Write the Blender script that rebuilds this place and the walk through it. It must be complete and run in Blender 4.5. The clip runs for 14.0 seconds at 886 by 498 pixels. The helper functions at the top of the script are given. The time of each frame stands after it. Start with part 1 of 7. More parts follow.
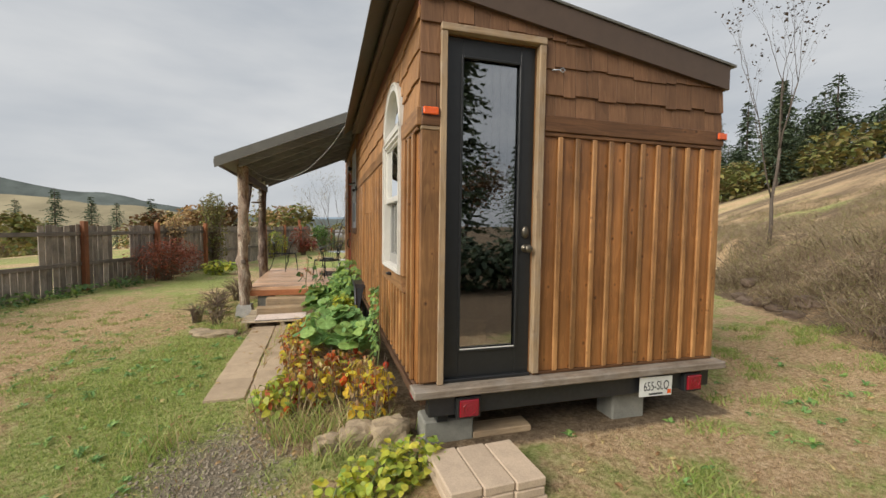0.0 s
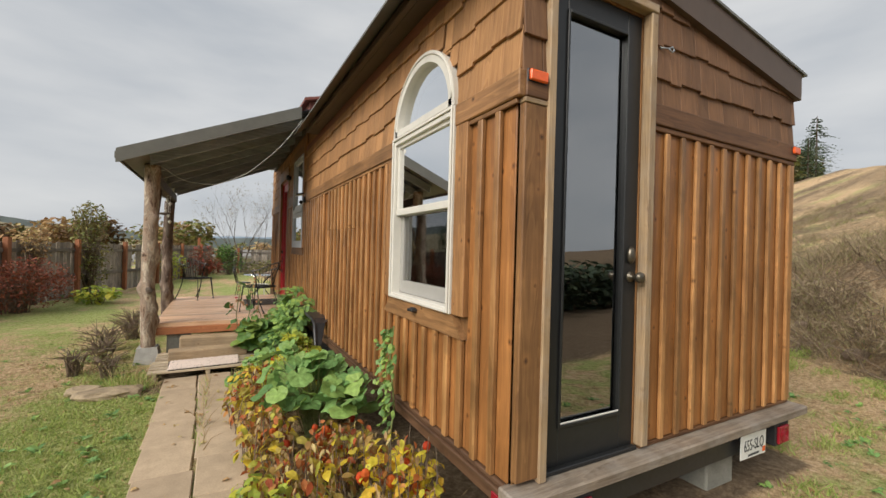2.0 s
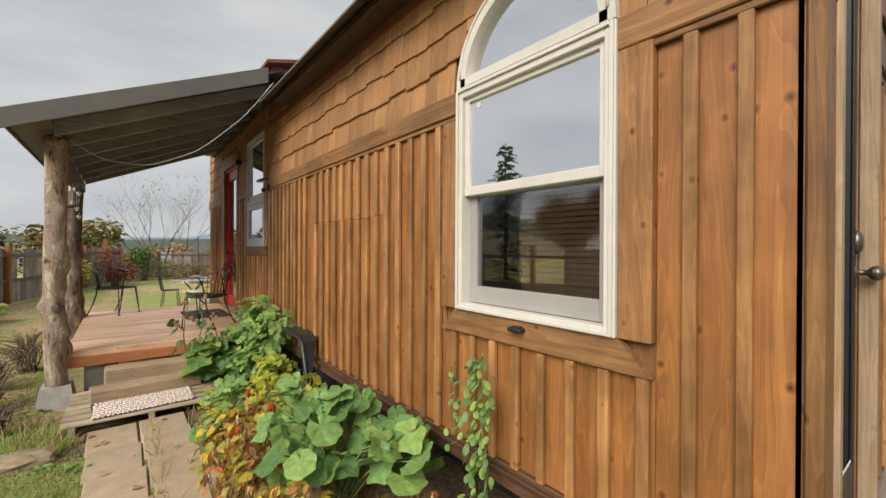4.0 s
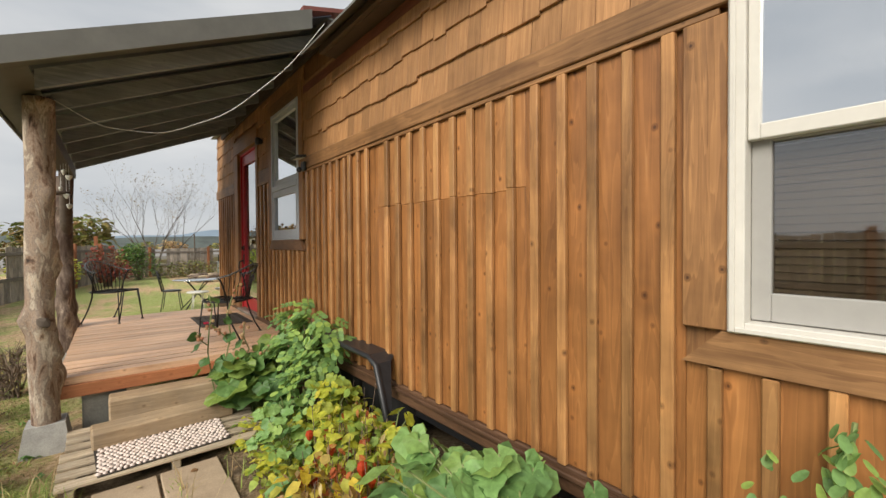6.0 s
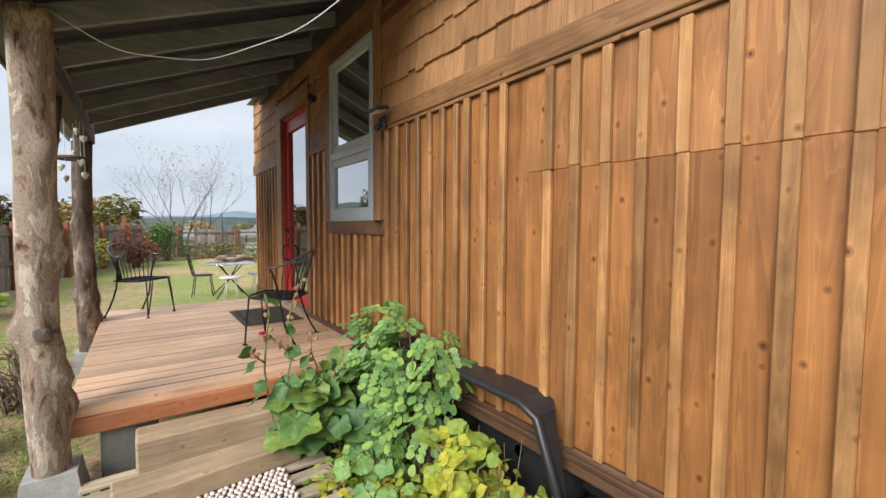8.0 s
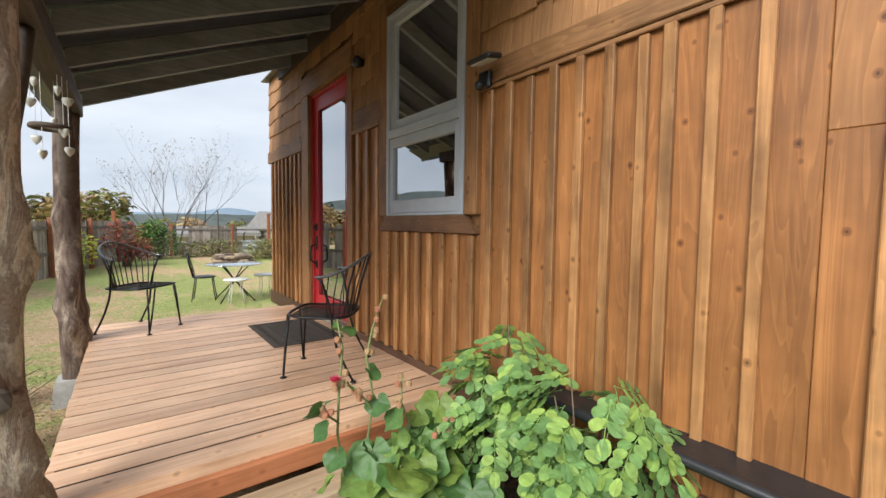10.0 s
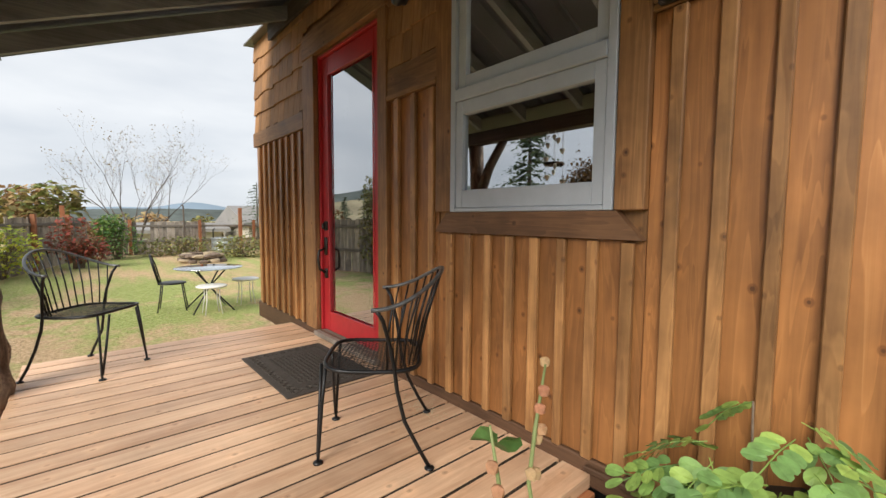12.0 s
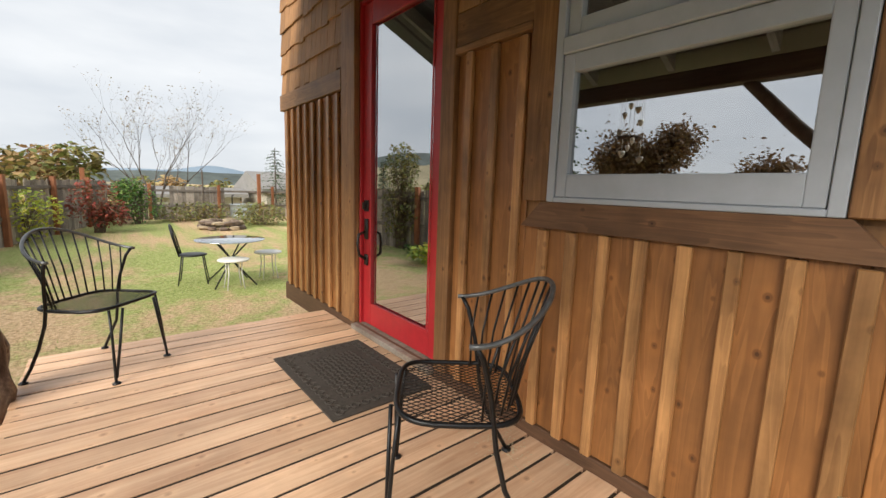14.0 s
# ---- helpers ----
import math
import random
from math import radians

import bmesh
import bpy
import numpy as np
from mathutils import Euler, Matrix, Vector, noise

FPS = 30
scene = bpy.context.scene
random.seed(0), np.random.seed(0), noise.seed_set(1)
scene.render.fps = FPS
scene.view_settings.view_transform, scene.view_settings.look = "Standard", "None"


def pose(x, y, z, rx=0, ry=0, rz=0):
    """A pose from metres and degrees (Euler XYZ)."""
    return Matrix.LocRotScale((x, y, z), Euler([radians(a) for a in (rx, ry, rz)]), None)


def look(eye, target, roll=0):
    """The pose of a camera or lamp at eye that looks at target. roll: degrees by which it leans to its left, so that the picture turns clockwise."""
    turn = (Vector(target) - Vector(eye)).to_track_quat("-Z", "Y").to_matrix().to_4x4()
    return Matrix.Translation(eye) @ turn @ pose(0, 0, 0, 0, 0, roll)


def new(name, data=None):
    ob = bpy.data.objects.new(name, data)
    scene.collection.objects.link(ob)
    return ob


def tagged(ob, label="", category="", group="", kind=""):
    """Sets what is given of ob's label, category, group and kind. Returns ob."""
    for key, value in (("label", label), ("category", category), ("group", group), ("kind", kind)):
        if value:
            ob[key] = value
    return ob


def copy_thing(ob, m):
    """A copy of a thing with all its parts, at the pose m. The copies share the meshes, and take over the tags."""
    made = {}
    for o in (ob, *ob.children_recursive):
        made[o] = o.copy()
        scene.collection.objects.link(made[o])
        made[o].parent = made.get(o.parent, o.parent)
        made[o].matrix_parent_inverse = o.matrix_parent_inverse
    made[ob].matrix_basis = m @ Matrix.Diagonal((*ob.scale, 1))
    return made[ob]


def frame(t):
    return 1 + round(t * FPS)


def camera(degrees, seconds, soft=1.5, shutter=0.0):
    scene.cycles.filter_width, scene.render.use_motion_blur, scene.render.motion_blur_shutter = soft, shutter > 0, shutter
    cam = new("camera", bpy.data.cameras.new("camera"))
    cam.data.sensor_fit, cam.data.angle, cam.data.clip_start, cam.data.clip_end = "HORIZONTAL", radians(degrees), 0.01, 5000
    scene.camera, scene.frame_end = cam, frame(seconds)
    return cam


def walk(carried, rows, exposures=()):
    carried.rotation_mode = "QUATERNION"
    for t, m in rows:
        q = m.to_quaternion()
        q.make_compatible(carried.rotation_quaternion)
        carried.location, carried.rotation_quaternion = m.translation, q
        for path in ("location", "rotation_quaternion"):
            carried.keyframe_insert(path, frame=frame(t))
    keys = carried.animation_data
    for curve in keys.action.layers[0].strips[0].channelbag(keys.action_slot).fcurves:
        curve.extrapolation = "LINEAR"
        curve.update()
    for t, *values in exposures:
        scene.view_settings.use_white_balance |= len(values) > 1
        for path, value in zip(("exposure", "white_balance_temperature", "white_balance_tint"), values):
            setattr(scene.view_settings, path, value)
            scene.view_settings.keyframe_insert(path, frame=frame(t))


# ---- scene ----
cam = camera(94.2, 14.0)
PATH = [
    (0, (0.696, 0.71, 1.463), (1.25, 2.628, 1.352), 0.8),
    (0.5, (0.591, 1.065, 1.443), (1.206, 2.966, 1.355), 0.9),
    (1, (0.467, 1.357, 1.458), (1.203, 3.217, 1.434), 2.1),
    (1.5, (0.271, 1.626, 1.467), (1.114, 3.439, 1.463), 2.0),
    (2, (0.15, 1.901, 1.427), (1.106, 3.658, 1.433), 1.6),
    (2.2, (0.117, 2.021, 1.42), (1.116, 3.753, 1.43), 1.5),
    (4.3, (-0.144, 3.241, 1.391), (1.091, 4.813, 1.377), 0.1),
    (4.5, (-0.156, 3.368, 1.383), (1.083, 4.938, 1.362), -0.0),
    (5, (-0.189, 3.669, 1.391), (1.058, 5.232, 1.353), -0.4),
    (5.5, (-0.207, 3.973, 1.376), (1.035, 5.541, 1.345), -0.5),
    (6, (-0.23, 4.27, 1.366), (1.021, 5.83, 1.333), -0.4),
    (6.5, (-0.279, 4.602, 1.371), (0.972, 6.161, 1.316), -0.5),
    (7, (-0.25, 4.942, 1.341), (0.971, 6.524, 1.264), -0.4),
    (7.5, (-0.213, 5.263, 1.364), (0.981, 6.865, 1.274), 0.2),
    (8, (-0.212, 5.537, 1.368), (0.967, 7.148, 1.255), 0.3),
    (8.2, (-0.214, 5.641, 1.372), (0.96, 7.256, 1.252), 0.2),
    (10.3, (-0.297, 6.81, 1.342), (0.92, 8.392, 1.217), 0.6),
    (10.5, (-0.295, 6.939, 1.34), (0.933, 8.511, 1.201), 0.4),
    (11, (-0.274, 7.246, 1.334), (0.968, 8.808, 1.205), 0.6),
    (11.5, (-0.25, 7.486, 1.347), (1.0, 9.04, 1.202), 1.0),
    (12, (-0.224, 7.728, 1.37), (1.085, 9.232, 1.222), 0.4),
    (12.5, (-0.222, 7.871, 1.406), (1.081, 9.374, 1.202), 1.4),
    (13, (-0.2, 7.981, 1.408), (1.07, 9.508, 1.172), 2.0),
    (13.5, (-0.174, 8.133, 1.402), (1.084, 9.665, 1.138), 2.0),
    (14, (-0.151, 8.309, 1.447), (1.099, 9.843, 1.153), 1.9),
]
walk(cam, [(t, look(eye, target, roll)) for t, eye, target, roll in PATH], exposures=[(0, 0.12, 6500, 10), (2.0, 0.12, 6500, 10), (4.5, 0.12, 6600, 10), (6.5, 0.28, 6500, 10), (7.5, 0.42, 5950, 10), (10.5, 0.56, 5950, 10), (12.5, 0.58, 6400, 10), (14.0, 0.60, 6400, 10)])

# ---- world and light ----
world = bpy.data.worlds.new("overcast")
scene.world = world
world.use_nodes = True
wn, wl = world.node_tree.nodes, world.node_tree.links
wn.clear()
w_out = wn.new("ShaderNodeOutputWorld")
w_bg = wn.new("ShaderNodeBackground")
w_sky = wn.new("ShaderNodeTexSky")
w_sky.sky_type = "NISHITA"
w_sky.sun_disc = False
w_sky.sun_elevation = radians(35)
w_sky.sun_rotation = radians(245)
w_scale = wn.new("ShaderNodeVectorMath")
w_scale.operation = "SCALE"
w_scale.inputs["Scale"].default_value = 0.05
w_co = wn.new("ShaderNodeTexCoord")
w_map = wn.new("ShaderNodeMapping")
w_map.inputs["Scale"].default_value = (1.6, 1.6, 5.5)
w_noise = wn.new("ShaderNodeTexNoise")
w_noise.inputs["Scale"].default_value = 1.5
w_noise.inputs["Detail"].default_value = 5
w_noise.inputs["Roughness"].default_value = 0.5
w_ramp = wn.new("ShaderNodeValToRGB")
w_ramp.color_ramp.elements[0].position, w_ramp.color_ramp.elements[0].color = 0.3, (0.47, 0.50, 0.535, 1)
w_ramp.color_ramp.elements[1].position, w_ramp.color_ramp.elements[1].color = 0.68, (0.665, 0.675, 0.68, 1)
w_mix = wn.new("ShaderNodeMixRGB")
w_mix.inputs[0].default_value = 0.92
wl.new(w_co.outputs["Generated"], w_map.inputs[0])
wl.new(w_map.outputs[0], w_noise.inputs["Vector"])
wl.new(w_noise.outputs[0], w_ramp.inputs[0])
wl.new(w_sky.outputs[0], w_scale.inputs[0])
wl.new(w_scale.outputs[0], w_mix.inputs[1])
wl.new(w_ramp.outputs[0], w_mix.inputs[2])
wl.new(w_mix.outputs[0], w_bg.inputs[0])
w_bg.inputs[1].default_value = 1.0
wl.new(w_bg.outputs[0], w_out.inputs[0])

sun = new("sun", bpy.data.lights.new("sun", "SUN"))
sun.data.energy, sun.data.angle, sun.data.color = 3.7, radians(38), (1, 0.94, 0.84)
sun.matrix_world = look((-12, -1.2, 10.4), (1.5, 5, 0))


# ---- materials ----
def mat(name, rough=0.6, metal=0.0, spec=0.5):
    m = bpy.data.materials.new(name)
    m.use_nodes = True
    b = m.node_tree.nodes["Principled BSDF"]
    b.inputs["Roughness"].default_value = rough
    b.inputs["Metallic"].default_value = metal
    b.inputs["Specular IOR Level"].default_value = spec
    return m, m.node_tree.nodes, m.node_tree.links, b


def ramp(nodes, stops):
    r = nodes.new("ShaderNodeValToRGB")
    e = r.color_ramp.elements
    while len(e) < len(stops):
        e.new(0.5)
    for k, (p, c) in enumerate(stops):
        e[k].position, e[k].color = p, (*c, 1)
    return r


def noise_tex(nodes, links, vec, scale, detail=4, rough=0.55, distort=0.0):
    n = nodes.new("ShaderNodeTexNoise")
    n.inputs["Scale"].default_value, n.inputs["Detail"].default_value = scale, detail
    n.inputs["Roughness"].default_value, n.inputs["Distortion"].default_value = rough, distort
    links.new(vec, n.inputs["Vector"])
    return n.outputs[0]


def math_node(nodes, links, op, a, b):
    n = nodes.new("ShaderNodeMath")
    n.operation = op
    for k, v in enumerate((a, b)):
        if isinstance(v, (int, float)):
            n.inputs[k].default_value = v
        else:
            links.new(v, n.inputs[k])
    return n.outputs[0]


def mixc(nodes, links, kind, fac, a, b):
    n = nodes.new("ShaderNodeMixRGB")
    n.blend_type = kind
    for k, v in enumerate((fac, a, b)):
        if isinstance(v, (int, float)):
            n.inputs[k].default_value = v
        elif isinstance(v, tuple):
            n.inputs[k].default_value = (*v, 1)
        else:
            links.new(v, n.inputs[k])
    return n.outputs[0]


def bump(nodes, links, bsdf, height, strength, dist=0.004):
    n = nodes.new("ShaderNodeBump")
    n.inputs["Strength"].default_value, n.inputs["Distance"].default_value = strength, dist
    links.new(height, n.inputs["Height"])
    links.new(n.outputs[0], bsdf.inputs["Normal"])


def spread(nodes, links):
    """Object coordinates, moved by a random step per piece."""
    co, info = nodes.new("ShaderNodeTexCoord"), nodes.new("ShaderNodeObjectInfo")
    v = nodes.new("ShaderNodeVectorMath")
    v.operation = "MULTIPLY_ADD"
    v.inputs[1].default_value = (31.0, 17.0, 47.0)
    links.new(info.outputs["Random"], v.inputs[0])
    links.new(co.outputs["Object"], v.inputs[2])
    return v.outputs[0], info.outputs["Random"]


def wood(name, dark, light, axis, rough=0.6, fine=55, knots=0.0, vary=0.3, stain=0.35, relief=0.5, spec=0.4, grey=0.0, figure=0.2, pale=None):
    """Sawn wood with its grain along the axis 0, 1 or 2."""
    m, n, l, b = mat(name, rough, 0, spec)
    vec, rnd = spread(n, l)
    mp = n.new("ShaderNodeMapping")
    sc = [fine, fine, fine]
    sc[axis] = fine * 0.045
    mp.inputs["Scale"].default_value = sc
    l.new(vec, mp.inputs[0])
    g = noise_tex(n, l, mp.outputs[0], 1.0, 5, 0.65, 0.6)
    mp2 = n.new("ShaderNodeMapping")
    sc2 = [11, 11, 11]
    sc2[axis] = 0.95
    mp2.inputs["Scale"].default_value = sc2
    l.new(vec, mp2.inputs[0])
    g2 = noise_tex(n, l, mp2.outputs[0], 1.0, 2, 0.5, 1.2)
    saw = math_node(n, l, "FRACT", math_node(n, l, "MULTIPLY", g2, 7.0), 0.0)
    wave = ramp(n, [(0.0, (0.15, 0.15, 0.15)), (0.7, (0.55, 0.55, 0.55)), (0.93, (1, 1, 1)), (1.0, (0.15, 0.15, 0.15))])
    l.new(saw, wave.inputs[0])
    fac = math_node(n, l, "ADD", math_node(n, l, "MULTIPLY", g, 1 - figure), math_node(n, l, "MULTIPLY", wave.outputs[0], figure))
    r = ramp(n, [(0.22, dark), (0.66, light), (0.86, pale or light)])
    l.new(fac, r.inputs[0])
    st = noise_tex(n, l, vec, 2.6, 5, 0.6)
    sr = ramp(n, [(0.3, (1 - stain,) * 3), (0.65, (1.0, 1.0, 1.0))])
    l.new(st, sr.inputs[0])
    c = mixc(n, l, "MULTIPLY", 1.0, r.outputs[0], sr.outputs[0])
    if grey:
        gr = ramp(n, [(0.45, (0, 0, 0)), (0.75, (grey,) * 3)])
        l.new(noise_tex(n, l, vec, 5.0, 6, 0.7), gr.inputs[0])
        c = mixc(n, l, "MIX", gr.outputs[0], c, (0.33, 0.31, 0.28))
    h = g
    if knots:
        # one knot to a cell, a third of the cells without, on the face of the board
        xyz, uv = n.new("ShaderNodeSeparateXYZ"), n.new("ShaderNodeCombineXYZ")
        l.new(vec, xyz.inputs[0])
        others = [k for k in range(3) if k != axis]
        l.new(math_node(n, l, "ADD", xyz.outputs[others[0]], xyz.outputs[others[1]]), uv.inputs[0])
        l.new(math_node(n, l, "MULTIPLY", xyz.outputs[axis], 0.8), uv.inputs[1])
        vo = n.new("ShaderNodeTexVoronoi")
        vo.voronoi_dimensions = "2D"
        vo.inputs["Scale"].default_value = 6.5
        l.new(uv.outputs[0], vo.inputs["Vector"])
        pick = n.new("ShaderNodeSeparateColor")
        l.new(vo.outputs["Color"], pick.inputs[0])
        away = math_node(n, l, "ADD", vo.outputs["Distance"], math_node(n, l, "MULTIPLY", math_node(n, l, "GREATER_THAN", pick.outputs[0], 0.66), 5.0))
        away = math_node(n, l, "ADD", away, math_node(n, l, "MULTIPLY", pick.outputs[1], 0.05))
        away = math_node(n, l, "ADD", away, math_node(n, l, "MULTIPLY", math_node(n, l, "SUBTRACT", g, 0.5), 0.07))
        kr = ramp(n, [(0.03, (0.05, 0.05, 0.05)), (0.052, (0.55, 0.55, 0.55)), (0.066, (0.45, 0.45, 0.45)), (0.10, (1, 1, 1))])
        halo = ramp(n, [(0.10, (1.2, 1.17, 1.12)), (0.26, (1, 1, 1))])
        l.new(away, halo.inputs[0])
        c = mixc(n, l, "MULTIPLY", knots * 0.8, c, halo.outputs[0])
        l.new(away, kr.inputs[0])
        kd = mixc(n, l, "MIX", kr.outputs[0], (dark[0] * 0.35, dark[1] * 0.3, dark[2] * 0.3), c)
        c = mixc(n, l, "MIX", knots, c, kd)
    br = n.new("ShaderNodeMapRange")
    br.inputs["To Min"].default_value, br.inputs["To Max"].default_value = 1 - vary, 1 + vary * 0.6
    l.new(rnd, br.inputs[0])
    c = mixc(n, l, "MULTIPLY", 1.0, c, br.outputs[0])
    l.new(c, b.inputs["Base Color"])
    bump(n, l, b, h, relief, 0.003)
    return m


def plain(name, col, rough=0.5, metal=0.0, spec=0.5, var=0.15, scale=18, relief=0.15, speck=0.0, big=0.12):
    """Paint, metal, stone or plastic with two scales of wear."""
    m, n, l, b = mat(name, rough, metal, spec)
    vec, rnd = spread(n, l)
    a = noise_tex(n, l, vec, scale, 6, 0.65)
    r = ramp(n, [(0.3, tuple(c * (1 - var) for c in col)), (0.7, tuple(min(1, c * (1 + var * 0.6)) for c in col))])
    l.new(a, r.inputs[0])
    bg = noise_tex(n, l, vec, scale / 9, 3)
    r2 = ramp(n, [(0.35, (1 - big,) * 3), (0.65, (1, 1, 1))])
    l.new(bg, r2.inputs[0])
    c = mixc(n, l, "MULTIPLY", 1.0, r.outputs[0], r2.outputs[0])
    if speck:
        f = noise_tex(n, l, vec, scale * 14, 2, 0.8)
        r3 = ramp(n, [(0.35, (1 - speck,) * 3), (0.6, (1 + speck * 0.3,) * 3)])
        l.new(f, r3.inputs[0])
        c = mixc(n, l, "MULTIPLY", 1.0, c, r3.outputs[0])
    l.new(c, b.inputs["Base Color"])
    bump(n, l, b, a, relief, 0.003)
    return m


def leafy(name, cols, rough=0.55, through_light=0.25):
    """Leaves: colour differs from leaf to leaf and mottles along each."""
    m, n, l, b = mat(name, rough, 0, 0.35)
    geo, info = n.new("ShaderNodeNewGeometry"), n.new("ShaderNodeObjectInfo")
    s = math_node(n, l, "FRACT", math_node(n, l, "ADD", geo.outputs["Random Per Island"], info.outputs["Random"]), 0.0)
    r = ramp(n, [((k + 0.5) / len(cols), c) for k, c in enumerate(cols)])
    l.new(s, r.inputs[0])
    co = n.new("ShaderNodeTexCoord")
    f = noise_tex(n, l, co.outputs["Object"], 30, 4)
    r2 = ramp(n, [(0.3, (0.68, 0.66, 0.62)), (0.7, (1.12, 1.1, 1.05))])
    l.new(f, r2.inputs[0])
    c = mixc(n, l, "MULTIPLY", 1.0, r.outputs[0], r2.outputs[0])
    l.new(c, b.inputs["Base Color"])
    tr = n.new("ShaderNodeBsdfTranslucent")
    l.new(c, tr.inputs[0])
    mx = n.new("ShaderNodeMixShader")
    mx.inputs[0].default_value = through_light
    l.new(b.outputs[0], mx.inputs[1])
    l.new(tr.outputs[0], mx.inputs[2])
    l.new(mx.outputs[0], n["Material Output"].inputs[0])
    return m


def pane_mat(name, gloss, tint, rough=0.0):
    """Coated window glass."""
    m, n, l, b = mat(name)
    n.remove(b)
    t, g, f = n.new("ShaderNodeBsdfTransparent"), n.new("ShaderNodeBsdfGlossy"), n.new("ShaderNodeFresnel")
    t.inputs[0].default_value = (*tint, 1)
    g.inputs["Color"].default_value = (0.93, 0.95, 0.97, 1)
    g.inputs["Roughness"].default_value = rough
    f.inputs[0].default_value = 1.5
    mx = n.new("ShaderNodeMixShader")
    l.new(math_node(n, l, "ADD", f.outputs[0], gloss), mx.inputs[0])
    l.new(t.outputs[0], mx.inputs[1])
    l.new(g.outputs[0], mx.inputs[2])
    l.new(mx.outputs[0], n["Material Output"].inputs[0])
    return m


CEDAR = wood("cedar_board", (0.20, 0.080, 0.025), (0.43, 0.187, 0.06), 2, 0.42, 22, 1.0, 0.18, 0.36, 0.28, 0.5, figure=0.22, pale=(0.55, 0.29, 0.11))
FADED = wood("faded_cedar_board", (0.25, 0.105, 0.036), (0.48, 0.225, 0.08), 2, 0.5, 22, 1.0, 0.16, 0.3, 0.28, 0.4, figure=0.26, pale=(0.60, 0.34, 0.14))
FADED_B = wood("faded_cedar_batten", (0.25, 0.11, 0.04), (0.54, 0.29, 0.115), 2, 0.5, 24, 0.9, 0.24, 0.4, 0.3, 0.4, figure=0.15, pale=(0.72, 0.48, 0.24))
BATTEN = wood("cedar_batten", (0.20, 0.084, 0.029), (0.55, 0.285, 0.11), 2, 0.42, 24, 0.9, 0.36, 0.55, 0.3, 0.5, figure=0.15, pale=(0.70, 0.44, 0.20))
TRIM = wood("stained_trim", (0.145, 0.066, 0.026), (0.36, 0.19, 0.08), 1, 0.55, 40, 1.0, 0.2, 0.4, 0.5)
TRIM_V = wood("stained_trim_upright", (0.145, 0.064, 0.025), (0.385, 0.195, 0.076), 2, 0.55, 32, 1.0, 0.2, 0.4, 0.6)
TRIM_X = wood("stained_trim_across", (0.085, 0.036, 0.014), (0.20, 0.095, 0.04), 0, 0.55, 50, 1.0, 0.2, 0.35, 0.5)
SILLW = wood("dark_weathered_sill", (0.085, 0.040, 0.020), (0.225, 0.115, 0.055), 1, 0.6, 40, 1.0, 0.2, 0.4, 0.5)
BASE = wood("base_board_wood", (0.07, 0.034, 0.018), (0.15, 0.08, 0.043), 1, 0.6, 50, 0.5, 0.2, 0.35, 0.5)
SHINGLE = wood("cedar_shingle", (0.255, 0.12, 0.046), (0.46, 0.245, 0.105), 2, 0.65, 60, 0.0, 0.22, 0.3, 0.7)
# Darker and more even shingle tone, for the end wall.
SHINGLE_D = wood("dark_end_wall_shingle", (0.13, 0.062, 0.03), (0.245, 0.125, 0.06), 2, 0.65, 60, 0.0, 0.2, 0.35, 0.7)
# Near-black tone that stands for the shade in the deck's plank gaps.
GAPSHADE = plain("dark_gap_tone", (0.04, 0.028, 0.019), 0.95, 0, 0.2, 0.4, 40, 0.5)
CASING = wood("pale_casing_wood", (0.22, 0.135, 0.07), (0.48, 0.34, 0.20), 2, 0.6, 60, 0.3, 0.15, 0.3, 0.5, grey=0.4)
CASING_X = wood("pale_casing_wood_across", (0.22, 0.135, 0.07), (0.48, 0.34, 0.20), 0, 0.6, 60, 0.3, 0.15, 0.3, 0.5, grey=0.4)
LEDGE = wood("weathered_ledge", (0.12, 0.085, 0.06), (0.32, 0.26, 0.2), 0, 0.7, 60, 0.3, 0.15, 0.4, 0.6, grey=0.6)
DECKW = wood("deck_cedar", (0.52, 0.275, 0.15), (0.82, 0.555, 0.36), 0, 0.42, 26, 0.6, 0.22, 0.26, 0.3, figure=0.1)
SKIRT = wood("deck_skirt_cedar", (0.36, 0.12, 0.05), (0.56, 0.235, 0.105), 0, 0.5, 45, 0.4, 0.1, 0.25, 0.4)
GREYW = wood("weathered_pallet_wood", (0.30, 0.22, 0.14), (0.64, 0.53, 0.38), 0, 0.75, 60, 0.4, 0.2, 0.4, 0.6, grey=0.2)
TIMBER = wood("weathered_timber", (0.27, 0.18, 0.10), (0.54, 0.40, 0.25), 0, 0.75, 30, 0.6, 0.15, 0.35, 0.5, grey=0.2)
FENCEW = wood("grey_fence_wood", (0.17, 0.138, 0.11), (0.46, 0.395, 0.33), 2, 0.8, 40, 0.4, 0.4, 0.5, 0.6)
POSTW = wood("red_fence_post", (0.20, 0.065, 0.026), (0.36, 0.14, 0.062), 2, 0.7, 50, 0.3, 0.2, 0.35, 0.5)
BEAM = wood("dark_beam_wood", (0.045, 0.032, 0.026), (0.12, 0.09, 0.07), 1, 0.7, 40, 0.4, 0.2, 0.4, 0.5)
RAFTER = wood("blue_grey_rafter_wood", (0.17, 0.185, 0.205), (0.33, 0.355, 0.385), 0, 0.7, 40, 0.3, 0.2, 0.3, 0.4)
BLACKP = plain("black_door_paint", (0.016, 0.017, 0.018), 0.42, 0, 0.5, 0.2, 25, 0.08)
REDP = plain("red_door_paint", (0.45, 0.022, 0.028), 0.4, 0, 0.5, 0.12, 20, 0.06)
WHITEV = plain("white_vinyl", (0.66, 0.635, 0.58), 0.42, 0, 0.5, 0.06, 12, 0.04)
GREYV = plain("grey_sash_vinyl", (0.36, 0.35, 0.33), 0.45, 0, 0.5, 0.06, 12, 0.04)
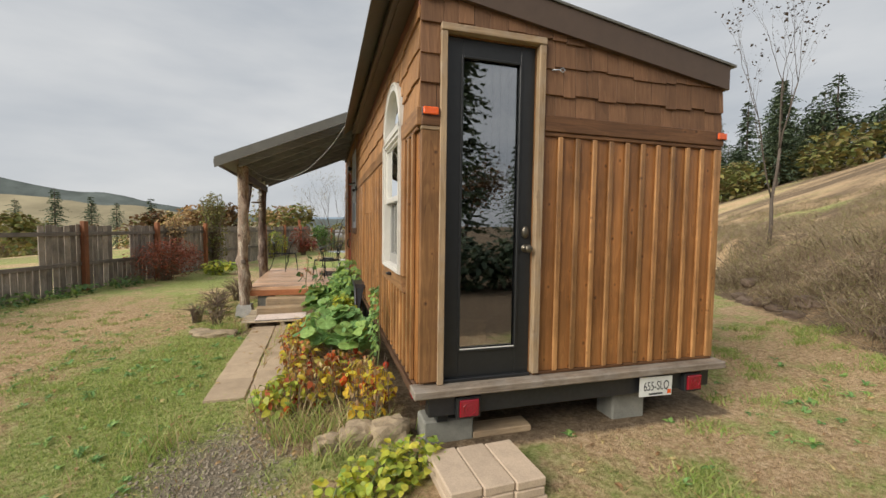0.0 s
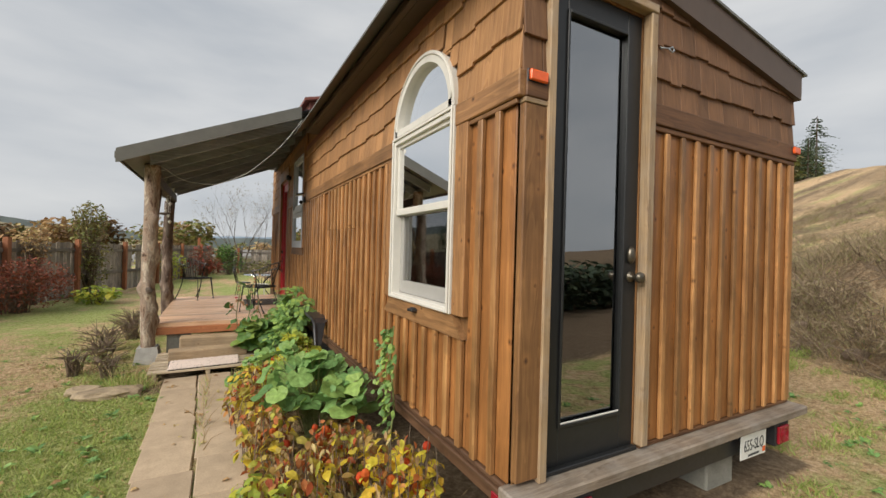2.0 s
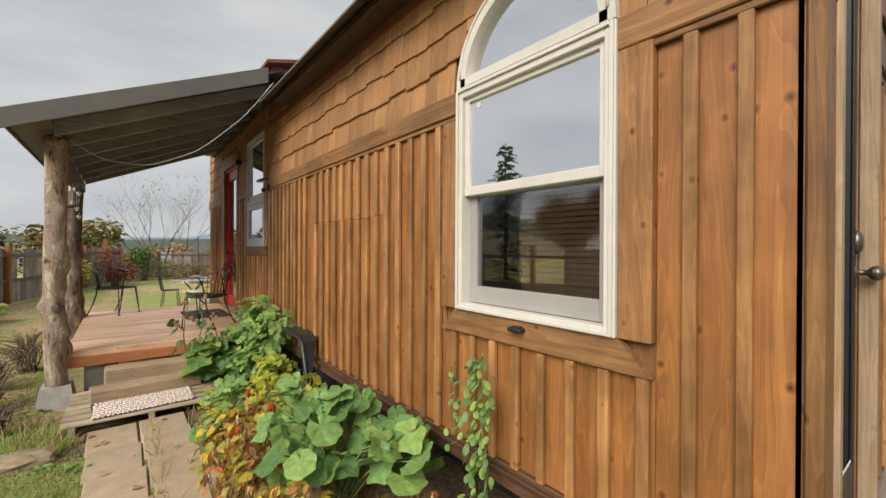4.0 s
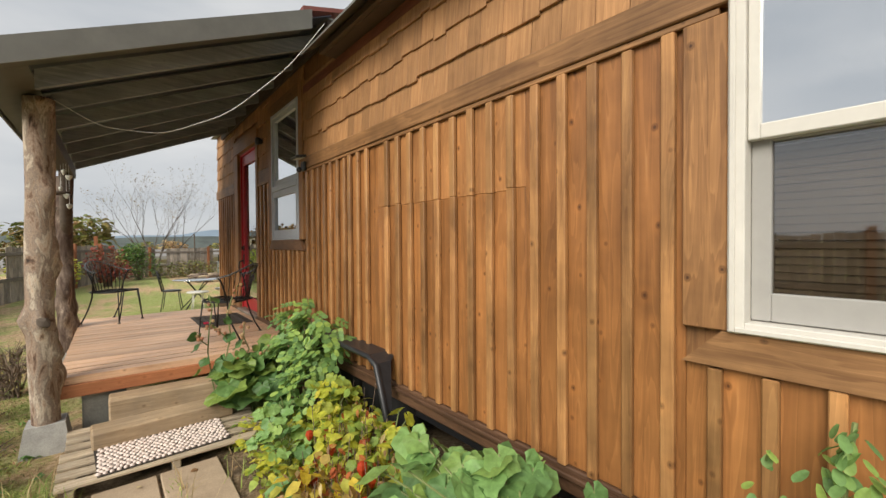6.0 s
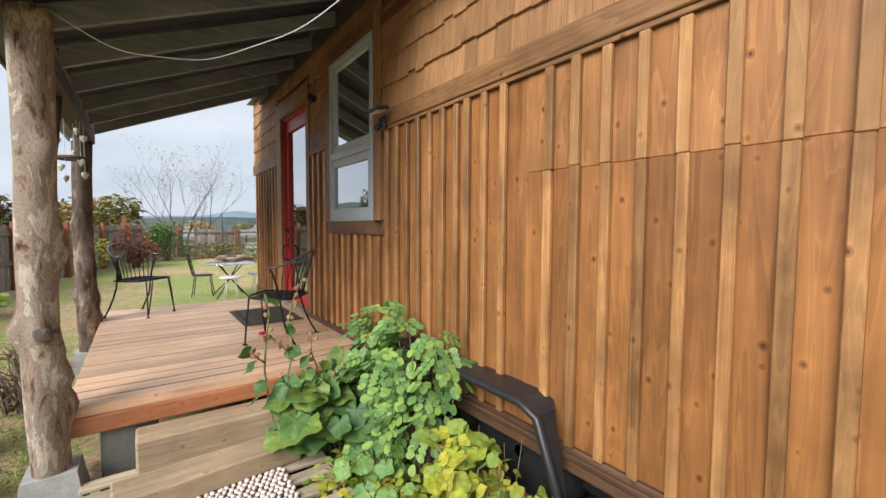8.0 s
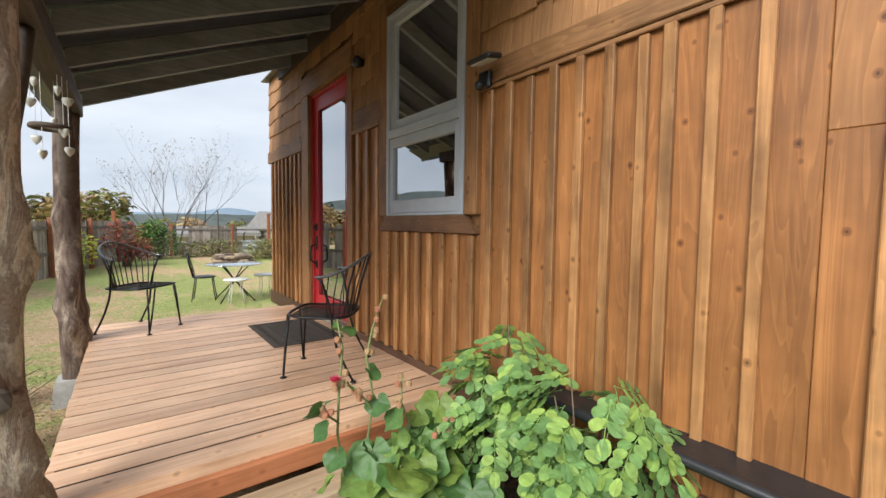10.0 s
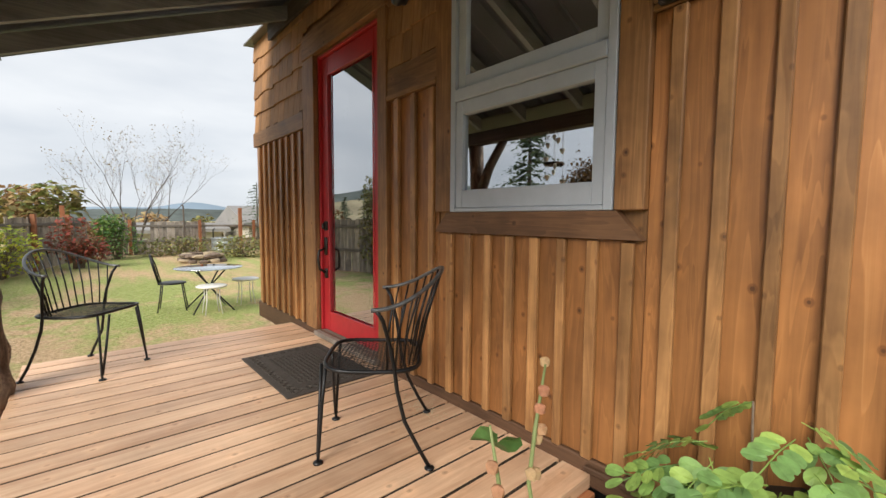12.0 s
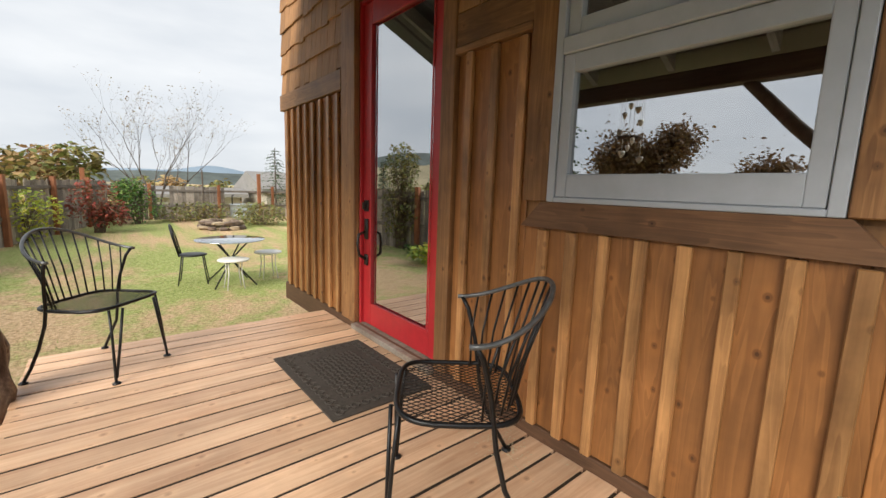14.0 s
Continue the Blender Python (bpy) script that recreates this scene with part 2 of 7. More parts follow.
COOLW = plain("cool_grey_sash", (0.44, 0.475, 0.53), 0.45, 0, 0.5, 0.06, 14, 0.06)
ROOFM = plain("roof_flashing", (0.15, 0.145, 0.125), 0.45, 0.2, 0.5, 0.15, 6, 0.1)
ROOFD = plain("porch_roof_sheet", (0.055, 0.064, 0.088), 0.5, 0.1, 0.4, 0.2, 6, 0.1)
FASCIA = plain("brown_fascia_paint", (0.088, 0.056, 0.037), 0.5, 0, 0.5, 0.15, 9, 0.1)
FRIEZE = wood("red_brown_frieze", (0.12, 0.040, 0.022), (0.24, 0.085, 0.048), 1, 0.5, 50, 0.2, 0.15, 0.3, 0.4)
DORMER = plain("red_dormer_paint", (0.20, 0.065, 0.05), 0.6, 0, 0.4, 0.15, 9)
IRON = plain("black_wrought_iron", (0.014, 0.014, 0.015), 0.38, 0.35, 0.5, 0.3, 60, 0.25)
# Top rail of the black chairs; its sheen is painted as paler grey.
IRONTOP = plain("sheen_toned_rail", (0.16, 0.165, 0.17), 0.3, 0.5, 0.6, 0.35, 40, 0.2)
PLASTIC = plain("black_fender_steel", (0.022, 0.023, 0.026), 0.4, 0.0, 0.5, 0.3, 30, 0.2)
TYRE = plain("tyre_rubber", (0.018, 0.018, 0.018), 0.8, 0, 0.3, 0.2, 40, 0.3)
STEEL = plain("galvanised_steel", (0.42, 0.45, 0.47), 0.4, 0.7, 0.5, 0.2, 14, 0.1)
BRONZE = plain("dark_bronze_hardware", (0.05, 0.045, 0.038), 0.38, 0.7, 0.5, 0.25, 60, 0.1)
BRASS = plain("aged_knob_metal", (0.16, 0.14, 0.11), 0.35, 0.8, 0.5, 0.25, 60, 0.1)
PAVER = plain("tan_paver", (0.50, 0.385, 0.265), 0.85, 0, 0.3, 0.14, 9, 0.3, 0.14, 0.2)
STEPPAV = plain("pale_pink_paver", (0.54, 0.42, 0.31), 0.85, 0, 0.3, 0.12, 9, 0.3, 0.14, 0.15)
CONCRETE = plain("grey_concrete", (0.27, 0.265, 0.23), 0.9, 0, 0.3, 0.2, 12, 0.5, 0.2, 0.25)
GRAVEL = plain("brown_grey_gravel", (0.33, 0.28, 0.21), 0.9, 0, 0.3, 0.35, 12, 0.5, 0.2, 0.25)
ROCK = plain("tan_fieldstone", (0.46, 0.36, 0.24), 0.9, 0, 0.3, 0.35, 14, 0.9, 0.2, 0.35)
ROCKD = plain("brown_firepit_stone", (0.23, 0.17, 0.13), 0.9, 0, 0.3, 0.35, 14, 0.9, 0.2, 0.35)
PIER = plain("pale_concrete", (0.45, 0.44, 0.41), 0.9, 0, 0.3, 0.2, 12, 0.5, 0.2, 0.25)
SLATB = plain("brown_blind_slat", (0.21, 0.165, 0.115), 0.6, 0, 0.3, 0.15, 9, 0.1)
PEBBLE = plain("pale_pink_pebble", (0.74, 0.62, 0.55), 0.5, 0, 0.5, 0.12, 40, 0.1)
RUBBER = plain("black_rubber_mat", (0.058, 0.048, 0.039), 0.75, 0, 0.3, 0.3, 50, 0.5)
ORANGE = plain("orange_reflector", (0.85, 0.13, 0.025), 0.25, 0, 0.6, 0.1, 60, 0.15)
REDL = plain("red_tail_lens", (0.27, 0.008, 0.02), 0.22, 0, 0.6, 0.15, 60, 0.2)
PLATE = plain("white_plate_enamel", (0.72, 0.73, 0.70), 0.4, 0, 0.5, 0.08, 30, 0.1)
INK = plain("dark_plate_ink", (0.02, 0.025, 0.03), 0.5)
WHITEM = plain("white_painted_metal", (0.74, 0.72, 0.68), 0.45, 0, 0.5, 0.1, 20, 0.1)
SHELL = plain("pale_ceramic", (0.62, 0.62, 0.55), 0.4, 0, 0.5, 0.2, 30, 0.1)
WIRE = plain("white_wire", (0.72, 0.72, 0.70), 0.5, 0, 0.5, 0.05, 30, 0.0)
STUCCO = plain("cream_stucco", (0.50, 0.46, 0.39), 0.9, 0, 0.3, 0.12, 8, 0.3)
SHEDROOF = plain("grey_shed_roof", (0.27, 0.26, 0.25), 0.8, 0, 0.3, 0.15, 8, 0.3)
# The unlit look of the room is put into this dark colour.
DARKIN = plain("dark_room_backing", (0.085, 0.07, 0.055), 0.8, 0, 0.3, 0.2, 6, 0.1)
CURTAIN = plain("dark_patterned_curtain", (0.06, 0.042, 0.046), 0.9, 0, 0.2, 0.6, 16, 0.4)
CARD = plain("tan_cardboard", (0.30, 0.19, 0.09), 0.8, 0, 0.3, 0.15, 8, 0.1)
BLIND = plain("pale_curtain_cloth", (0.66, 0.64, 0.58), 0.9, 0, 0.2, 0.15, 9, 0.3)
BIRDSEED = plain("pale_seed", (0.55, 0.45, 0.3), 0.8)
SPARSEL = leafy("sparse_grey_brown_leaf", [(0.10, 0.075, 0.055), (0.14, 0.10, 0.07), (0.08, 0.07, 0.05)], 0.7, 0.15)
PINK = leafy("pink_petal", [(0.62, 0.05, 0.12), (0.7, 0.10, 0.18)])
BUD = leafy("pale_bud", [(0.60, 0.42, 0.24), (0.55, 0.26, 0.16)])
GREEN = leafy("mallow_leaf", [(0.19, 0.36, 0.12), (0.25, 0.44, 0.15), (0.34, 0.50, 0.13), (0.15, 0.29, 0.10)], 0.5, 0.3)
DEEPG = leafy("dark_green_leaf", [(0.085, 0.18, 0.055), (0.12, 0.24, 0.07), (0.16, 0.29, 0.085), (0.22, 0.32, 0.07)], 0.45, 0.25)
ROSEG = leafy("blue_green_leaflet", [(0.17, 0.31, 0.11), (0.26, 0.43, 0.12), (0.38, 0.54, 0.13), (0.20, 0.36, 0.12)], 0.5, 0.3)
LIME = leafy("yellow_green_leaf", [(0.58, 0.60, 0.07), (0.40, 0.54, 0.10), (0.72, 0.64, 0.09), (0.30, 0.44, 0.10)], 0.5, 0.4)
YELLOW = leafy("yellowing_leaf", [(0.70, 0.54, 0.05), (0.54, 0.46, 0.10), (0.42, 0.25, 0.09), (0.45, 0.46, 0.07)], 0.6, 0.35)
DRYL = leafy("dry_brown_leaf", [(0.42, 0.26, 0.13), (0.54, 0.39, 0.20), (0.30, 0.165, 0.08), (0.58, 0.47, 0.22)], 0.7, 0.25)
RUST = leafy("rust_red_leaf", [(0.42, 0.10, 0.035), (0.50, 0.17, 0.05), (0.32, 0.075, 0.035), (0.55, 0.26, 0.08)], 0.65, 0.3)
BRIGHTY = leafy("bright_yellow_leaf", [(0.78, 0.62, 0.05), (0.70, 0.66, 0.08), (0.80, 0.52, 0.05)], 0.6, 0.4)
LANTERN = leafy("orange_lantern_husk", [(0.62, 0.085, 0.02), (0.50, 0.045, 0.018), (0.66, 0.16, 0.03)], 0.55, 0.3)
REDLEAF = leafy("red_autumn_leaf", [(0.34, 0.07, 0.055), (0.42, 0.12, 0.07), (0.25, 0.06, 0.05), (0.20, 0.13, 0.06)], 0.6, 0.3)
MAROON = leafy("maroon_bush_leaf", [(0.28, 0.075, 0.045), (0.36, 0.12, 0.06), (0.19, 0.065, 0.045)], 0.6, 0.25)
BUSHG = leafy("bush_leaf", [(0.17, 0.21, 0.07), (0.26, 0.28, 0.09), (0.33, 0.27, 0.09), (0.19, 0.16, 0.07)], 0.6, 0.25)
AUTUMN = leafy("autumn_oak_leaf", [(0.15, 0.08, 0.035), (0.11, 0.075, 0.035), (0.19, 0.11, 0.045)], 0.6, 0.25)
NEEDLE = leafy("conifer_needle", [(0.075, 0.11, 0.07), (0.095, 0.135, 0.082), (0.12, 0.16, 0.09)], 0.6, 0.15)
TWIG = plain("dry_twig", (0.20, 0.15, 0.11), 0.9, 0, 0.2, 0.3, 20)
STEMG = plain("green_stem", (0.22, 0.26, 0.10), 0.6, 0, 0.3, 0.2, 30)
BARK = plain("grey_bark", (0.13, 0.105, 0.085), 0.9, 0, 0.2, 0.35, 20, 0.9)
GRASSG = leafy("grass_blade", [(0.33, 0.44, 0.11), (0.43, 0.54, 0.15), (0.58, 0.57, 0.25), (0.23, 0.34, 0.085)], 0.6, 0.4)
STRAW = leafy("dry_grass_blade", [(0.56, 0.42, 0.23), (0.46, 0.33, 0.18), (0.64, 0.52, 0.31), (0.38, 0.31, 0.15)], 0.7, 0.25)
WEED = leafy("dead_weed_stem", [(0.36, 0.28, 0.19), (0.26, 0.195, 0.135), (0.46, 0.38, 0.27), (0.30, 0.28, 0.13)], 0.8, 0.2)
GLASS = pane_mat("coated_window_glass", 0.78, (0.85, 0.83, 0.78))
REARGL = pane_mat("plain_door_glass", 0.28, (0.5, 0.5, 0.5))
DOORGL = pane_mat("coated_door_glass", 0.5, (0.5, 0.5, 0.5))
DARKGL = pane_mat("screened_window_glass", 0.10, (0.85, 0.82, 0.78), 0.03)
TABLEGL = pane_mat("table_glass", 0.42, (0.72, 0.85, 0.80))


def log_material(name, stops):
    """Half-stripped log: bark islands over pale and red-brown sapwood."""
    m, n, l, b = mat(name, 0.8, 0, 0.3)
    vec, rnd = spread(n, l)
    mp = n.new("ShaderNodeMapping")
    mp.inputs["Scale"].default_value = (13, 13, 4.0)
    l.new(vec, mp.inputs[0])
    a = noise_tex(n, l, mp.outputs[0], 1.0, 6, 0.65, 0.5)
    r = ramp(n, stops)
    l.new(a, r.inputs[0])
    f = noise_tex(n, l, vec, 90, 4, 0.7)
    r2 = ramp(n, [(0.3, (0.7, 0.7, 0.7)), (0.7, (1.1, 1.1, 1.1))])
    l.new(f, r2.inputs[0])
    l.new(mixc(n, l, "MULTIPLY", 1.0, r.outputs[0], r2.outputs[0]), b.inputs["Base Color"])
    bump(n, l, b, a, 0.9, 0.012)
    return m


LOG = log_material("half_barked_log", [(0.33, (0.04, 0.028, 0.022)), (0.40, (0.20, 0.125, 0.085)), (0.46, (0.36, 0.27, 0.20)), (0.52, (0.27, 0.21, 0.165)), (0.57, (0.54, 0.46, 0.36)), (0.64, (0.50, 0.37, 0.27)), (0.70, (0.15, 0.09, 0.06))])
LOGD = log_material("dark_barked_log", [(0.30, (0.03, 0.02, 0.016)), (0.42, (0.10, 0.065, 0.048)), (0.50, (0.15, 0.11, 0.085)), (0.58, (0.24, 0.18, 0.14)), (0.64, (0.40, 0.32, 0.24)), (0.70, (0.13, 0.075, 0.05))])


def ground_material():
    """Lawn worn to straw and earth; the grass share comes from the mesh."""
    m, n, l, b = mat("lawn_and_earth", 0.95, 0, 0.15)
    co, at = n.new("ShaderNodeTexCoord"), n.new("ShaderNodeAttribute")
    at.attribute_name = "cover"
    sep = n.new("ShaderNodeSeparateColor")
    l.new(at.outputs["Color"], sep.inputs[0])
    p = co.outputs["Object"]
    fine, mid = noise_tex(n, l, p, 24, 8, 0.82), noise_tex(n, l, p, 5, 7, 0.75)
    g = ramp(n, [(0.33, (0.08, 0.115, 0.03)), (0.5, (0.37, 0.42, 0.13)), (0.64, (0.64, 0.62, 0.30))])
    s = ramp(n, [(0.34, (0.20, 0.125, 0.06)), (0.5, (0.62, 0.43, 0.25)), (0.65, (0.84, 0.67, 0.45))])
    d = ramp(n, [(0.32, (0.08, 0.055, 0.035)), (0.5, (0.21, 0.15, 0.095)), (0.70, (0.38, 0.30, 0.21))])
    v = ramp(n, [(0.28, (0.15, 0.125, 0.09)), (0.5, (0.32, 0.27, 0.20)), (0.75, (0.52, 0.45, 0.35))])
    for q in (g, s, d, v):
        l.new(fine, q.inputs[0])

    def edge(o, soft=0.35):
        e = math_node(n, l, "ADD", o, math_node(n, l, "MULTIPLY", math_node(n, l, "SUBTRACT", mid, 0.5), 1.1))
        r = ramp(n, [(0.5 - soft / 2, (0, 0, 0)), (0.5 + soft / 2, (1, 1, 1))])
        l.new(e, r.inputs[0])
        return r.outputs[0]
    c = mixc(n, l, "MIX", edge(sep.outputs[0]), s.outputs[0], g.outputs[0])
    c = mixc(n, l, "MIX", edge(sep.outputs[1]), c, d.outputs[0])
    c = mixc(n, l, "MIX", edge(sep.outputs[2]), c, v.outputs[0])
    l.new(c, b.inputs["Base Color"])
    bump(n, l, b, fine, 1.0, 0.05)
    return m


GROUND = ground_material()


# ---- mesh helpers ----
MESHES = {}


def mesh_of(name, verts, faces, material, smooth=False):
    me = bpy.data.meshes.new(name)
    me.from_pydata([tuple(v) for v in verts], [], faces)
    me.materials.append(material)
    if smooth:
        me.polygons.foreach_set("use_smooth", [True] * len(me.polygons))
    me.update()
    return me


def cbox_data(dx, dy, dz, c, o=(0, 0, 0)):
    """Corners and faces of a box of that size about o, with chamfered edges."""
    h = (dx / 2, dy / 2, dz / 2)
    c = min(c, min(h) * 0.6)
    v, ix = [], {}
    for sx in (-1, 1):
        for sy in (-1, 1):
            for sz in (-1, 1):
                sg = (sx, sy, sz)
                for a in range(3):
                    ix[sg, a] = len(v)
                    v.append(tuple(o[k] + sg[k] * (h[k] - (0 if k == a else c)) for k in range(3)))
    f = []

    def put(ids):
        p = [Vector(v[i]) for i in ids]
        nrm = (p[1] - p[0]).cross(p[2] - p[0])
        mid = sum(p, Vector()) / len(p) - Vector(o)
        f.append(tuple(ids) if nrm.dot(mid) > 0 else tuple(reversed(ids)))
    for a in range(3):
        p, q = [k for k in range(3) if k != a]
        for s in (-1, 1):
            ring = []
            for u, w in ((-1, -1), (1, -1), (1, 1), (-1, 1)):
                sg = [0, 0, 0]
                sg[a], sg[p], sg[q] = s, u, w
                ring.append(ix[tuple(sg), a])
            put(ring)
        for u in (-1, 1):
            for w in (-1, 1):
                lo, hi = [0, 0, 0], [0, 0, 0]
                lo[a], lo[p], lo[q] = -1, u, w
                hi[a], hi[p], hi[q] = 1, u, w
                put([ix[tuple(lo), p], ix[tuple(hi), p], ix[tuple(hi), q], ix[tuple(lo), q]])
    for sx in (-1, 1):
        for sy in (-1, 1):
            for sz in (-1, 1):
                put([ix[(sx, sy, sz), a] for a in range(3)])
    return v, f


class Build:
    """Gathers geometry for one mesh."""

    def __init__(self):
        self.v, self.f = [], []

    def add(self, verts, faces, m=None):
        k = len(self.v)
        self.v += [tuple(m @ Vector(p)) for p in verts] if m else [tuple(p) for p in verts]
        self.f += [tuple(i + k for i in q) for q in faces]
        return self

    def box(self, x0, x1, y0, y1, z0, z1, c=0.004):
        return self.add(*cbox_data(x1 - x0, y1 - y0, z1 - z0, c, ((x0 + x1) / 2, (y0 + y1) / 2, (z0 + z1) / 2)))

    def tube(self, pts, r, sides=8, closed=False):
        pts = [Vector(p) for p in pts]
        n, k = len(pts), len(self.v)
        rad = r if isinstance(r, (list, tuple)) else [r] * n
        prev = None
        for i, p in enumerate(pts):
            a, b = pts[(i - 1) % n if closed else max(i - 1, 0)], pts[(i + 1) % n if closed else min(i + 1, n - 1)]
            d = (b - a).normalized()
            if prev is None:
                prev = d.orthogonal().normalized()
            u = (prev - d * prev.dot(d))
            u = u.normalized() if u.length > 1e-6 else d.orthogonal().normalized()
            prev, w = u, d.cross(u)
            for s in range(sides):
                t = 2 * math.pi * s / sides
                self.v.append(tuple(p + (u * math.cos(t) + w * math.sin(t)) * rad[i]))
        for i in range(n if closed else n - 1):
            for s in range(sides):
                a, b = k + i * sides + s, k + i * sides + (s + 1) % sides
                c, d = k + ((i + 1) % n) * sides + (s + 1) % sides, k + ((i + 1) % n) * sides + s
                self.f.append((a, b, c, d))
        if not closed:
            self.f.append(tuple(k + s for s in reversed(range(sides))))
            self.f.append(tuple(k + (n - 1) * sides + s for s in range(sides)))
        return self

    def lathe(self, prof, sides=24, o=(0, 0, 0)):
        """prof: (radius, height) from the bottom to the top."""
        k = len(self.v)
        for r, z in prof:
            for s in range(sides):
                t = 2 * math.pi * s / sides
                self.v.append((o[0] + r * math.cos(t), o[1] + r * math.sin(t), o[2] + z))
        for i in range(len(prof) - 1):
            for s in range(sides):
                a, b = k + i * sides + s, k + i * sides + (s + 1) % sides
                self.f.append((a, b, b + sides, a + sides))
        self.f.append(tuple(k + s for s in reversed(range(sides))))
        self.f.append(tuple(k + (len(prof) - 1) * sides + s for s in range(sides)))
        return self

    def stone(self, size, seed, o=(0, 0, 0), rough=0.28, detail=2):
        bm = bmesh.new()
        bmesh.ops.create_icosphere(bm, subdivisions=detail, radius=0.5)
        off = Vector((seed * 3.7, seed * 1.3, seed * 2.1))
        for q in bm.verts:
            d = q.co.normalized()
            e = 1 + rough * (noise.noise(d * 1.6 + off) + 0.4 * noise.noise(d * 4 + off))
            c = Vector((max(-0.42, min(0.42, d.x * 0.5)), max(-0.42, min(0.42, d.y * 0.5)), max(-0.36, min(0.36, d.z * 0.5)))) * e
            q.co = Vector((c.x * size[0], c.y * size[1], c.z * size[2]))
        bm.verts.index_update()
        self.add([q.co + Vector(o) for q in bm.verts], [tuple(q.index for q in fc.verts) for fc in bm.faces])
        bm.free()
        return self

    def mesh(self, name, material, smooth=False):
        return mesh_of(name, self.v, self.f, material, smooth)


def part(name, data, material, parent, label="", smooth=False, m=None):
    """One mesh object under a thing or a part."""
    me = data.mesh(name, material, smooth) if isinstance(data, Build) else data
    ob = new(name, me)
    if parent is not None:
        ob.parent = parent
    if m is not None:
        ob.matrix_basis = m
    if label:
        ob["label"] = label
    return ob


def thing(name, label, category, group="", kind="", m=None):
    ob = tagged(new(name), label, category, group, kind)
    if m is not None:
        ob.matrix_basis = m
    return ob


def one(name, data, material, label, category, group="", kind="", smooth=False, m=None):
    return tagged(part(name, data, material, None, "", smooth, m), label, category, group, kind)


def piece(name, dx, dy, dz, material, parent, x, y, z, c=0.003, rot=(0, 0, 0), label=""):
    """A chamfered board, brick or picket; alike ones share their mesh."""
    key = (name, round(dx, 3), round(dy, 3), round(dz, 3), round(c, 4), material.name)
    if key not in MESHES:
        MESHES[key] = mesh_of(name, *cbox_data(dx, dy, dz, c), material)
    return part(name, MESHES[key], material, parent, label, m=pose(x, y, z, *rot))


def span(name, x0, x1, y0, y1, z0, z1, material, parent, c=0.003, label=""):
    return piece(name, x1 - x0, y1 - y0, z1 - z0, material, parent, (x0 + x1) / 2, (y0 + y1) / 2, (z0 + z1) / 2, c, (0, 0, 0), label)


def smooth01(t):
    t = max(0.0, min(1.0, t))
    return t * t * (3 - 2 * t)


rng = random.Random(7)


# ---- ground ----
def bank(x, y):
    """Distance past the foot of the bank behind the house."""
    return min((x - 5.68) * 0.842 - (y - 3.29) * 0.541 - 0.75, (x - 5.0) * 0.98 - 1.2 * max(0.0, 1.5 - y))


def land(x, y):
    z = -0.03 - 0.13 * smooth01((y - 4.5) / 4.0) - 0.05 * smooth01((y - 12) / 10.0)
    d = bank(x, y)
    if d > -1.5:
        z += 0.12 * smooth01((d + 1.5) / 1.5)
    if d > 0:
        z += 0.85 * smooth01(d / 1.25) + 0.33 * min(d, 22) + 0.04 * max(0, d - 22)
    if y > 33:
        z -= 4.5 * smooth01((y - 33) / 60)
    if x < -6:
        z -= 3.0 * smooth01((-6 - x) / 40) * smooth01((y + 10) / 25)
    z += 0.018 * noise.noise(Vector((x * 0.7, y * 0.7, 0))) + (0.16 * noise.noise(Vector((x * 0.8, y * 0.8, 5))) if d > 0.3 else 0)
    return z


def cover(x, y):
    """Shares of green grass, bare earth and gravel."""
    n1 = noise.noise(Vector((x * 0.55, y * 0.42, 3.0))) + 0.5 * noise.noise(Vector((x * 1.7, y * 1.3, 9.0)))
    n2 = noise.noise(Vector((x * 4.1, y * 3.4, 5.0))) + 0.6 * noise.noise(Vector((x * 11, y * 9, 2.0)))
    g = 0.5 + 0.55 * n1 + 0.30 * n2
    d = bank(x, y)
    if x < 0.2:
        g += 0.58 * smooth01(1 - abs(x + 0.75) / 1.0) * smooth01((9 - y) / 3)
        g -= 0.42 * smooth01(1 - abs(x + 3.2) / 2.0) * smooth01((12 - y) / 4) * smooth01((y - 2.2) / 2.4)
        g += 0.25 * smooth01(1 - abs(x + 4.9) / 0.6)
    if y > 11.5 and x < 5:
        g += 0.03
    e, v = 0.05, 0.0
    if 1.25 < x < 4.0 and 3.2 < y < 12.4:
        e, g = 0.75, 0.1
    if x > 2.2 and y < 6.5 and d < 0:
        g -= 0.12
    if d > -0.2:
        g, e = g - 0.2, 0.50 + 0.5 * noise.noise(Vector((x, y, 1))) + 0.3 * noise.noise(Vector((x * 0.2, y * 0.2, 1)))
    if 0.2 < x < 1.28 and 3.4 < y < 8.5:
        g, e = 0.25, 0.55
    if -0.62 < x < 0.62 and 6.9 < y < 9:
        e = 0.65
    # Dark earth added out of view, to dim the rear door's reflection.
    if y < 1.2:
        e = max(e, 0.95 * smooth01((1.2 - y) / 0.8))
    v = 0.85 * smooth01(1 - math.hypot((x - 0.05) / 0.75, (y - 3.3) / 1.15))
    return max(0, min(1, g)), max(0, min(1, e)), max(0, min(1, v))


def axis_steps(lo, hi, step, far):
    a = list(np.arange(lo, hi + 1e-6, step))
    s, p, up = step, hi, []
    while p < far:
        s *= 1.28
        p += s
        up.append(p)
    s, p, dn = step, lo, []
    while p > -far:
        s *= 1.28
        p -= s
        dn.append(p)
    return dn[::-1] + a + up


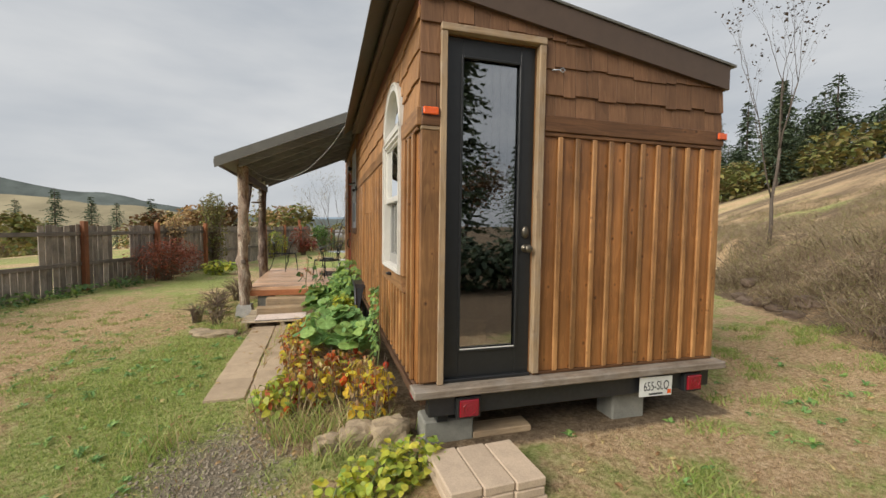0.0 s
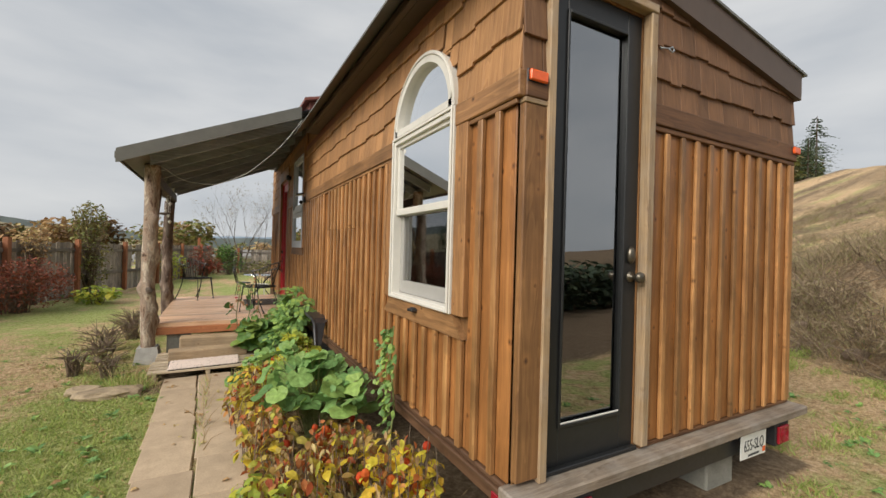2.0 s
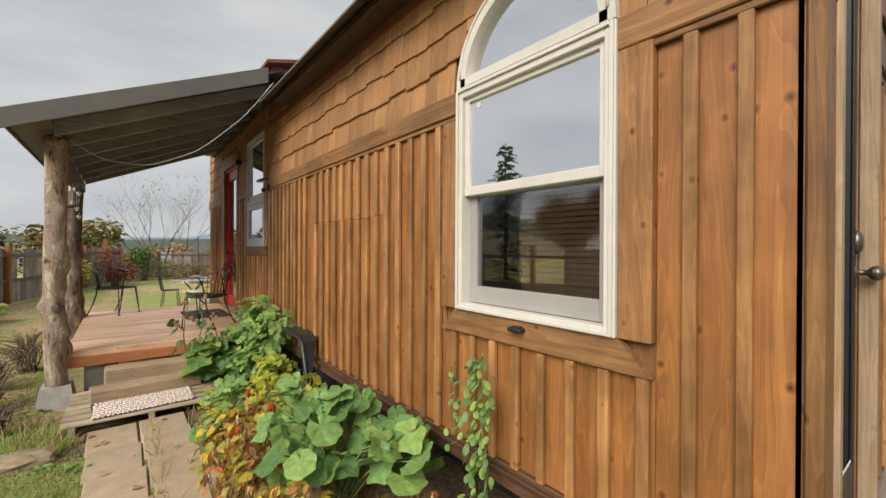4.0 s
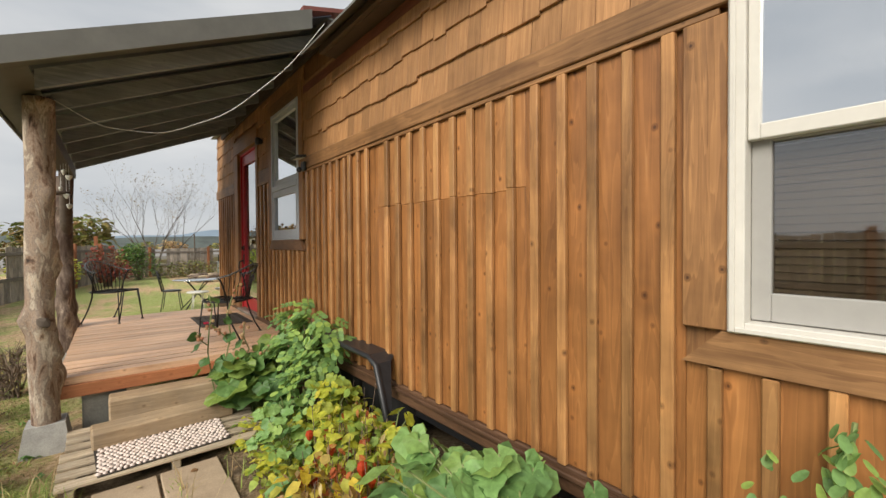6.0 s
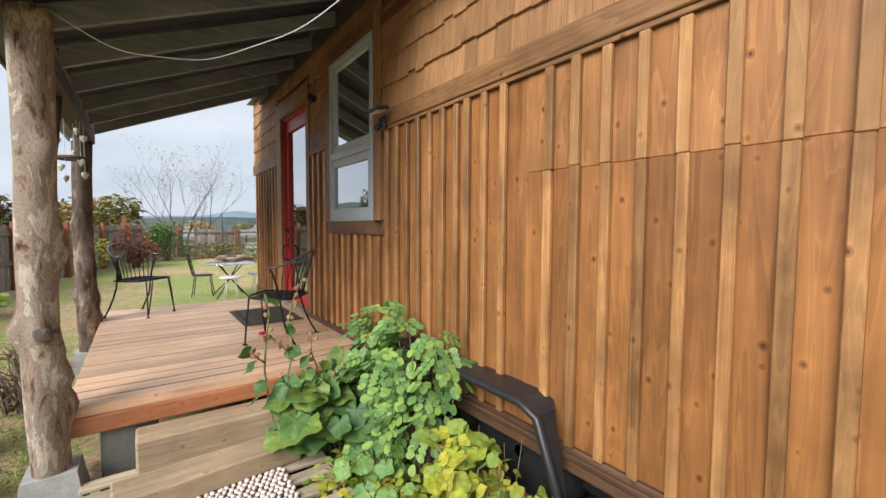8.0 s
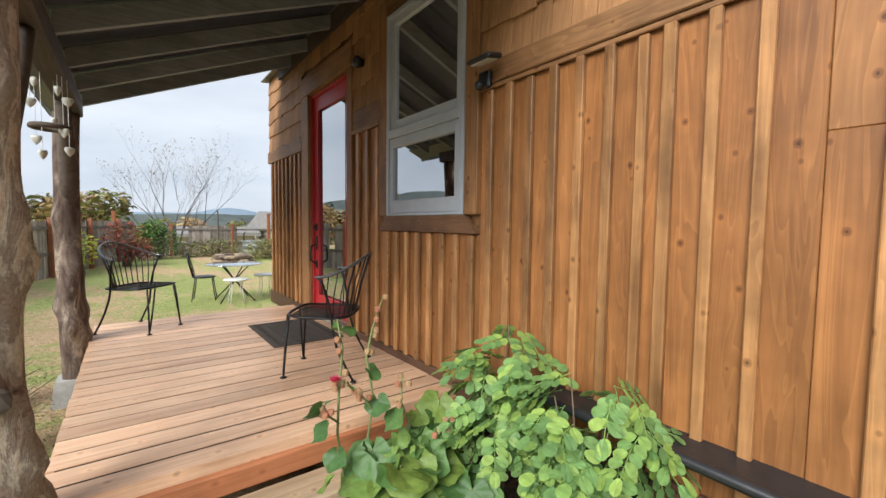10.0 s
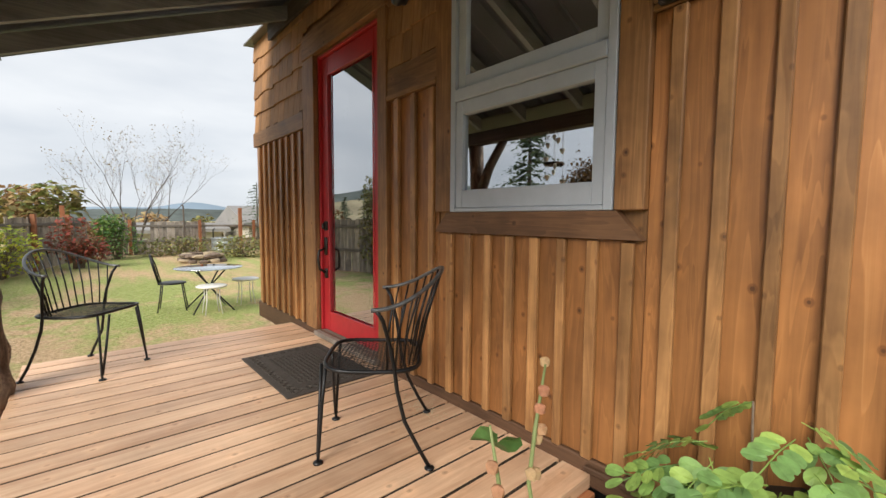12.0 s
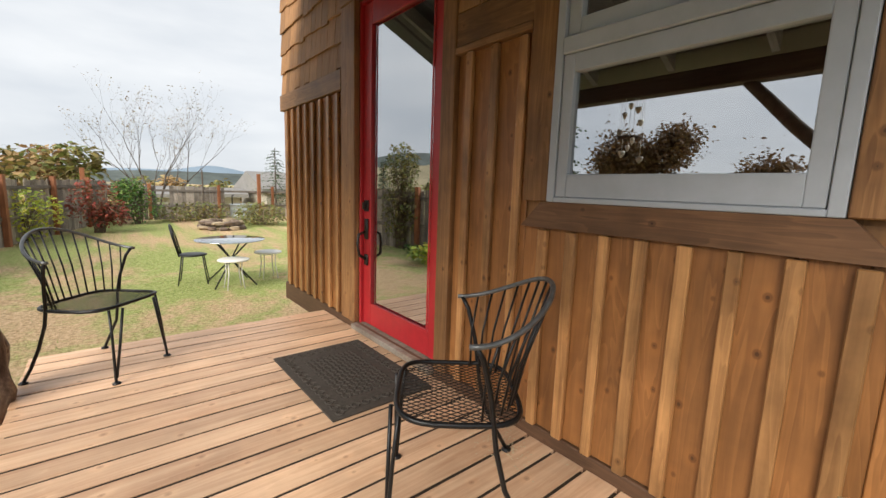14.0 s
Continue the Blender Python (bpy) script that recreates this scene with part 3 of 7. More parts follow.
gx, gy = axis_steps(-6.5, 11.0, 0.125, 2600), axis_steps(0.5, 17.0, 0.125, 2600)
gv = [(x, y, land(x, y)) for y in gy for x in gx]
nx = len(gx)
gf = [(j * nx + i, j * nx + i + 1, (j + 1) * nx + i + 1, (j + 1) * nx + i) for j in range(len(gy) - 1) for i in range(nx - 1)]
gme = mesh_of("ground", gv, gf, GROUND, True)
attr = gme.color_attributes.new("cover", "FLOAT_COLOR", "POINT")
attr.data.foreach_set("color", [c for x, y, z in gv for c in (*cover(x, y), 1.0)])
ground = tagged(new("ground", gme), "patchy lawn of green grass, straw and bare earth", "ground", kind="structure")

# ---- tiny house ----
WX, EY, RX, FY = 1.30, 3.33, 3.75, 12.69  # long wall face, end wall face, right side, far end
house = thing("tiny_house", "tiny house on a trailer clad in cedar boards and shingles", "house", m=pose(0, 0, 0))

# walls: a thick shell with the openings left free
SOLE, BAND0, BAND1, TOPW = 0.36, 2.10, 2.216, 3.0
W1 = (3.832, 4.712, 1.082, 2.215, 2.655)  # near window: y0, y1, bottom, spring of the arch, crown
W2 = (8.475, 9.37, 1.405, 2.86)
D2 = (10.10, 11.09, 0.36, 2.70)


def arch_half(z):
    if z <= W1[3]:
        return 0.44
    t = (z - W1[3]) / (W1[4] - W1[3])
    return 0.44 * math.sqrt(max(0.0, 1 - t * t))


wall_l = Build()
T = 0.11
for y0, y1, z0, z1 in ((EY + 0.003, W1[0], SOLE, TOPW), (W1[0], W1[1], SOLE, W1[2]), (W1[0], W1[1], 2.70, TOPW), (W1[1], W2[0], SOLE, TOPW),
                       (W2[0], W2[1], SOLE, W2[2]), (W2[0], W2[1], W2[3], TOPW), (W2[1], D2[0], SOLE, TOPW), (D2[0], D2[1], D2[3], TOPW), (D2[1], FY, SOLE, TOPW)):
    wall_l.box(WX, WX + T, y0, y1, z0, z1, 0.001)
wall_l.box(WX, WX + T, 7.62, FY, TOPW + 0.001, 3.24, 0.001)
steps = [W1[0] + (W1[1] - W1[0]) * k / 24 for k in range(25)]
for a, b in zip(steps, steps[1:]):
    za = W1[3] + (W1[4] - W1[3]) * math.sqrt(max(0, 1 - ((a - 4.272) / 0.44) ** 2))
    zb = W1[3] + (W1[4] - W1[3]) * math.sqrt(max(0, 1 - ((b - 4.272) / 0.44) ** 2))
    k = len(wall_l.v)
    for x in (WX, WX + T):
        wall_l.v += [(x, a, za), (x, b, zb), (x, b, 2.7), (x, a, 2.7)]
    wall_l.f += [(k + 3, k + 2, k + 1, k), (k + 4, k + 5, k + 6, k + 7), (k, k + 1, k + 5, k + 4)]
long_wall = part("wall", wall_l, TRIM_V, house, "long cedar wall with battens and shingles")

DX = (1.455, 2.102, 0.415, 2.695)  # rear door opening
wall_e = Build()
for x0, x1, z0 in ((WX, DX[0], SOLE), (DX[0], DX[1], DX[3]), (DX[1], RX, SOLE)):
    za, zb = min(3.05, 3.05 - 0.153 * (x0 - 1.75)), 3.05 - 0.153 * (x1 - 1.75)
    wall_e.add([(x, yy, z) for x, zt in ((x0, za), (x1, zb)) for yy in (EY, EY + T) for z in (z0, zt)], [(0, 1, 3, 2), (4, 6, 7, 5), (0, 4, 5, 1), (2, 3, 7, 6), (1, 5, 7, 3), (0, 2, 6, 4)])
end_wall = part("wall", wall_e, TRIM_V, house, "end wall in cedar board and batten")
far_wall = part("wall", Build().box(WX, RX, FY - T, FY - 0.003, SOLE, TOPW, 0.001), SHINGLE, house)
right_wall = part("wall", Build().box(RX - T, RX - 0.003, EY + T + 0.002, FY - T - 0.002, SOLE, 2.62, 0.001), CEDAR, house)
part("floor_plate", Build().box(WX + 0.01, RX - 0.01, EY + 0.01, FY - 0.01, 0.26, SOLE - 0.002, 0.004), BASE, house)
# Added inner walls, unseen themselves, as a dark back for the windows.
part("inner_lining", Build().box(2.9, 2.96, EY + 0.2, FY - 0.2, SOLE, 2.6, 0.002).box(WX + 0.15, 2.9, 6.4, 6.46, SOLE, 2.6, 0.002), DARKIN, house, "added dark backing behind the panes")

# boards and battens of the long wall
def clad(y0, y1, z0, z1, start, pitch=0.1441, splice=0.0):
    """Upright boards with battens over their joints; faded second lengths above the splice, if any."""
    k0 = math.floor((y0 - start) / pitch)
    k = k0
    while start + k * pitch < y1:
        a, b = start + k * pitch, start + (k + 1) * pitch
        a2, b2 = max(a, y0), min(b, y1)
        if b2 - a2 > 0.02:
            xf = WX - 0.010 - 0.004 * rng.random()
            zs = splice + rng.uniform(-0.004, 0.004) if splice else z1
            span("board", xf, WX - 0.001, a2, b2 - 0.0015, z0, zs, CEDAR, long_wall, 0.003)
            if splice:
                span("board", xf - 0.0005, WX - 0.001, a2, b2 - 0.0015, zs + 0.0005, z1, FADED, long_wall, 0.003)
        w = 0.0195 + 0.004 * rng.random()
        if y0 + w < a < y1 - w:
            zs, zt = splice + rng.uniform(-0.012, 0.012), z1 - 0.012 * rng.random()
            span("batten", WX - 0.040, WX - 0.0145, a - w, a + w, z0, zs if splice else zt, BATTEN, long_wall, 0.004)
            if splice:
                dy = rng.uniform(-0.004, 0.004)
                span("batten", WX - 0.041, WX - 0.0165, a - w + dy, a + w + dy, zs + 0.001, zt, FADED_B, long_wall, 0.004)
        k += 1


ST = 6.336
BZ = 0.405
clad(3.345, 3.71, BZ, 2.078, ST)
clad(3.71, 4.845, BZ, 0.964, ST)
clad(4.845, 5.54, BZ, 2.078, ST)
clad(5.54, 6.912, BZ, 2.078, ST, splice=1.62)
clad(6.912, 7.37, BZ, 2.078, ST)
clad(7.37, 8.36, BZ, 2.078, 7.44, 0.1388)
clad(8.36, 9.50, BZ, 1.294, 8.416, 0.1388)
clad(9.50, 9.99, BZ, 2.108, 9.719, 0.17)
clad(11.305, FY - 0.01, BZ, 2.148, 11.403, 0.163)

# end wall
x = 2.155
while x < RX - 0.03:
    b = min(x + 0.1405, RX - 0.002)
    span("board", x, b - 0.0015, EY - 0.013 - 0.004 * rng.random(), EY - 0.001, 0.43, 2.10, CEDAR, end_wall)
    if x > 2.2:
        span("batten", x - 0.0185, x + 0.0185, EY - 0.037, EY - 0.0175, 0.43, 2.098, BATTEN, end_wall, 0.004)
    x += 0.1405
span("batten", RX - 0.044, RX, EY - 0.037, EY - 0.0175, 0.43, 2.098, BATTEN, end_wall, 0.004)


def shingle_row_long(z0, y0, y1, dx):
    y = y0
    while y < y1 - 0.02:
        w = rng.choice((0.095, 0.11, 0.125, 0.14, 0.16))
        b = min(y + w, y1)
        if y1 - b < 0.04:
            b = y1
        za = z0 + rng.choice((-0.012, -0.006, 0.0, 0.004, 0.012))
        z1, ya, yb = z0 + 0.215, y + 0.001, b - 0.002
        mid = (ya + yb) / 2
        if abs(mid - 4.272) < arch_half(za) + 0.02 and za < W1[4]:
            zc = W1[3] + (W1[4] - W1[3]) * math.sqrt(max(0, 1 - ((mid - 4.272) / 0.45) ** 2)) - 0.01
            if zc > z1 - 0.03:
                y = b
                continue
            za = max(za, zc)
        elif za < W1[4]:
            h = arch_half(za)
            if ya < 4.272 + h < yb:
                ya = 4.272 + h
            elif ya < 4.272 - h < yb:
                yb = 4.272 - h
        if yb - ya > 0.015:
            piece("shingle", 0.014, round(yb - ya, 3), round(z1 - za, 2), SHINGLE, long_wall, WX - 0.019 - dx, (ya + yb) / 2, (za + z1) / 2, 0.002, (0, 4.6, 0))
        y = b


for k in range(4):
    z = BAND1 + 0.183 * k - 0.012
    shingle_row_long(z, EY - 0.02, 8.36, 0.002 * (k % 2))
for k in range(5):
    z = 2.30 + 0.193 * k
    shingle_row_long(z, 11.31, FY - 0.005, 0.002 * (k % 2))
    shingle_row_long(z, 9.505, 9.99, 0.002 * (k % 2))
    if z > 2.8:
        shingle_row_long(z + 0.09, 8.36, 9.505, 0.0)
        shingle_row_long(z + 0.09, 9.99, 11.31, 0.0)

for k in range(5):
    z0 = BAND1 + 0.183 * k - 0.012
    x = WX - 0.02
    while x < RX - 0.02:
        w = rng.choice((0.095, 0.11, 0.13, 0.15, 0.165))
        b = min(x + w, RX)
        za = z0 + rng.choice((-0.014, -0.006, 0, 0.006, 0.012))
        z1 = min(z0 + 0.215, 3.03 - 0.153 * (x - 1.5))
        xa, xb = x + 0.001, b - 0.002
        if z0 < 2.70 and xa < 2.16 and xb > 1.415:
            xa, xb = (xa, min(xb, 1.415)) if xa < 1.415 else (max(xa, 2.16), xb)
        if xb - xa > 0.02 and z1 - za > 0.03:
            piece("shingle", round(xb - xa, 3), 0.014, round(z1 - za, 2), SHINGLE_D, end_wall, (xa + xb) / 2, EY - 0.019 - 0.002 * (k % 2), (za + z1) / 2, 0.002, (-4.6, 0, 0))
        x = b

# trim boards
for y0, y1 in ((EY - 0.036, 3.837), (4.712, 8.36)):
    span("band_board", WX - 0.045, WX - 0.002, y0, y1, BAND0, BAND1, TRIM, house, 0.005)
    span("band_strip", WX - 0.034, WX - 0.018, y0 + 0.03, y1, 2.075, BAND0 - 0.002, TRIM, house)
span("band_strip", WX - 0.045, WX - 0.002, 9.50, 9.99, 2.109, 2.142, TRIM, house)
span("band_board", WX - 0.036, WX - 0.002, 9.50, 9.99, 2.144, 2.30, TRIM, house)
span("band_board", WX - 0.045, WX - 0.002, 11.31, FY + 0.01, 2.15, 2.30, TRIM, house)
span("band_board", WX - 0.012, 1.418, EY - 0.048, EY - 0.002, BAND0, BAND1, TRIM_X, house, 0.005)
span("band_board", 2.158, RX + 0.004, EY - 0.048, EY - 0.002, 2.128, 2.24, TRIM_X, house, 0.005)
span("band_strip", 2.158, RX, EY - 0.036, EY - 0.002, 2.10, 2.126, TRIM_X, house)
span("corner_board", WX - 0.012, 1.418, EY - 0.042, EY - 0.002, 0.43, BAND0 - 0.025, TRIM_V, house, 0.005, "dark corner board with bold grain")
span("corner_cap", WX - 0.015, 1.42, EY - 0.046, EY - 0.002, BAND0 - 0.024, BAND0 - 0.002, CASING_X, house)
span("base_board", WX - 0.03, WX - 0.002, EY, 11.2, 0.29, 0.403, BASE, house, 0.006)
span("base_board", WX - 0.03, WX - 0.002, 11.201, FY + 0.01, 0.225, 0.403, BASE, house, 0.006)
span("base_lip", WX - 0.055, WX - 0.031, EY, 8.55, 0.36, 0.385, BASE, house, 0.005)
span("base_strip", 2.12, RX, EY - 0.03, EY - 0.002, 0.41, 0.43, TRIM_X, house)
span("ledge_board", WX - 0.06, RX + 0.05, EY - 0.13, EY + 0.02, 0.352, 0.408, LEDGE, house, 0.008, "grey weathered ledge board")
span("frieze_board", WX - 0.03, WX - 0.002, EY - 0.02, 8.36, 2.845, 2.93, FRIEZE, house, 0.004, "red-brown frieze board")

# roof: steep lip on the porch side, low slope to the other
prof = [(0.985, 2.905), (1.22, 3.09), (1.45, 3.12), (3.815, 2.757)]


def slab(profile, y0, y1, t, material, name, label=""):
    b = Build()
    n = len(profile)
    for y in (y0, y1):
        for x, z in profile:
            b.v += [(x, y, z), (x, y, z - t)]
    for k in range(n - 1):
        a = 2 * k
        b.f += [(a, a + 2, 2 * n + a + 2, 2 * n + a), (a + 1, 2 * n + a + 1, 2 * n + a + 3, a + 3), (a, a + 1, a + 3, a + 2), (2 * n + a, 2 * n + a + 2, 2 * n + a + 3, 2 * n + a + 1)]
    b.f += [(0, 2 * n, 2 * n + 1, 1), (2 * n - 2, 2 * n - 1, 4 * n - 1, 4 * n - 2)]
    return part(name, b, material, house, label)


slab(prof, EY - 0.075, 7.62, 0.016, ROOFM, "roof", "grey-brown metal roof with a bent eave")
slab([(1.19, 3.275), (1.45, 3.30), (3.815, 2.757)], 7.621, FY + 0.06, 0.016, ROOFM, "roof")
slab([(1.30, 3.072), (1.45, 3.10), (3.765, 2.745)], EY - 0.062, EY - 0.002, 0.18, FASCIA, "fascia", "brown fascia board under the roof edge")
part("soffit", Build().box(1.17, WX - 0.004, EY - 0.05, 7.6, 2.935, 2.955, 0.003), FASCIA, house)
part("soffit_rail", Build().box(1.13, 1.168, EY - 0.05, 7.6, 2.935, 2.995, 0.004), FASCIA, house)
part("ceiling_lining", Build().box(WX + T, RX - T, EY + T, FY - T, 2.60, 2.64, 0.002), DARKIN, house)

dormer = Build().box(1.27, 1.67, 8.2, 8.95, 3.25, 3.57, 0.004)
dormer.add([(1.19, 8.10, 3.545), (1.74, 8.10, 3.685), (1.74, 9.04, 3.685), (1.19, 9.04, 3.545), (1.19, 8.10, 3.585), (1.74, 8.10, 3.725), (1.74, 9.04, 3.725), (1.19, 9.04, 3.585)],
           [(3, 2, 1, 0), (4, 5, 6, 7), (0, 1, 5, 4), (2, 3, 7, 6), (1, 2, 6, 5), (3, 0, 4, 7)])
part("dormer", dormer, DORMER, house, "small red-brown roof dormer")


def frame_ring(b, x0, x1, y0, y1, z0, z1, w, wb=None, wt=None):
    """A mitre-free frame in the plane of the long wall."""
    wb, wt = wb or w, wt or w
    b.box(x0, x1, y0, y0 + w, z0, z1, 0.003).box(x0, x1, y1 - w, y1, z0, z1, 0.003)
    b.box(x0 + 0.0005, x1 - 0.0005, y0 + w, y1 - w, z0, z0 + wb, 0.003).box(x0 + 0.0005, x1 - 0.0005, y0 + w, y1 - w, z1 - wt, z1, 0.003)
    return b


def trim_mitred(ya, yb, z0, z1, w, material):
    """A bottom board with mitred ends."""
    b = Build()
    for x in (WX - 0.045, WX - 0.002):
        b.v += [(x, ya, z0), (x, yb, z0), (x, yb - w, z1), (x, ya + w, z1)]
    b.f += [(3, 2, 1, 0), (4, 5, 6, 7), (0, 1, 5, 4), (1, 2, 6, 5), (2, 3, 7, 6), (3, 0, 4, 7)]
    return part("window_trim", b, material, house)


# near window: trim, white frame, two sashes, arched light
trim_mitred(3.71, 4.845, 0.966, 1.08, 0.115, TRIM)
span("window_trim", WX - 0.043, WX - 0.002, 3.71, 3.829, 1.082, BAND0 - 0.002, TRIM_V, house, 0.004)
span("window_trim", WX - 0.043, WX - 0.002, 4.715, 4.845, 1.082, BAND0 - 0.028, TRIM_V, house, 0.004)
win1 = part("window", frame_ring(Build(), WX - 0.055, WX + 0.06, W1[0], W1[1], W1[2], W1[3], 0.045, 0.035, 0.05), WHITEV, house, "white vinyl single-hung window below an arched light")
part("frame_lip", frame_ring(Build(), WX - 0.066, WX - 0.056, W1[0] + 0.006, W1[1] - 0.006, W1[2] + 0.004, W1[3] - 0.004, 0.016), WHITEV, win1)
part("upper_sash", frame_ring(Build(), WX - 0.035, WX + 0.0, W1[0] + 0.046, W1[1] - 0.046, 1.665, 2.168, 0.03, 0.045, 0.028), WHITEV, win1)
part("lower_sash", frame_ring(Build(), WX + 0.004, WX + 0.04, W1[0] + 0.046, W1[1] - 0.046, 1.12, 1.69, 0.05, 0.085, 0.03), GREYV, win1, "grey lower sash")
part("pane", Build().box(WX - 0.02, WX - 0.015, W1[0] + 0.07, W1[1] - 0.07, 1.69, 2.15, 0.001), GLASS, win1)
part("pane", Build().box(WX + 0.02, WX + 0.025, W1[0] + 0.09, W1[1] - 0.09, 1.195, 1.675, 0.001), DARKGL, win1, "dark glass behind an insect screen")
# Made-up pale sheet behind the glass, imitates the upper pane's bright sky reflection.
part("blind", Build().box(WX + 0.13, WX + 0.15, 3.6, 4.87, 1.66, 2.75, 0.002), BLIND, win1, "pale sheet added inside to lighten the upper pane")
slats = Build()
for k in range(24):
    slats.add(*cbox_data(0.004, 0.86, 0.024, 0.001), pose(WX + 0.075, 4.272, 1.13 + 0.0245 * k, 0, 24, 0))
tagged(part("blind_slats", slats, SLATB, win1, "brown horizontal blind behind the lower pane"), kind="stuff")
arch = Build()
sides_a = 28
for x in (WX - 0.055, WX + 0.06):
    for r in (0.44, 0.375):
        for k in range(sides_a + 1):
            t = math.pi * k / sides_a
            arch.v.append((x, 4.272 + r * math.cos(t), W1[3] + 0.002 + (r / 0.44) * 0.44 * math.sin(t)))
s1 = sides_a + 1
for k in range(sides_a):
    arch.f += [(k, k + 1, s1 + k + 1, s1 + k), (2 * s1 + k, 3 * s1 + k, 3 * s1 + k + 1, 2 * s1 + k + 1), (k, 2 * s1 + k, 2 * s1 + k + 1, k + 1), (s1 + k, s1 + k + 1, 3 * s1 + k + 1, 3 * s1 + k)]
arch.box(WX - 0.055, WX + 0.06, W1[0] + 0.03, W1[1] - 0.03, W1[3] + 0.003, W1[3] + 0.05, 0.003)
arched = part("arched_light", arch, WHITEV, house, "white arched window light")
bead = Build().tube([(WX - 0.056, 4.272 + 0.408 * math.cos(math.pi * k / 24), W1[3] + 0.05 + 0.372 * math.sin(math.pi * k / 24)) for k in range(25)], 0.007, 6)
part("glazing_bead", bead, WHITEV, arched, smooth=True)
ag = Build()
ag.v = [(WX - 0.01, 4.272, W1[3] + 0.05)] + [(WX - 0.01, 4.272 + 0.40 * math.cos(math.pi * k / 24), W1[3] + 0.02 + 0.395 * math.sin(math.pi * k / 24)) for k in range(25)]
ag.f = [(0, k + 2, k + 1) for k in range(24)]
part("pane", ag, GLASS, arched)
part("sash_latch", Build().add(*cbox_data(0.03, 0.05, 0.012, 0.004), pose(WX - 0.055, 4.285, 1.052)).add(*cbox_data(0.045, 0.075, 0.018, 0.006), pose(WX - 0.062, 4.285, 1.042)), PLASTIC, house, "small dark vent hood under the window")
part("window_sticker", Build().box(WX - 0.0235, WX - 0.021, 4.56, 4.59, 2.10, 2.125, 0.0005), WHITEV, win1)

# window under the porch
trim_mitred(8.36, 9.50, 1.296, 1.403, 0.10, SILLW)
span("window_trim", WX - 0.043, WX - 0.002, 8.36, 8.472, 1.405, 3.0, TRIM_V, house, 0.004)
span("window_trim", WX - 0.043, WX - 0.002, 9.374, 9.50, 1.405, 3.0, TRIM_V, house, 0.004)
span("window_trim", WX - 0.043, WX - 0.002, 8.476, 9.37, 2.862, 3.0, TRIM, house, 0.004)
win2 = part("window", frame_ring(Build(), WX - 0.05, WX + 0.06, W2[0], W2[1], W2[2], W2[3], 0.035, 0.02, 0.035), COOLW, house, "pale blue-grey two-part window")
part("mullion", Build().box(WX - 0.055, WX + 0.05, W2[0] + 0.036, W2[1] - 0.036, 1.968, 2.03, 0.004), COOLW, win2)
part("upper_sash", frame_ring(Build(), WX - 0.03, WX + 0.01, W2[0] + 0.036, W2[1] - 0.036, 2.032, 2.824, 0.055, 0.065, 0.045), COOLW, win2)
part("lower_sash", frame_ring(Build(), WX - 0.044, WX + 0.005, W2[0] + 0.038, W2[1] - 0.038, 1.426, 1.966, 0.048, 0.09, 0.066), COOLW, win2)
part("pane", Build().box(WX - 0.012, WX - 0.007, W2[0] + 0.085, W2[1] - 0.085, 2.09, 2.785, 0.001), GLASS, win2)
part("pane", Build().box(WX - 0.022, WX - 0.017, W2[0] + 0.08, W2[1] - 0.08, 1.51, 1.905, 0.001), DOORGL, win2)

# red front door
span("door_casing", WX - 0.043, WX - 0.002, 9.992, 10.098, 0.40, 2.708, TRIM_V, house, 0.004)
span("door_casing", WX - 0.043, WX - 0.002, 11.092, 11.308, 0.40, 2.708, TRIM_V, house, 0.004)
span("door_casing", WX - 0.05, WX - 0.002, 9.988, 11.309, 2.71, 2.91, TRIM, house, 0.004)
span("door_jamb", WX - 0.002, WX + 0.12, 10.102, 10.126, 0.40, 2.698, REDP, house)
span("door_jamb", WX - 0.002, WX + 0.12, 11.064, 11.088, 0.40, 2.698, REDP, house)
span("door_jamb", WX - 0.002, WX + 0.12, 10.127, 11.063, 2.674, 2.698, REDP, house)
door2 = part("door", frame_ring(Build(), WX + 0.02, WX + 0.062, 10.13, 11.06, 0.41, 2.67, 0.11, 0.16, 0.14), REDP, house, "red full-glass front door, closed")
part("pane", Build().box(WX + 0.038, WX + 0.044, 10.23, 10.96, 0.56, 2.54, 0.001), DOORGL, door2)
part("glazing_bead", frame_ring(Build(), WX + 0.012, WX + 0.019, 10.236, 10.954, 0.565, 2.535, 0.014), REDP, door2)
span("threshold", WX - 0.07, WX + 0.10, 10.10, 11.09, 0.36, 0.40, LEDGE, house, 0.005, "pale worn threshold")
hy, hz = 11.005, -0.06
hd = Build().tube([(WX + 0.0, hy, hz + 1.17), (WX - 0.05, hy, hz + 1.15), (WX - 0.06, hy - 0.002, hz + 1.08), (WX - 0.05, hy - 0.01, hz + 1.0), (WX + 0.0, hy - 0.005, hz + 0.97)], 0.011, 8)
hd.add(*cbox_data(0.012, 0.05, 0.15, 0.005), pose(WX + 0.012, hy, hz + 1.19)).add(*cbox_data(0.012, 0.05, 0.08, 0.005), pose(WX + 0.012, hy, hz + 0.96))
part("door_handle", hd, BRONZE, door2, "black wrought handle", True)
part("deadbolt", Build().add(*cbox_data(0.03, 0.016, 0.05, 0.005), pose(WX - 0.006, hy, hz + 1.36)).add(*cbox_data(0.012, 0.06, 0.08, 0.006), pose(WX + 0.012, hy, hz + 1.36)), BRONZE, door2, "dark bronze deadbolt")

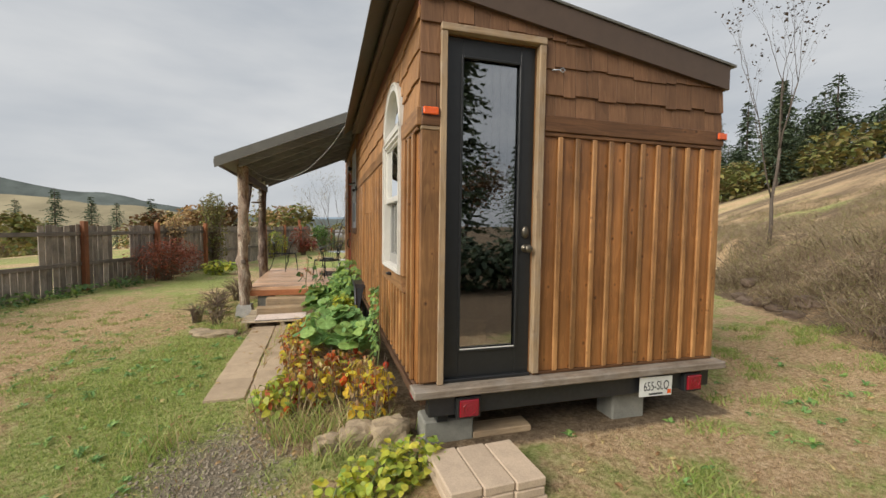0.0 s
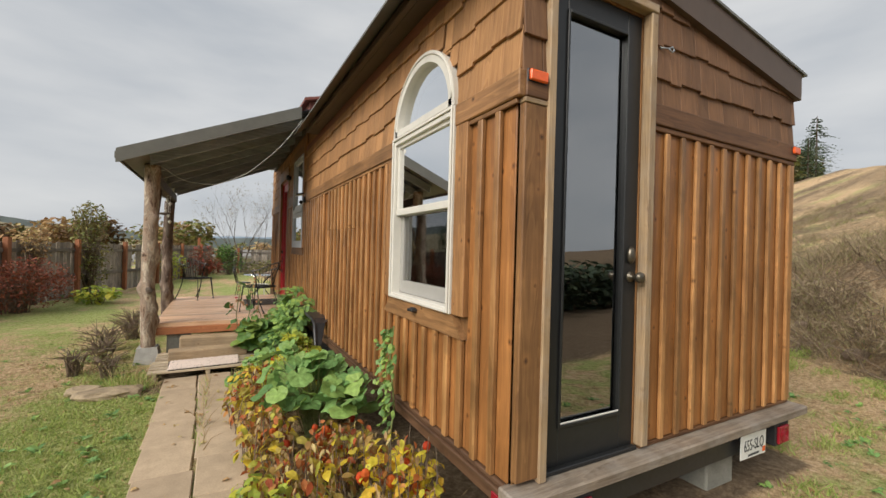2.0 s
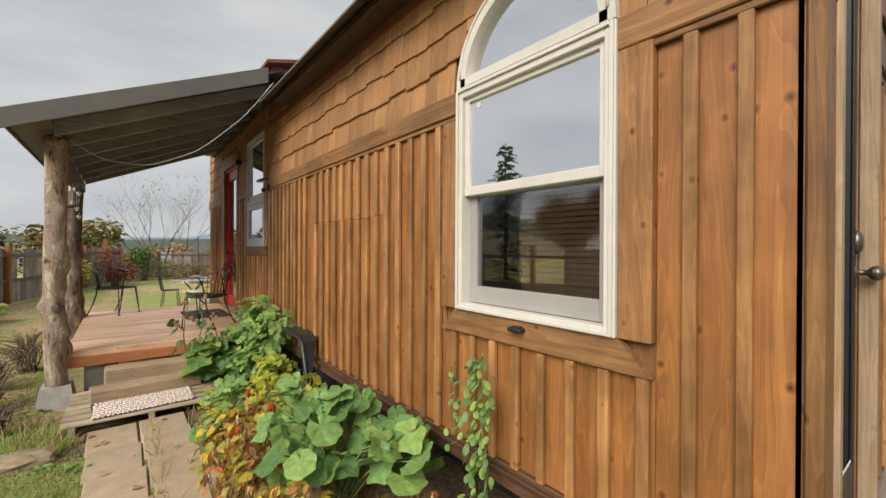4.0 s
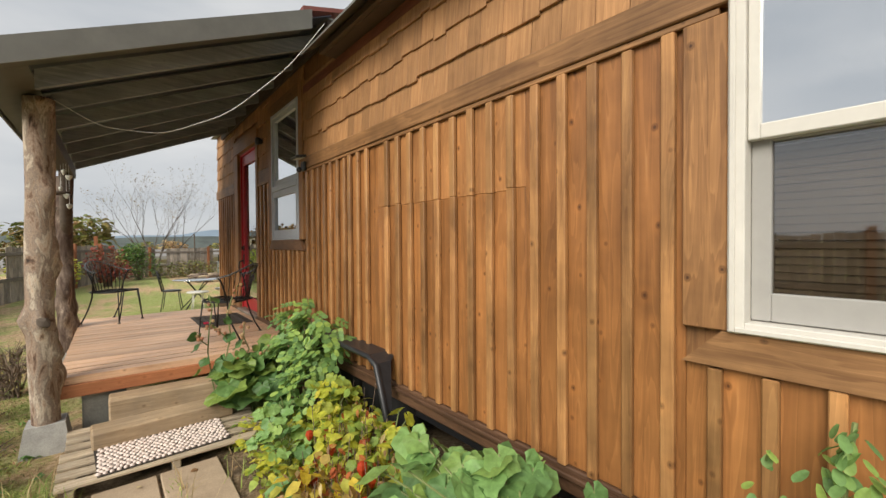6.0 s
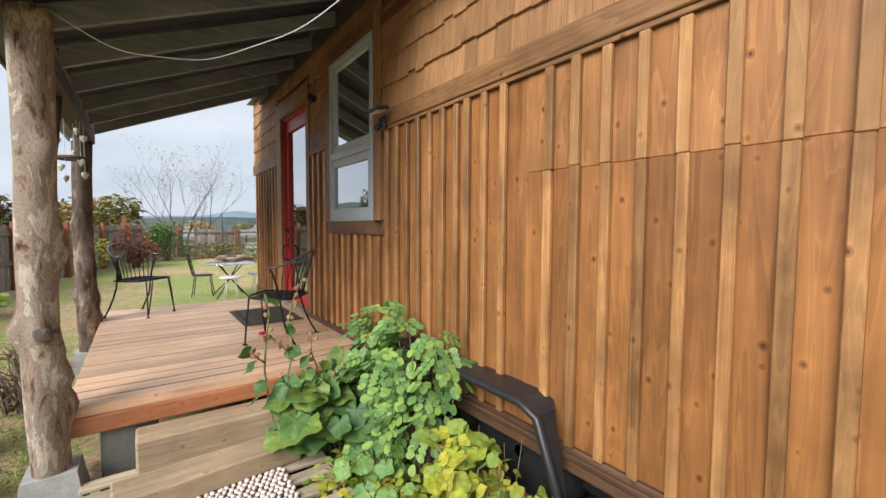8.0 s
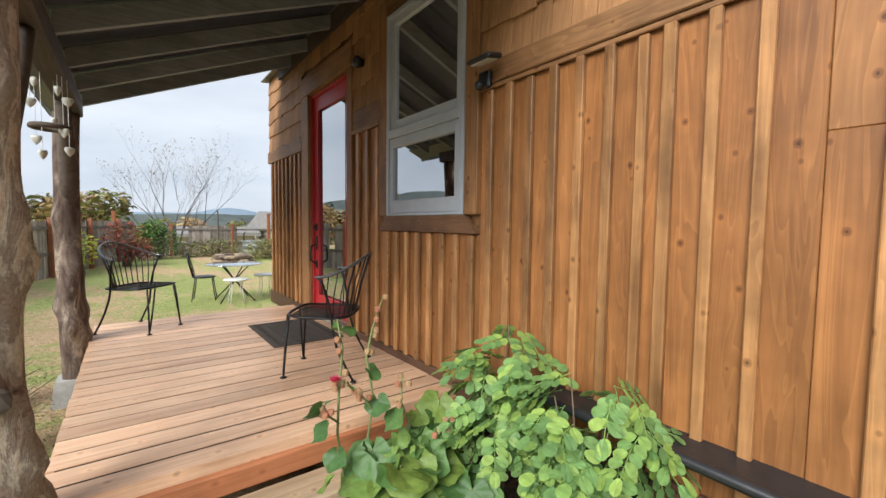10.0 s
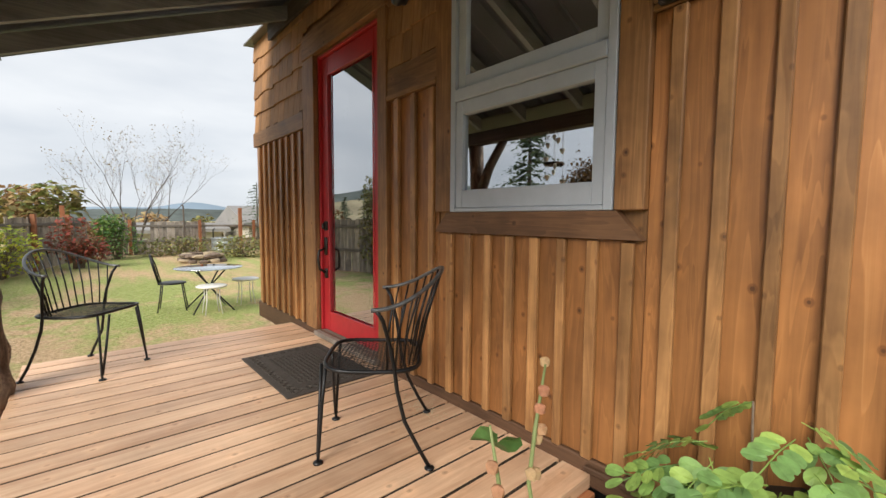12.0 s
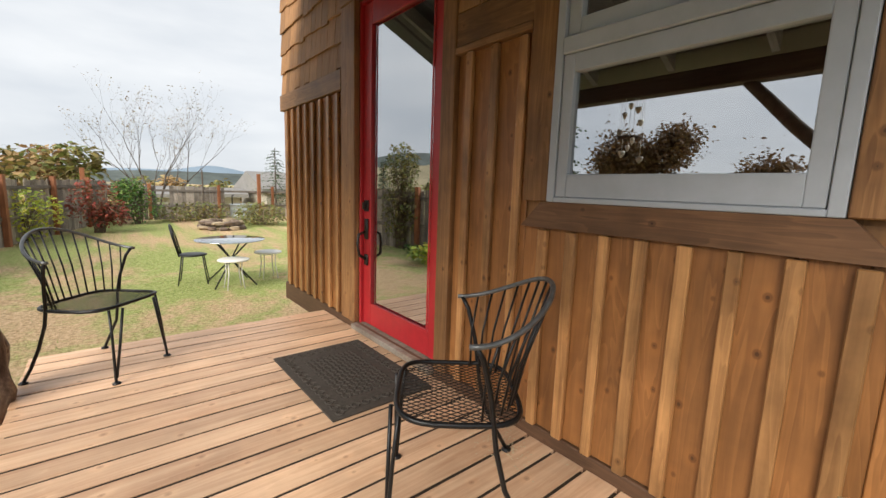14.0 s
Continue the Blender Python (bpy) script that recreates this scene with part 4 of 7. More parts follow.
# black rear door in the end wall
span("door_casing", 1.41, 1.453, EY - 0.055, EY - 0.002, 0.41, 2.70, CASING, house, 0.004, "pale worn door casing")
span("door_casing", 2.104, 2.154, EY - 0.055, EY - 0.002, 0.43, 2.70, CASING, house, 0.004)
span("door_casing", 1.41, 2.154, EY - 0.06, EY - 0.002, 2.702, 2.748, CASING_X, house, 0.004)
d1 = Build()
for x0, x1, z0, z1 in ((1.457, 1.570, 0.418, 2.692), (1.992, 2.10, 0.418, 2.692), (1.570, 1.992, 0.418, 0.612), (1.570, 1.992, 2.572, 2.692)):
    d1.box(x0, x1, EY + 0.004, EY + 0.05, z0, z1, 0.003)
door1 = part("door", d1, BLACKP, house, "black full-glass rear door, closed")
gb = Build()
for x0, x1, z0, z1 in ((1.563, 1.578, 0.605, 2.58), (1.984, 1.999, 0.605, 2.58), (1.578, 1.984, 0.605, 0.62), (1.578, 1.984, 2.565, 2.58)):
    gb.box(x0, x1, EY - 0.006, EY + 0.003, z0, z1, 0.003)
part("glazing_bead", gb, BLACKP, door1)
part("bead_sill", Build().box(1.578, 1.984, EY - 0.002, EY + 0.002, 0.621, 0.629, 0.001), WHITEM, door1)
part("pane", Build().box(1.566, 1.996, EY + 0.024, EY + 0.03, 0.608, 2.576, 0.001), REARGL, door1)
part("door_sweep", Build().box(1.457, 2.10, EY - 0.03, EY + 0.002, 0.41, 0.432, 0.004), BLACKP, door1)
lk = Build().lathe([(0.026, -0.004), (0.026, 0.006), (0.02, 0.016), (0.012, 0.02)], 16)
dm = pose(2.048, EY - 0.002, 1.428, 90, 0, 0)
part("deadbolt", Build().add([(v[0], v[1] * 1.7, v[2]) for v in lk.v], lk.f, dm), BRASS, door1, "oval metal deadbolt plate", True)
kn = Build().lathe([(0.028, -0.003), (0.028, 0.006), (0.011, 0.01), (0.011, 0.035), (0.024, 0.045), (0.029, 0.06), (0.024, 0.073), (0.008, 0.078)], 18)
part("knob", Build().add(kn.v, kn.f, pose(2.052, EY + 0.002, 1.315, 90, 0, 0)), BRASS, door1, "round metal door knob", True)
part("door_curtain", Build().box(1.47, 2.08, EY + 0.12, EY + 0.13, 0.42, 1.75, 0.002), CURTAIN, door1, "dark patterned cloth behind the glass")
sheer = Build()
for k in range(20):
    sheer.box(1.47 + 0.0305 * k, 1.4985 + 0.0305 * k, EY + 0.12 + 0.008 * (k % 2), EY + 0.126 + 0.008 * (k % 2), 1.752, 2.66, 0.002)
part("sheer_curtain", sheer, BLIND, door1, "pale folded curtain behind the upper glass")
part("carton", Build().box(1.50, 1.80, EY + 0.07, EY + 0.11, 0.43, 0.80, 0.004), CARD, door1, "tan cardboard behind the glass")

# marker lights, hook, wall lamp
for x, z in ((1.345, 2.19), (3.722, 2.2)):
    b = Build().add(*cbox_data(0.10 if x < 2 else 0.085, 0.018, 0.048, 0.008), pose(x, EY - 0.058, z))
    ml = part("marker_light", b, ORANGE, house, "orange marker light")
    part("base_plate", Build().add(*cbox_data(0.11 if x < 2 else 0.095, 0.008, 0.058, 0.003), pose(x, EY - 0.0455, z)), PLASTIC, ml)
part("side_marker", Build().box(WX - 0.045, WX - 0.031, EY + 0.02, EY + 0.09, 0.305, 0.35, 0.005), REDL, house, "red side marker light")
part("hook", Build().tube([(2.21, EY - 0.03, 2.55), (2.26, EY - 0.045, 2.552), (2.285, EY - 0.05, 2.565), (2.30, EY - 0.05, 2.55), (2.285, EY - 0.05, 2.535), (2.262, EY - 0.045, 2.55)], 0.004, 6), STEEL, house, "small metal hook", True)
lamp = part("wall_lamp", Build().add(*cbox_data(0.03, 0.09, 0.09, 0.01), pose(WX - 0.055, 8.29, 2.12)), PLASTIC, house, "small black floodlight with a sensor")
part("lamp_head", Build().add(*cbox_data(0.10, 0.17, 0.025, 0.008), pose(WX - 0.13, 8.22, 2.19, 0, -12, 0)), PLASTIC, lamp)
part("lens", Build().add(*cbox_data(0.07, 0.13, 0.006, 0.002), pose(WX - 0.13, 8.22, 2.174, 0, -12, 0)), SHELL, lamp)
sn = Build().lathe([(0.018, 0), (0.026, 0.02), (0.022, 0.04), (0.01, 0.048)], 12)
part("sensor", Build().add(sn.v, sn.f, pose(WX - 0.09, 8.30, 2.10, 150, 30, 0)), PLASTIC, lamp, "", True)
pl = Build().lathe([(0.03, 0), (0.035, 0.02), (0.05, 0.05), (0.045, 0.075), (0.015, 0.085)], 16)
part("porch_lamp", Build().add(pl.v, pl.f, pose(WX - 0.03, 9.80, 2.66, 0, -90, 0)), PLASTIC, house, "small black porch light", True)

# trailer under the house
trailer_bits = Build().box(WX + 0.12, WX + 0.2, EY - 0.02, FY, 0.14, 0.262, 0.006).box(RX - 0.2, RX - 0.12, EY - 0.02, FY, 0.14, 0.262, 0.006).box(WX + 0.05, RX - 0.05, EY - 0.06, EY + 0.03, 0.20, 0.348, 0.006)
part("trailer_frame", trailer_bits, PLASTIC, house, "black steel trailer frame")
for x in (1.62, 3.505):
    tl = part("tail_light", Build().box(x - 0.085, x + 0.085, EY - 0.10, EY + 0.0, 0.185, 0.33, 0.006), PLASTIC, house, "square red tail light")
    lens = Build().add(*cbox_data(0.135, 0.02, 0.115, 0.01), pose(x, EY - 0.105, 0.258))
    for r in (0.045, 0.02):
        lens.tube([(x + r * math.cos(t * math.pi / 8), EY - 0.117, 0.258 + r * math.sin(t * math.pi / 8)) for t in range(16)], 0.003, 5, True)
    part("lens", lens, REDL, tl, "ribbed red lens")
plate = part("license_plate", Build().add(*cbox_data(0.305, 0.004, 0.152, 0.0015), pose(3.145, EY - 0.095, 0.256, 0, 1.5, 0)), PLATE, house, "white license plate with dark characters")
part("plate_sticker", Build().add(*cbox_data(0.035, 0.002, 0.032, 0.001), pose(3.27, EY - 0.0985, 0.208)), ORANGE, plate)


def lettering(name, text, size, m, material, parent, extrude=0.0006):
    cu = bpy.data.curves.new(name, "FONT")
    cu.body, cu.size, cu.align_x, cu.align_y, cu.extrude = text, size, "CENTER", "CENTER", extrude
    tmp = bpy.data.objects.new(name, cu)
    scene.collection.objects.link(tmp)
    me = bpy.data.meshes.new_from_object(tmp.evaluated_get(bpy.context.evaluated_depsgraph_get()))
    bpy.data.objects.remove(tmp)
    me.materials.clear()
    me.materials.append(material)
    return part(name, me, material, parent, m=m)


lettering("plate_number", "655-SLQ", 0.086, pose(3.148, EY - 0.0985, 0.258, 90, 0, 0) @ Matrix.Diagonal((0.78, 1.15, 1, 1)), INK, plate)
part("plate_caption", Build().add(*cbox_data(0.13, 0.001, 0.014, 0.0003), pose(3.145, EY - 0.0978, 0.199)), INK, plate)

# wheels and fender
fen = Build()
fp = [(6.48, 0.02), (6.56, 0.28), (6.68, 0.56), (6.78, 0.60), (7.9, 0.61), (8.02, 0.56), (8.12, 0.30), (8.2, 0.05)]
for (y, z), xi in zip(fp, (1.16, 1.17, 1.24, WX + 0.05, WX + 0.05, WX + 0.05, 1.2, 1.16)):
    fen.v += [(xi, y, z), (1.12, y, z), (1.12, y, z - 0.035), (1.135, y, z - 0.035), (1.135, y, z - 0.012), (xi, y, z - 0.012)]
for k in range(len(fp) - 1):
    a = 6 * k
    fen.f += [(a + j, a + (j + 1) % 6, a + 6 + (j + 1) % 6, a + 6 + j) for j in range(6)]
part("fender", fen, PLASTIC, house, "black steel trailer fender")
part("fender_rim", Build().tube([(1.122, y, z - 0.012) for y, z in fp], 0.02, 8), PLASTIC, house, "", True)
for y in (6.98, 7.72):
    w = Build().lathe([(0.19, -0.09), (0.30, -0.1), (0.33, -0.07), (0.335, 0.0), (0.33, 0.07), (0.30, 0.1), (0.19, 0.09)], 28)
    wh = part("wheel", Build().add(w.v, w.f, pose(WX + 0.13, y, 0.20, 0, 90, 0)), TYRE, house, "black trailer wheel", True)
    r = Build().lathe([(0.18, -0.02), (0.18, -0.07), (0.12, -0.06), (0.05, -0.085), (0.03, -0.09)], 20)
    part("rim", Build().add(r.v, r.f, pose(WX + 0.13, y, 0.20, 0, 90, 0)), STEEL, wh, "", True)


# ---- porch ----
porch = thing("porch_roof", "dark sheet-metal porch roof on log posts", "porch roof")
SL = 0.4257


def porch_z(x):
    return 2.388 + SL * (x + 0.865)


PY0, PY1, PX0, PX1 = 7.58, 12.1, -0.865, 1.235
sheet = Build()
ribs = []
y = PY0
while y < PY1 - 1e-6:
    for dy, h in ((0, 0), (0.16, 0), (0.18, 0.018), (0.20, 0.018), (0.22, 0)):
        if y + dy <= PY1:
            ribs.append((y + dy, h))
    y += 0.24
for x in (PX0, PX1):
    for yy, h in ribs:
        sheet.v.append((x, yy, porch_z(x) + h))
nr = len(ribs)
for x in (PX0, PX1):
    for yy, h in ribs:
        sheet.v.append((x, yy, porch_z(x) + h - 0.006))
for k in range(nr - 1):
    sheet.f += [(k, nr + k, nr + k + 1, k + 1), (2 * nr + k, 2 * nr + k + 1, 3 * nr + k + 1, 3 * nr + k)]
sheet.f += [(k, k + 1, 2 * nr + k + 1, 2 * nr + k) for k in range(nr - 1)] + [(0, 2 * nr, 3 * nr, nr), (nr - 1, 2 * nr - 1, 4 * nr - 1, 3 * nr - 1)]
part("roof_sheet", sheet, ROOFD, porch, "dark ribbed roof sheet")


def sloped(x0, x1, y0, y1, drop0, drop1, c=0.003):
    """A piece that follows the porch slope, between two depths below it."""
    v = [(x, yy, porch_z(x) - d) for x in (x0, x1) for yy in (y0, y1) for d in (drop1, drop0)]
    return v, [(0, 1, 3, 2), (4, 6, 7, 5), (0, 4, 5, 1), (2, 3, 7, 6), (1, 5, 7, 3), (0, 2, 6, 4)]


part("fascia", Build().add(*sloped(PX0, 1.06, PY0 - 0.03, PY0 - 0.004, -0.055, 0.10)), ROOFM, porch, "grey-brown edge flashing")
part("overhang_lining", Build().add(*sloped(PX0 + 0.005, 1.06, PY0, PY0 + 0.28, 0.008, 0.02)), ROOFM, porch, "grey-brown underside of the roof edge")
part("eave_lining", Build().add(*sloped(PX0 + 0.005, -0.62, PY0 + 0.282, PY1 - 0.01, 0.008, 0.02)), ROOFM, porch)
part("gutter_edge", Build().box(PX0 - 0.012, PX0 + 0.004, PY0 - 0.02, PY1, 2.335, 2.41, 0.003), ROOFM, porch)
for yy in (7.92, 8.50, 9.12, 9.74, 10.36, 10.98, 11.52):
    part("rafter", Build().add(*sloped(-0.6, 1.27, yy, yy + 0.042, 0.024, 0.145)), RAFTER, porch)
part("blocking", Build().add(*sloped(1.222, 1.262, PY0 + 0.05, PY1 - 0.05, 0.006, 0.17)), BEAM, porch, "dark blocking against the house")
part("beam", Build().box(-0.70, -0.58, 8.60, 11.25, 2.20, 2.335, 0.008), BEAM, porch, "dark timber beam on the posts")


def log_post(x, y, z0, z1, r, seed, lean):
    b = Build()
    rr = random.Random(seed)
    knots = [(rr.uniform(0.3, z1 - 0.4), rr.uniform(-2.8, 1.2), rr.uniform(0.03, 0.06)) for _ in range(9)] + [(0.80, -1.5, 0.05)]
    n, s = 44, 22
    for i in range(n):
        z = z0 + (z1 - z0) * i / (n - 1)
        cx = x + lean[0] * (z - z0) + 0.014 * math.sin(z * 2.1 + seed)
        cy = y + lean[1] * (z - z0) + 0.012 * math.cos(z * 1.7 + seed)
        for k in range(s):
            t = 2 * math.pi * k / s
            q = r * (1 + 0.06 * math.sin(z * 1.9 + seed) + 0.10 * noise.noise(Vector((math.cos(t) * 1.5, math.sin(t) * 1.5, z * 1.8 + seed * 9))))
            for kz, kt, kr in knots:
                dz, dt = (z - kz) / 0.075, (math.atan2(math.sin(t - kt), math.cos(t - kt))) / 0.42
                q += kr * math.exp(-dz * dz - dt * dt)
            b.v.append((cx + q * math.cos(t), cy + q * math.sin(t), z))
    for i in range(n - 1):
        for k in range(s):
            a, c = i * s + k, i * s + (k + 1) % s
            b.f.append((a, c, c + s, a + s))
    b.f.append(tuple(range((n - 1) * s, n * s)))
    return b


part("post", log_post(-0.635, 8.50, 0.05, 2.43, 0.084, 3, (-0.006, -0.02)), LOG, porch, "knotty half-barked log post", True)
part("knot_hole", Build().stone((0.085, 0.04, 0.10), 5, (-0.626, 8.372, 0.805), 0.25, 2), BARK, porch, "dark knot in the log")
part("post", log_post(-0.69, 11.12, 0.05, 2.198, 0.086, 8, (0.006, 0)), LOGD, porch, "dark barked log post", True)
part("brace", Build().tube([(-0.675, 11.10, 1.46), (-0.67, 11.03, 1.68), (-0.665, 10.90, 1.95), (-0.66, 10.70, 2.21)], [0.045, 0.058, 0.052, 0.045], 12), BARK, porch, "dark log knee brace", True)
part("brace", Build().tube([(-0.635, 8.52, 1.44), (-0.64, 8.72, 1.62), (-0.645, 9.0, 1.90), (-0.645, 9.16, 2.08), (-0.645, 9.28, 2.21)], [0.036, 0.04, 0.042, 0.04, 0.036], 12), BARK, porch, "dark curved log knee brace", True)
for x, y in ((-0.635, 8.50), (-0.69, 11.12)):
    pb = Build()
    g0 = land(x, y) - 0.05
    pb.v = [(x + sx * (0.15 if z < 0 else 0.11), y + sy * (0.15 if z < 0 else 0.11), g0 if z < 0 else 0.055) for z in (-1, 1) for sx, sy in ((-1, -1), (1, -1), (1, 1), (-1, 1))]
    pb.f = [(3, 2, 1, 0), (4, 5, 6, 7)] + [(k, (k + 1) % 4, 4 + (k + 1) % 4, 4 + k) for k in range(4)]
    one("pier_block", pb, PIER, "grey concrete pier block under a log post", "pier block", "porch pier blocks")

# ---- deck ----
DX0, DX1, DY0, DY1, DZ = -0.575, 1.262, 8.525, 11.70, 0.345
deck = thing("deck", "low red cedar plank deck beside the house", "deck")
ny = 22
bw = (DY1 - DY0) / ny
for k in range(ny):
    y0 = DY0 + k * bw
    piece("plank", DX1 - DX0 + 0.02, bw - 0.015, 0.056, DECKW, deck, (DX0 + DX1) / 2 + rng.uniform(-0.004, 0.004), y0 + bw / 2, DZ - 0.0275 + rng.uniform(-0.0012, 0.0012), 0.0015)
# Added dark strips: the shade between planks is put into their colour.
for k in range(1, ny):
    piece("gap_dirt", DX1 - DX0 - 0.03, 0.016, 0.03, GAPSHADE, deck, (DX0 + DX1) / 2, DY0 + k * bw, DZ - 0.0175, 0.001)
span("skirt_board", DX0, DX1, DY0 - 0.022, DY0 + 0.018, DZ - 0.155, DZ - 0.057, SKIRT, deck, 0.005, "orange-red front skirt board")
span("skirt_board", DX0, DX0 + 0.04, DY0 + 0.02, DY1 - 0.02, DZ - 0.155, DZ - 0.057, SKIRT, deck, 0.005)
span("skirt_board", DX0, DX1, DY1 - 0.02, DY1 + 0.02, DZ - 0.155, DZ - 0.057, SKIRT, deck, 0.005)
for x in (0.0, 0.6, 1.15):
    span("joist", x, x + 0.04, DY0 + 0.02, DY1 - 0.022, DZ - 0.15, DZ - 0.058, BEAM, deck)
for x, y in ((-0.30, 8.66), (0.9, 8.75), (-0.3, 11.4), (0.9, 11.4)):
    g0 = land(x, y)
    one("deck_block", Build().box(x - 0.14, x + 0.14, y - 0.1, y + 0.1, g0 - 0.02, DZ - 0.157, 0.01), CONCRETE, "grey concrete block holding up the deck", "concrete block", "deck support blocks")


# ---- path, steps and stones ----
path = thing("paver_path", "path of tan concrete pavers with grassy joints", "path", kind="structure")
for k in range(6):
    y0 = 4.45 + 0.502 * k
    for j, (x0, x1) in enumerate(((-0.27, 0.055), (0.065, 0.40))):
        yy = y0 + (0.17 if j else 0.0) * (1 if k < 5 else 0)
        cy = yy + 0.248
        cx = (x0 + x1) / 2 - 0.03 * (cy - 4.45)
        piece("paver", x1 - x0 - 0.006, 0.484, 0.05, PAVER, path, cx, cy, land(cx, cy) - 0.003 + rng.uniform(-0.004, 0.004), 0.006, (rng.uniform(-0.8, 0.8), rng.uniform(-0.8, 0.8), rng.uniform(-0.8, 0.8)))
piece("paver", 0.335, 0.16, 0.05, PAVER, path, 0.232, 4.53, land(0.23, 4.5) - 0.004, 0.006)

pallet = thing("pallet", "weathered wooden pallet used as a bottom step", "pallet")
gp = -0.155
for k in range(7):
    yy = 7.50 + 0.145 * k
    piece("slat", 1.18, 0.086 + 0.012 * rng.random(), 0.022, GREYW, pallet, 0.075 + rng.uniform(-0.012, 0.012), yy, -0.041, 0.004, (rng.uniform(-0.5, 0.5), 0, rng.uniform(-0.7, 0.7)))
for x in (-0.45, 0.075, 0.6):
    span("stringer", x - 0.022, x + 0.022, 7.46, 8.42, gp, -0.0525, GREYW, pallet, 0.004)
for yy in (7.51, 8.36):
    span("bottom_slat", -0.5, 0.65, yy - 0.05, yy + 0.05, gp - 0.018, gp - 0.001, GREYW, pallet)
one("timber_step", Build().add(*cbox_data(0.88, 0.215, 0.116, 0.010), pose(0.07, 8.02, 0.031, 0, 0, 4)), TIMBER, "pale square timber used as a step on the pallet", "step")
one("timber_step", Build().box(-0.275, 0.60, 8.285, 8.50, -0.029, 0.175, 0.012), TIMBER, "weathered heavy timber used as the top step", "step")

mat_p = thing("pebble_mat", "doormat of pale pink pebbles on the pallet", "mat")
part("backing", Build().add(*cbox_data(0.74, 0.42, 0.008, 0.002), pose(0.03, 7.70, -0.0255, 0, 0, 4)), RUBBER, mat_p, "dark mat backing")
pb = Build()
r0 = random.Random(5)
for i in range(22):
    for j in range(13):
        px = -0.322 + 0.0335 * i + (0.016 if j % 2 else 0) + r0.uniform(-0.004, 0.004)
        py = 7.49 + 0.07 * (px + 0.322) + 0.0315 * j + r0.uniform(-0.004, 0.004)
        s = 8
        k = len(pb.v)
        ra, rb, an = r0.uniform(0.013, 0.0175), r0.uniform(0.011, 0.0145), r0.uniform(0, 3.1)
        for rr_, hz in ((1.0, -0.0215), (0.92, -0.014), (0.55, -0.010)):
            for q in range(s):
                t = 2 * math.pi * q / s
                ex, ey = ra * rr_ * math.cos(t), rb * rr_ * math.sin(t)
                pb.v.append((px + ex * math.cos(an) - ey * math.sin(an), py + ex * math.sin(an) + ey * math.cos(an), hz))
        for lv in range(2):
            pb.f += [(k + lv * s + q, k + lv * s + (q + 1) % s, k + (lv + 1) * s + (q + 1) % s, k + (lv + 1) * s + q) for q in range(s)]
        pb.f.append(tuple(k + 2 * s + q for q in range(s)))
tagged(part("pebble_layer", pb, PEBBLE, mat_p, "pale pink pebbles set in rows", True), kind="stuff")

stack = thing("paver_stack", "stack of pale pavers set as a step below the rear door", "step")
gs = -0.06
for lay, (dx, rz) in enumerate(((0.012, 1.0), (-0.004, -0.6), (0.0, 0.0))):
    for j in range(3):
        piece("paver", 0.182, 0.42, 0.052, STEPPAV, stack, 1.39 + 0.186 * j + dx, 2.85, gs + 0.026 + 0.055 * lay, 0.007, (0, 0, 3.0 + rz))
for x, w, nm in ((1.52, 0.36, 0), (3.0, 0.30, 1)):
    one("concrete_block", Build().box(x - w / 2, x + w / 2, EY + 0.02, EY + 0.22, -0.08, 0.135 if nm == 0 else 0.195, 0.012), CONCRETE, "grey concrete block under the trailer", "concrete block", "trailer support blocks")
one("wood_shim", Build().box(1.70, 2.15, EY + 0.02, EY + 0.18, -0.075, 0.02, 0.006), TIMBER, "weathered wood offcut lying under the trailer", "wood offcut")

for k, (x, y, sx, sy, sz) in enumerate(((0.92, 3.52, 0.30, 0.2, 0.20), (1.12, 3.50, 0.34, 0.22, 0.22), (0.72, 3.46, 0.22, 0.16, 0.16), (-0.78, 7.12, 0.62, 0.36, 0.12), (-1.02, 7.32, 0.34, 0.26, 0.10))):
    one("stone", Build().stone((sx, sy, sz), k + 2, (x, y, land(x, y) + sz * 0.22), 0.3, 3), ROCK, "tan fieldstone lying at the edge of the bed" if k < 3 else "flat tan stone lying in the lawn", "stone", "field stones", smooth=False)

# ---- furniture ----
doormat = thing("doormat", "black rubber doormat with a scrolled border", "doormat", m=pose(0.885, 10.43, DZ + 0.001, 0, 0, 0.5))
part("mat_base", Build().box(-0.295, 0.295, -0.435, 0.435, 0, 0.009, 0.003), RUBBER, doormat)
rb = Build()
for yy in np.arange(-0.27, 0.275, 0.03):
    for xx in np.arange(-0.15, 0.155, 0.03):
        rb.add(*cbox_data(0.022, 0.011, 0.006, 0.002), pose(xx, yy, 0.011, 0, 0, 45 if (round(xx / 0.03) + round(yy / 0.03)) % 2 else -45))
tagged(part("tread", rb, RUBBER, doormat), kind="stuff")
sc = Build()
for k in range(14):
    t0 = -0.39 + 0.06 * k
    for xx in (-0.235, 0.235):
        sc.tube([(xx + 0.028 * math.cos(a) * (1 - a / 14), t0 + 0.028 * math.sin(a) * (1 - a / 14), 0.010) for a in np.linspace(0, 9, 12)], 0.004, 5)
for k in range(8):
    for yy in (-0.37, 0.37):
        sc.tube([(-0.2 + 0.058 * k + 0.028 * math.cos(a) * (1 - a / 14), yy + 0.028 * math.sin(a) * (1 - a / 14), 0.010) for a in np.linspace(0, 9, 12)], 0.004, 5)
tagged(part("border", sc, RUBBER, doormat, "raised scroll border"), kind="stuff")


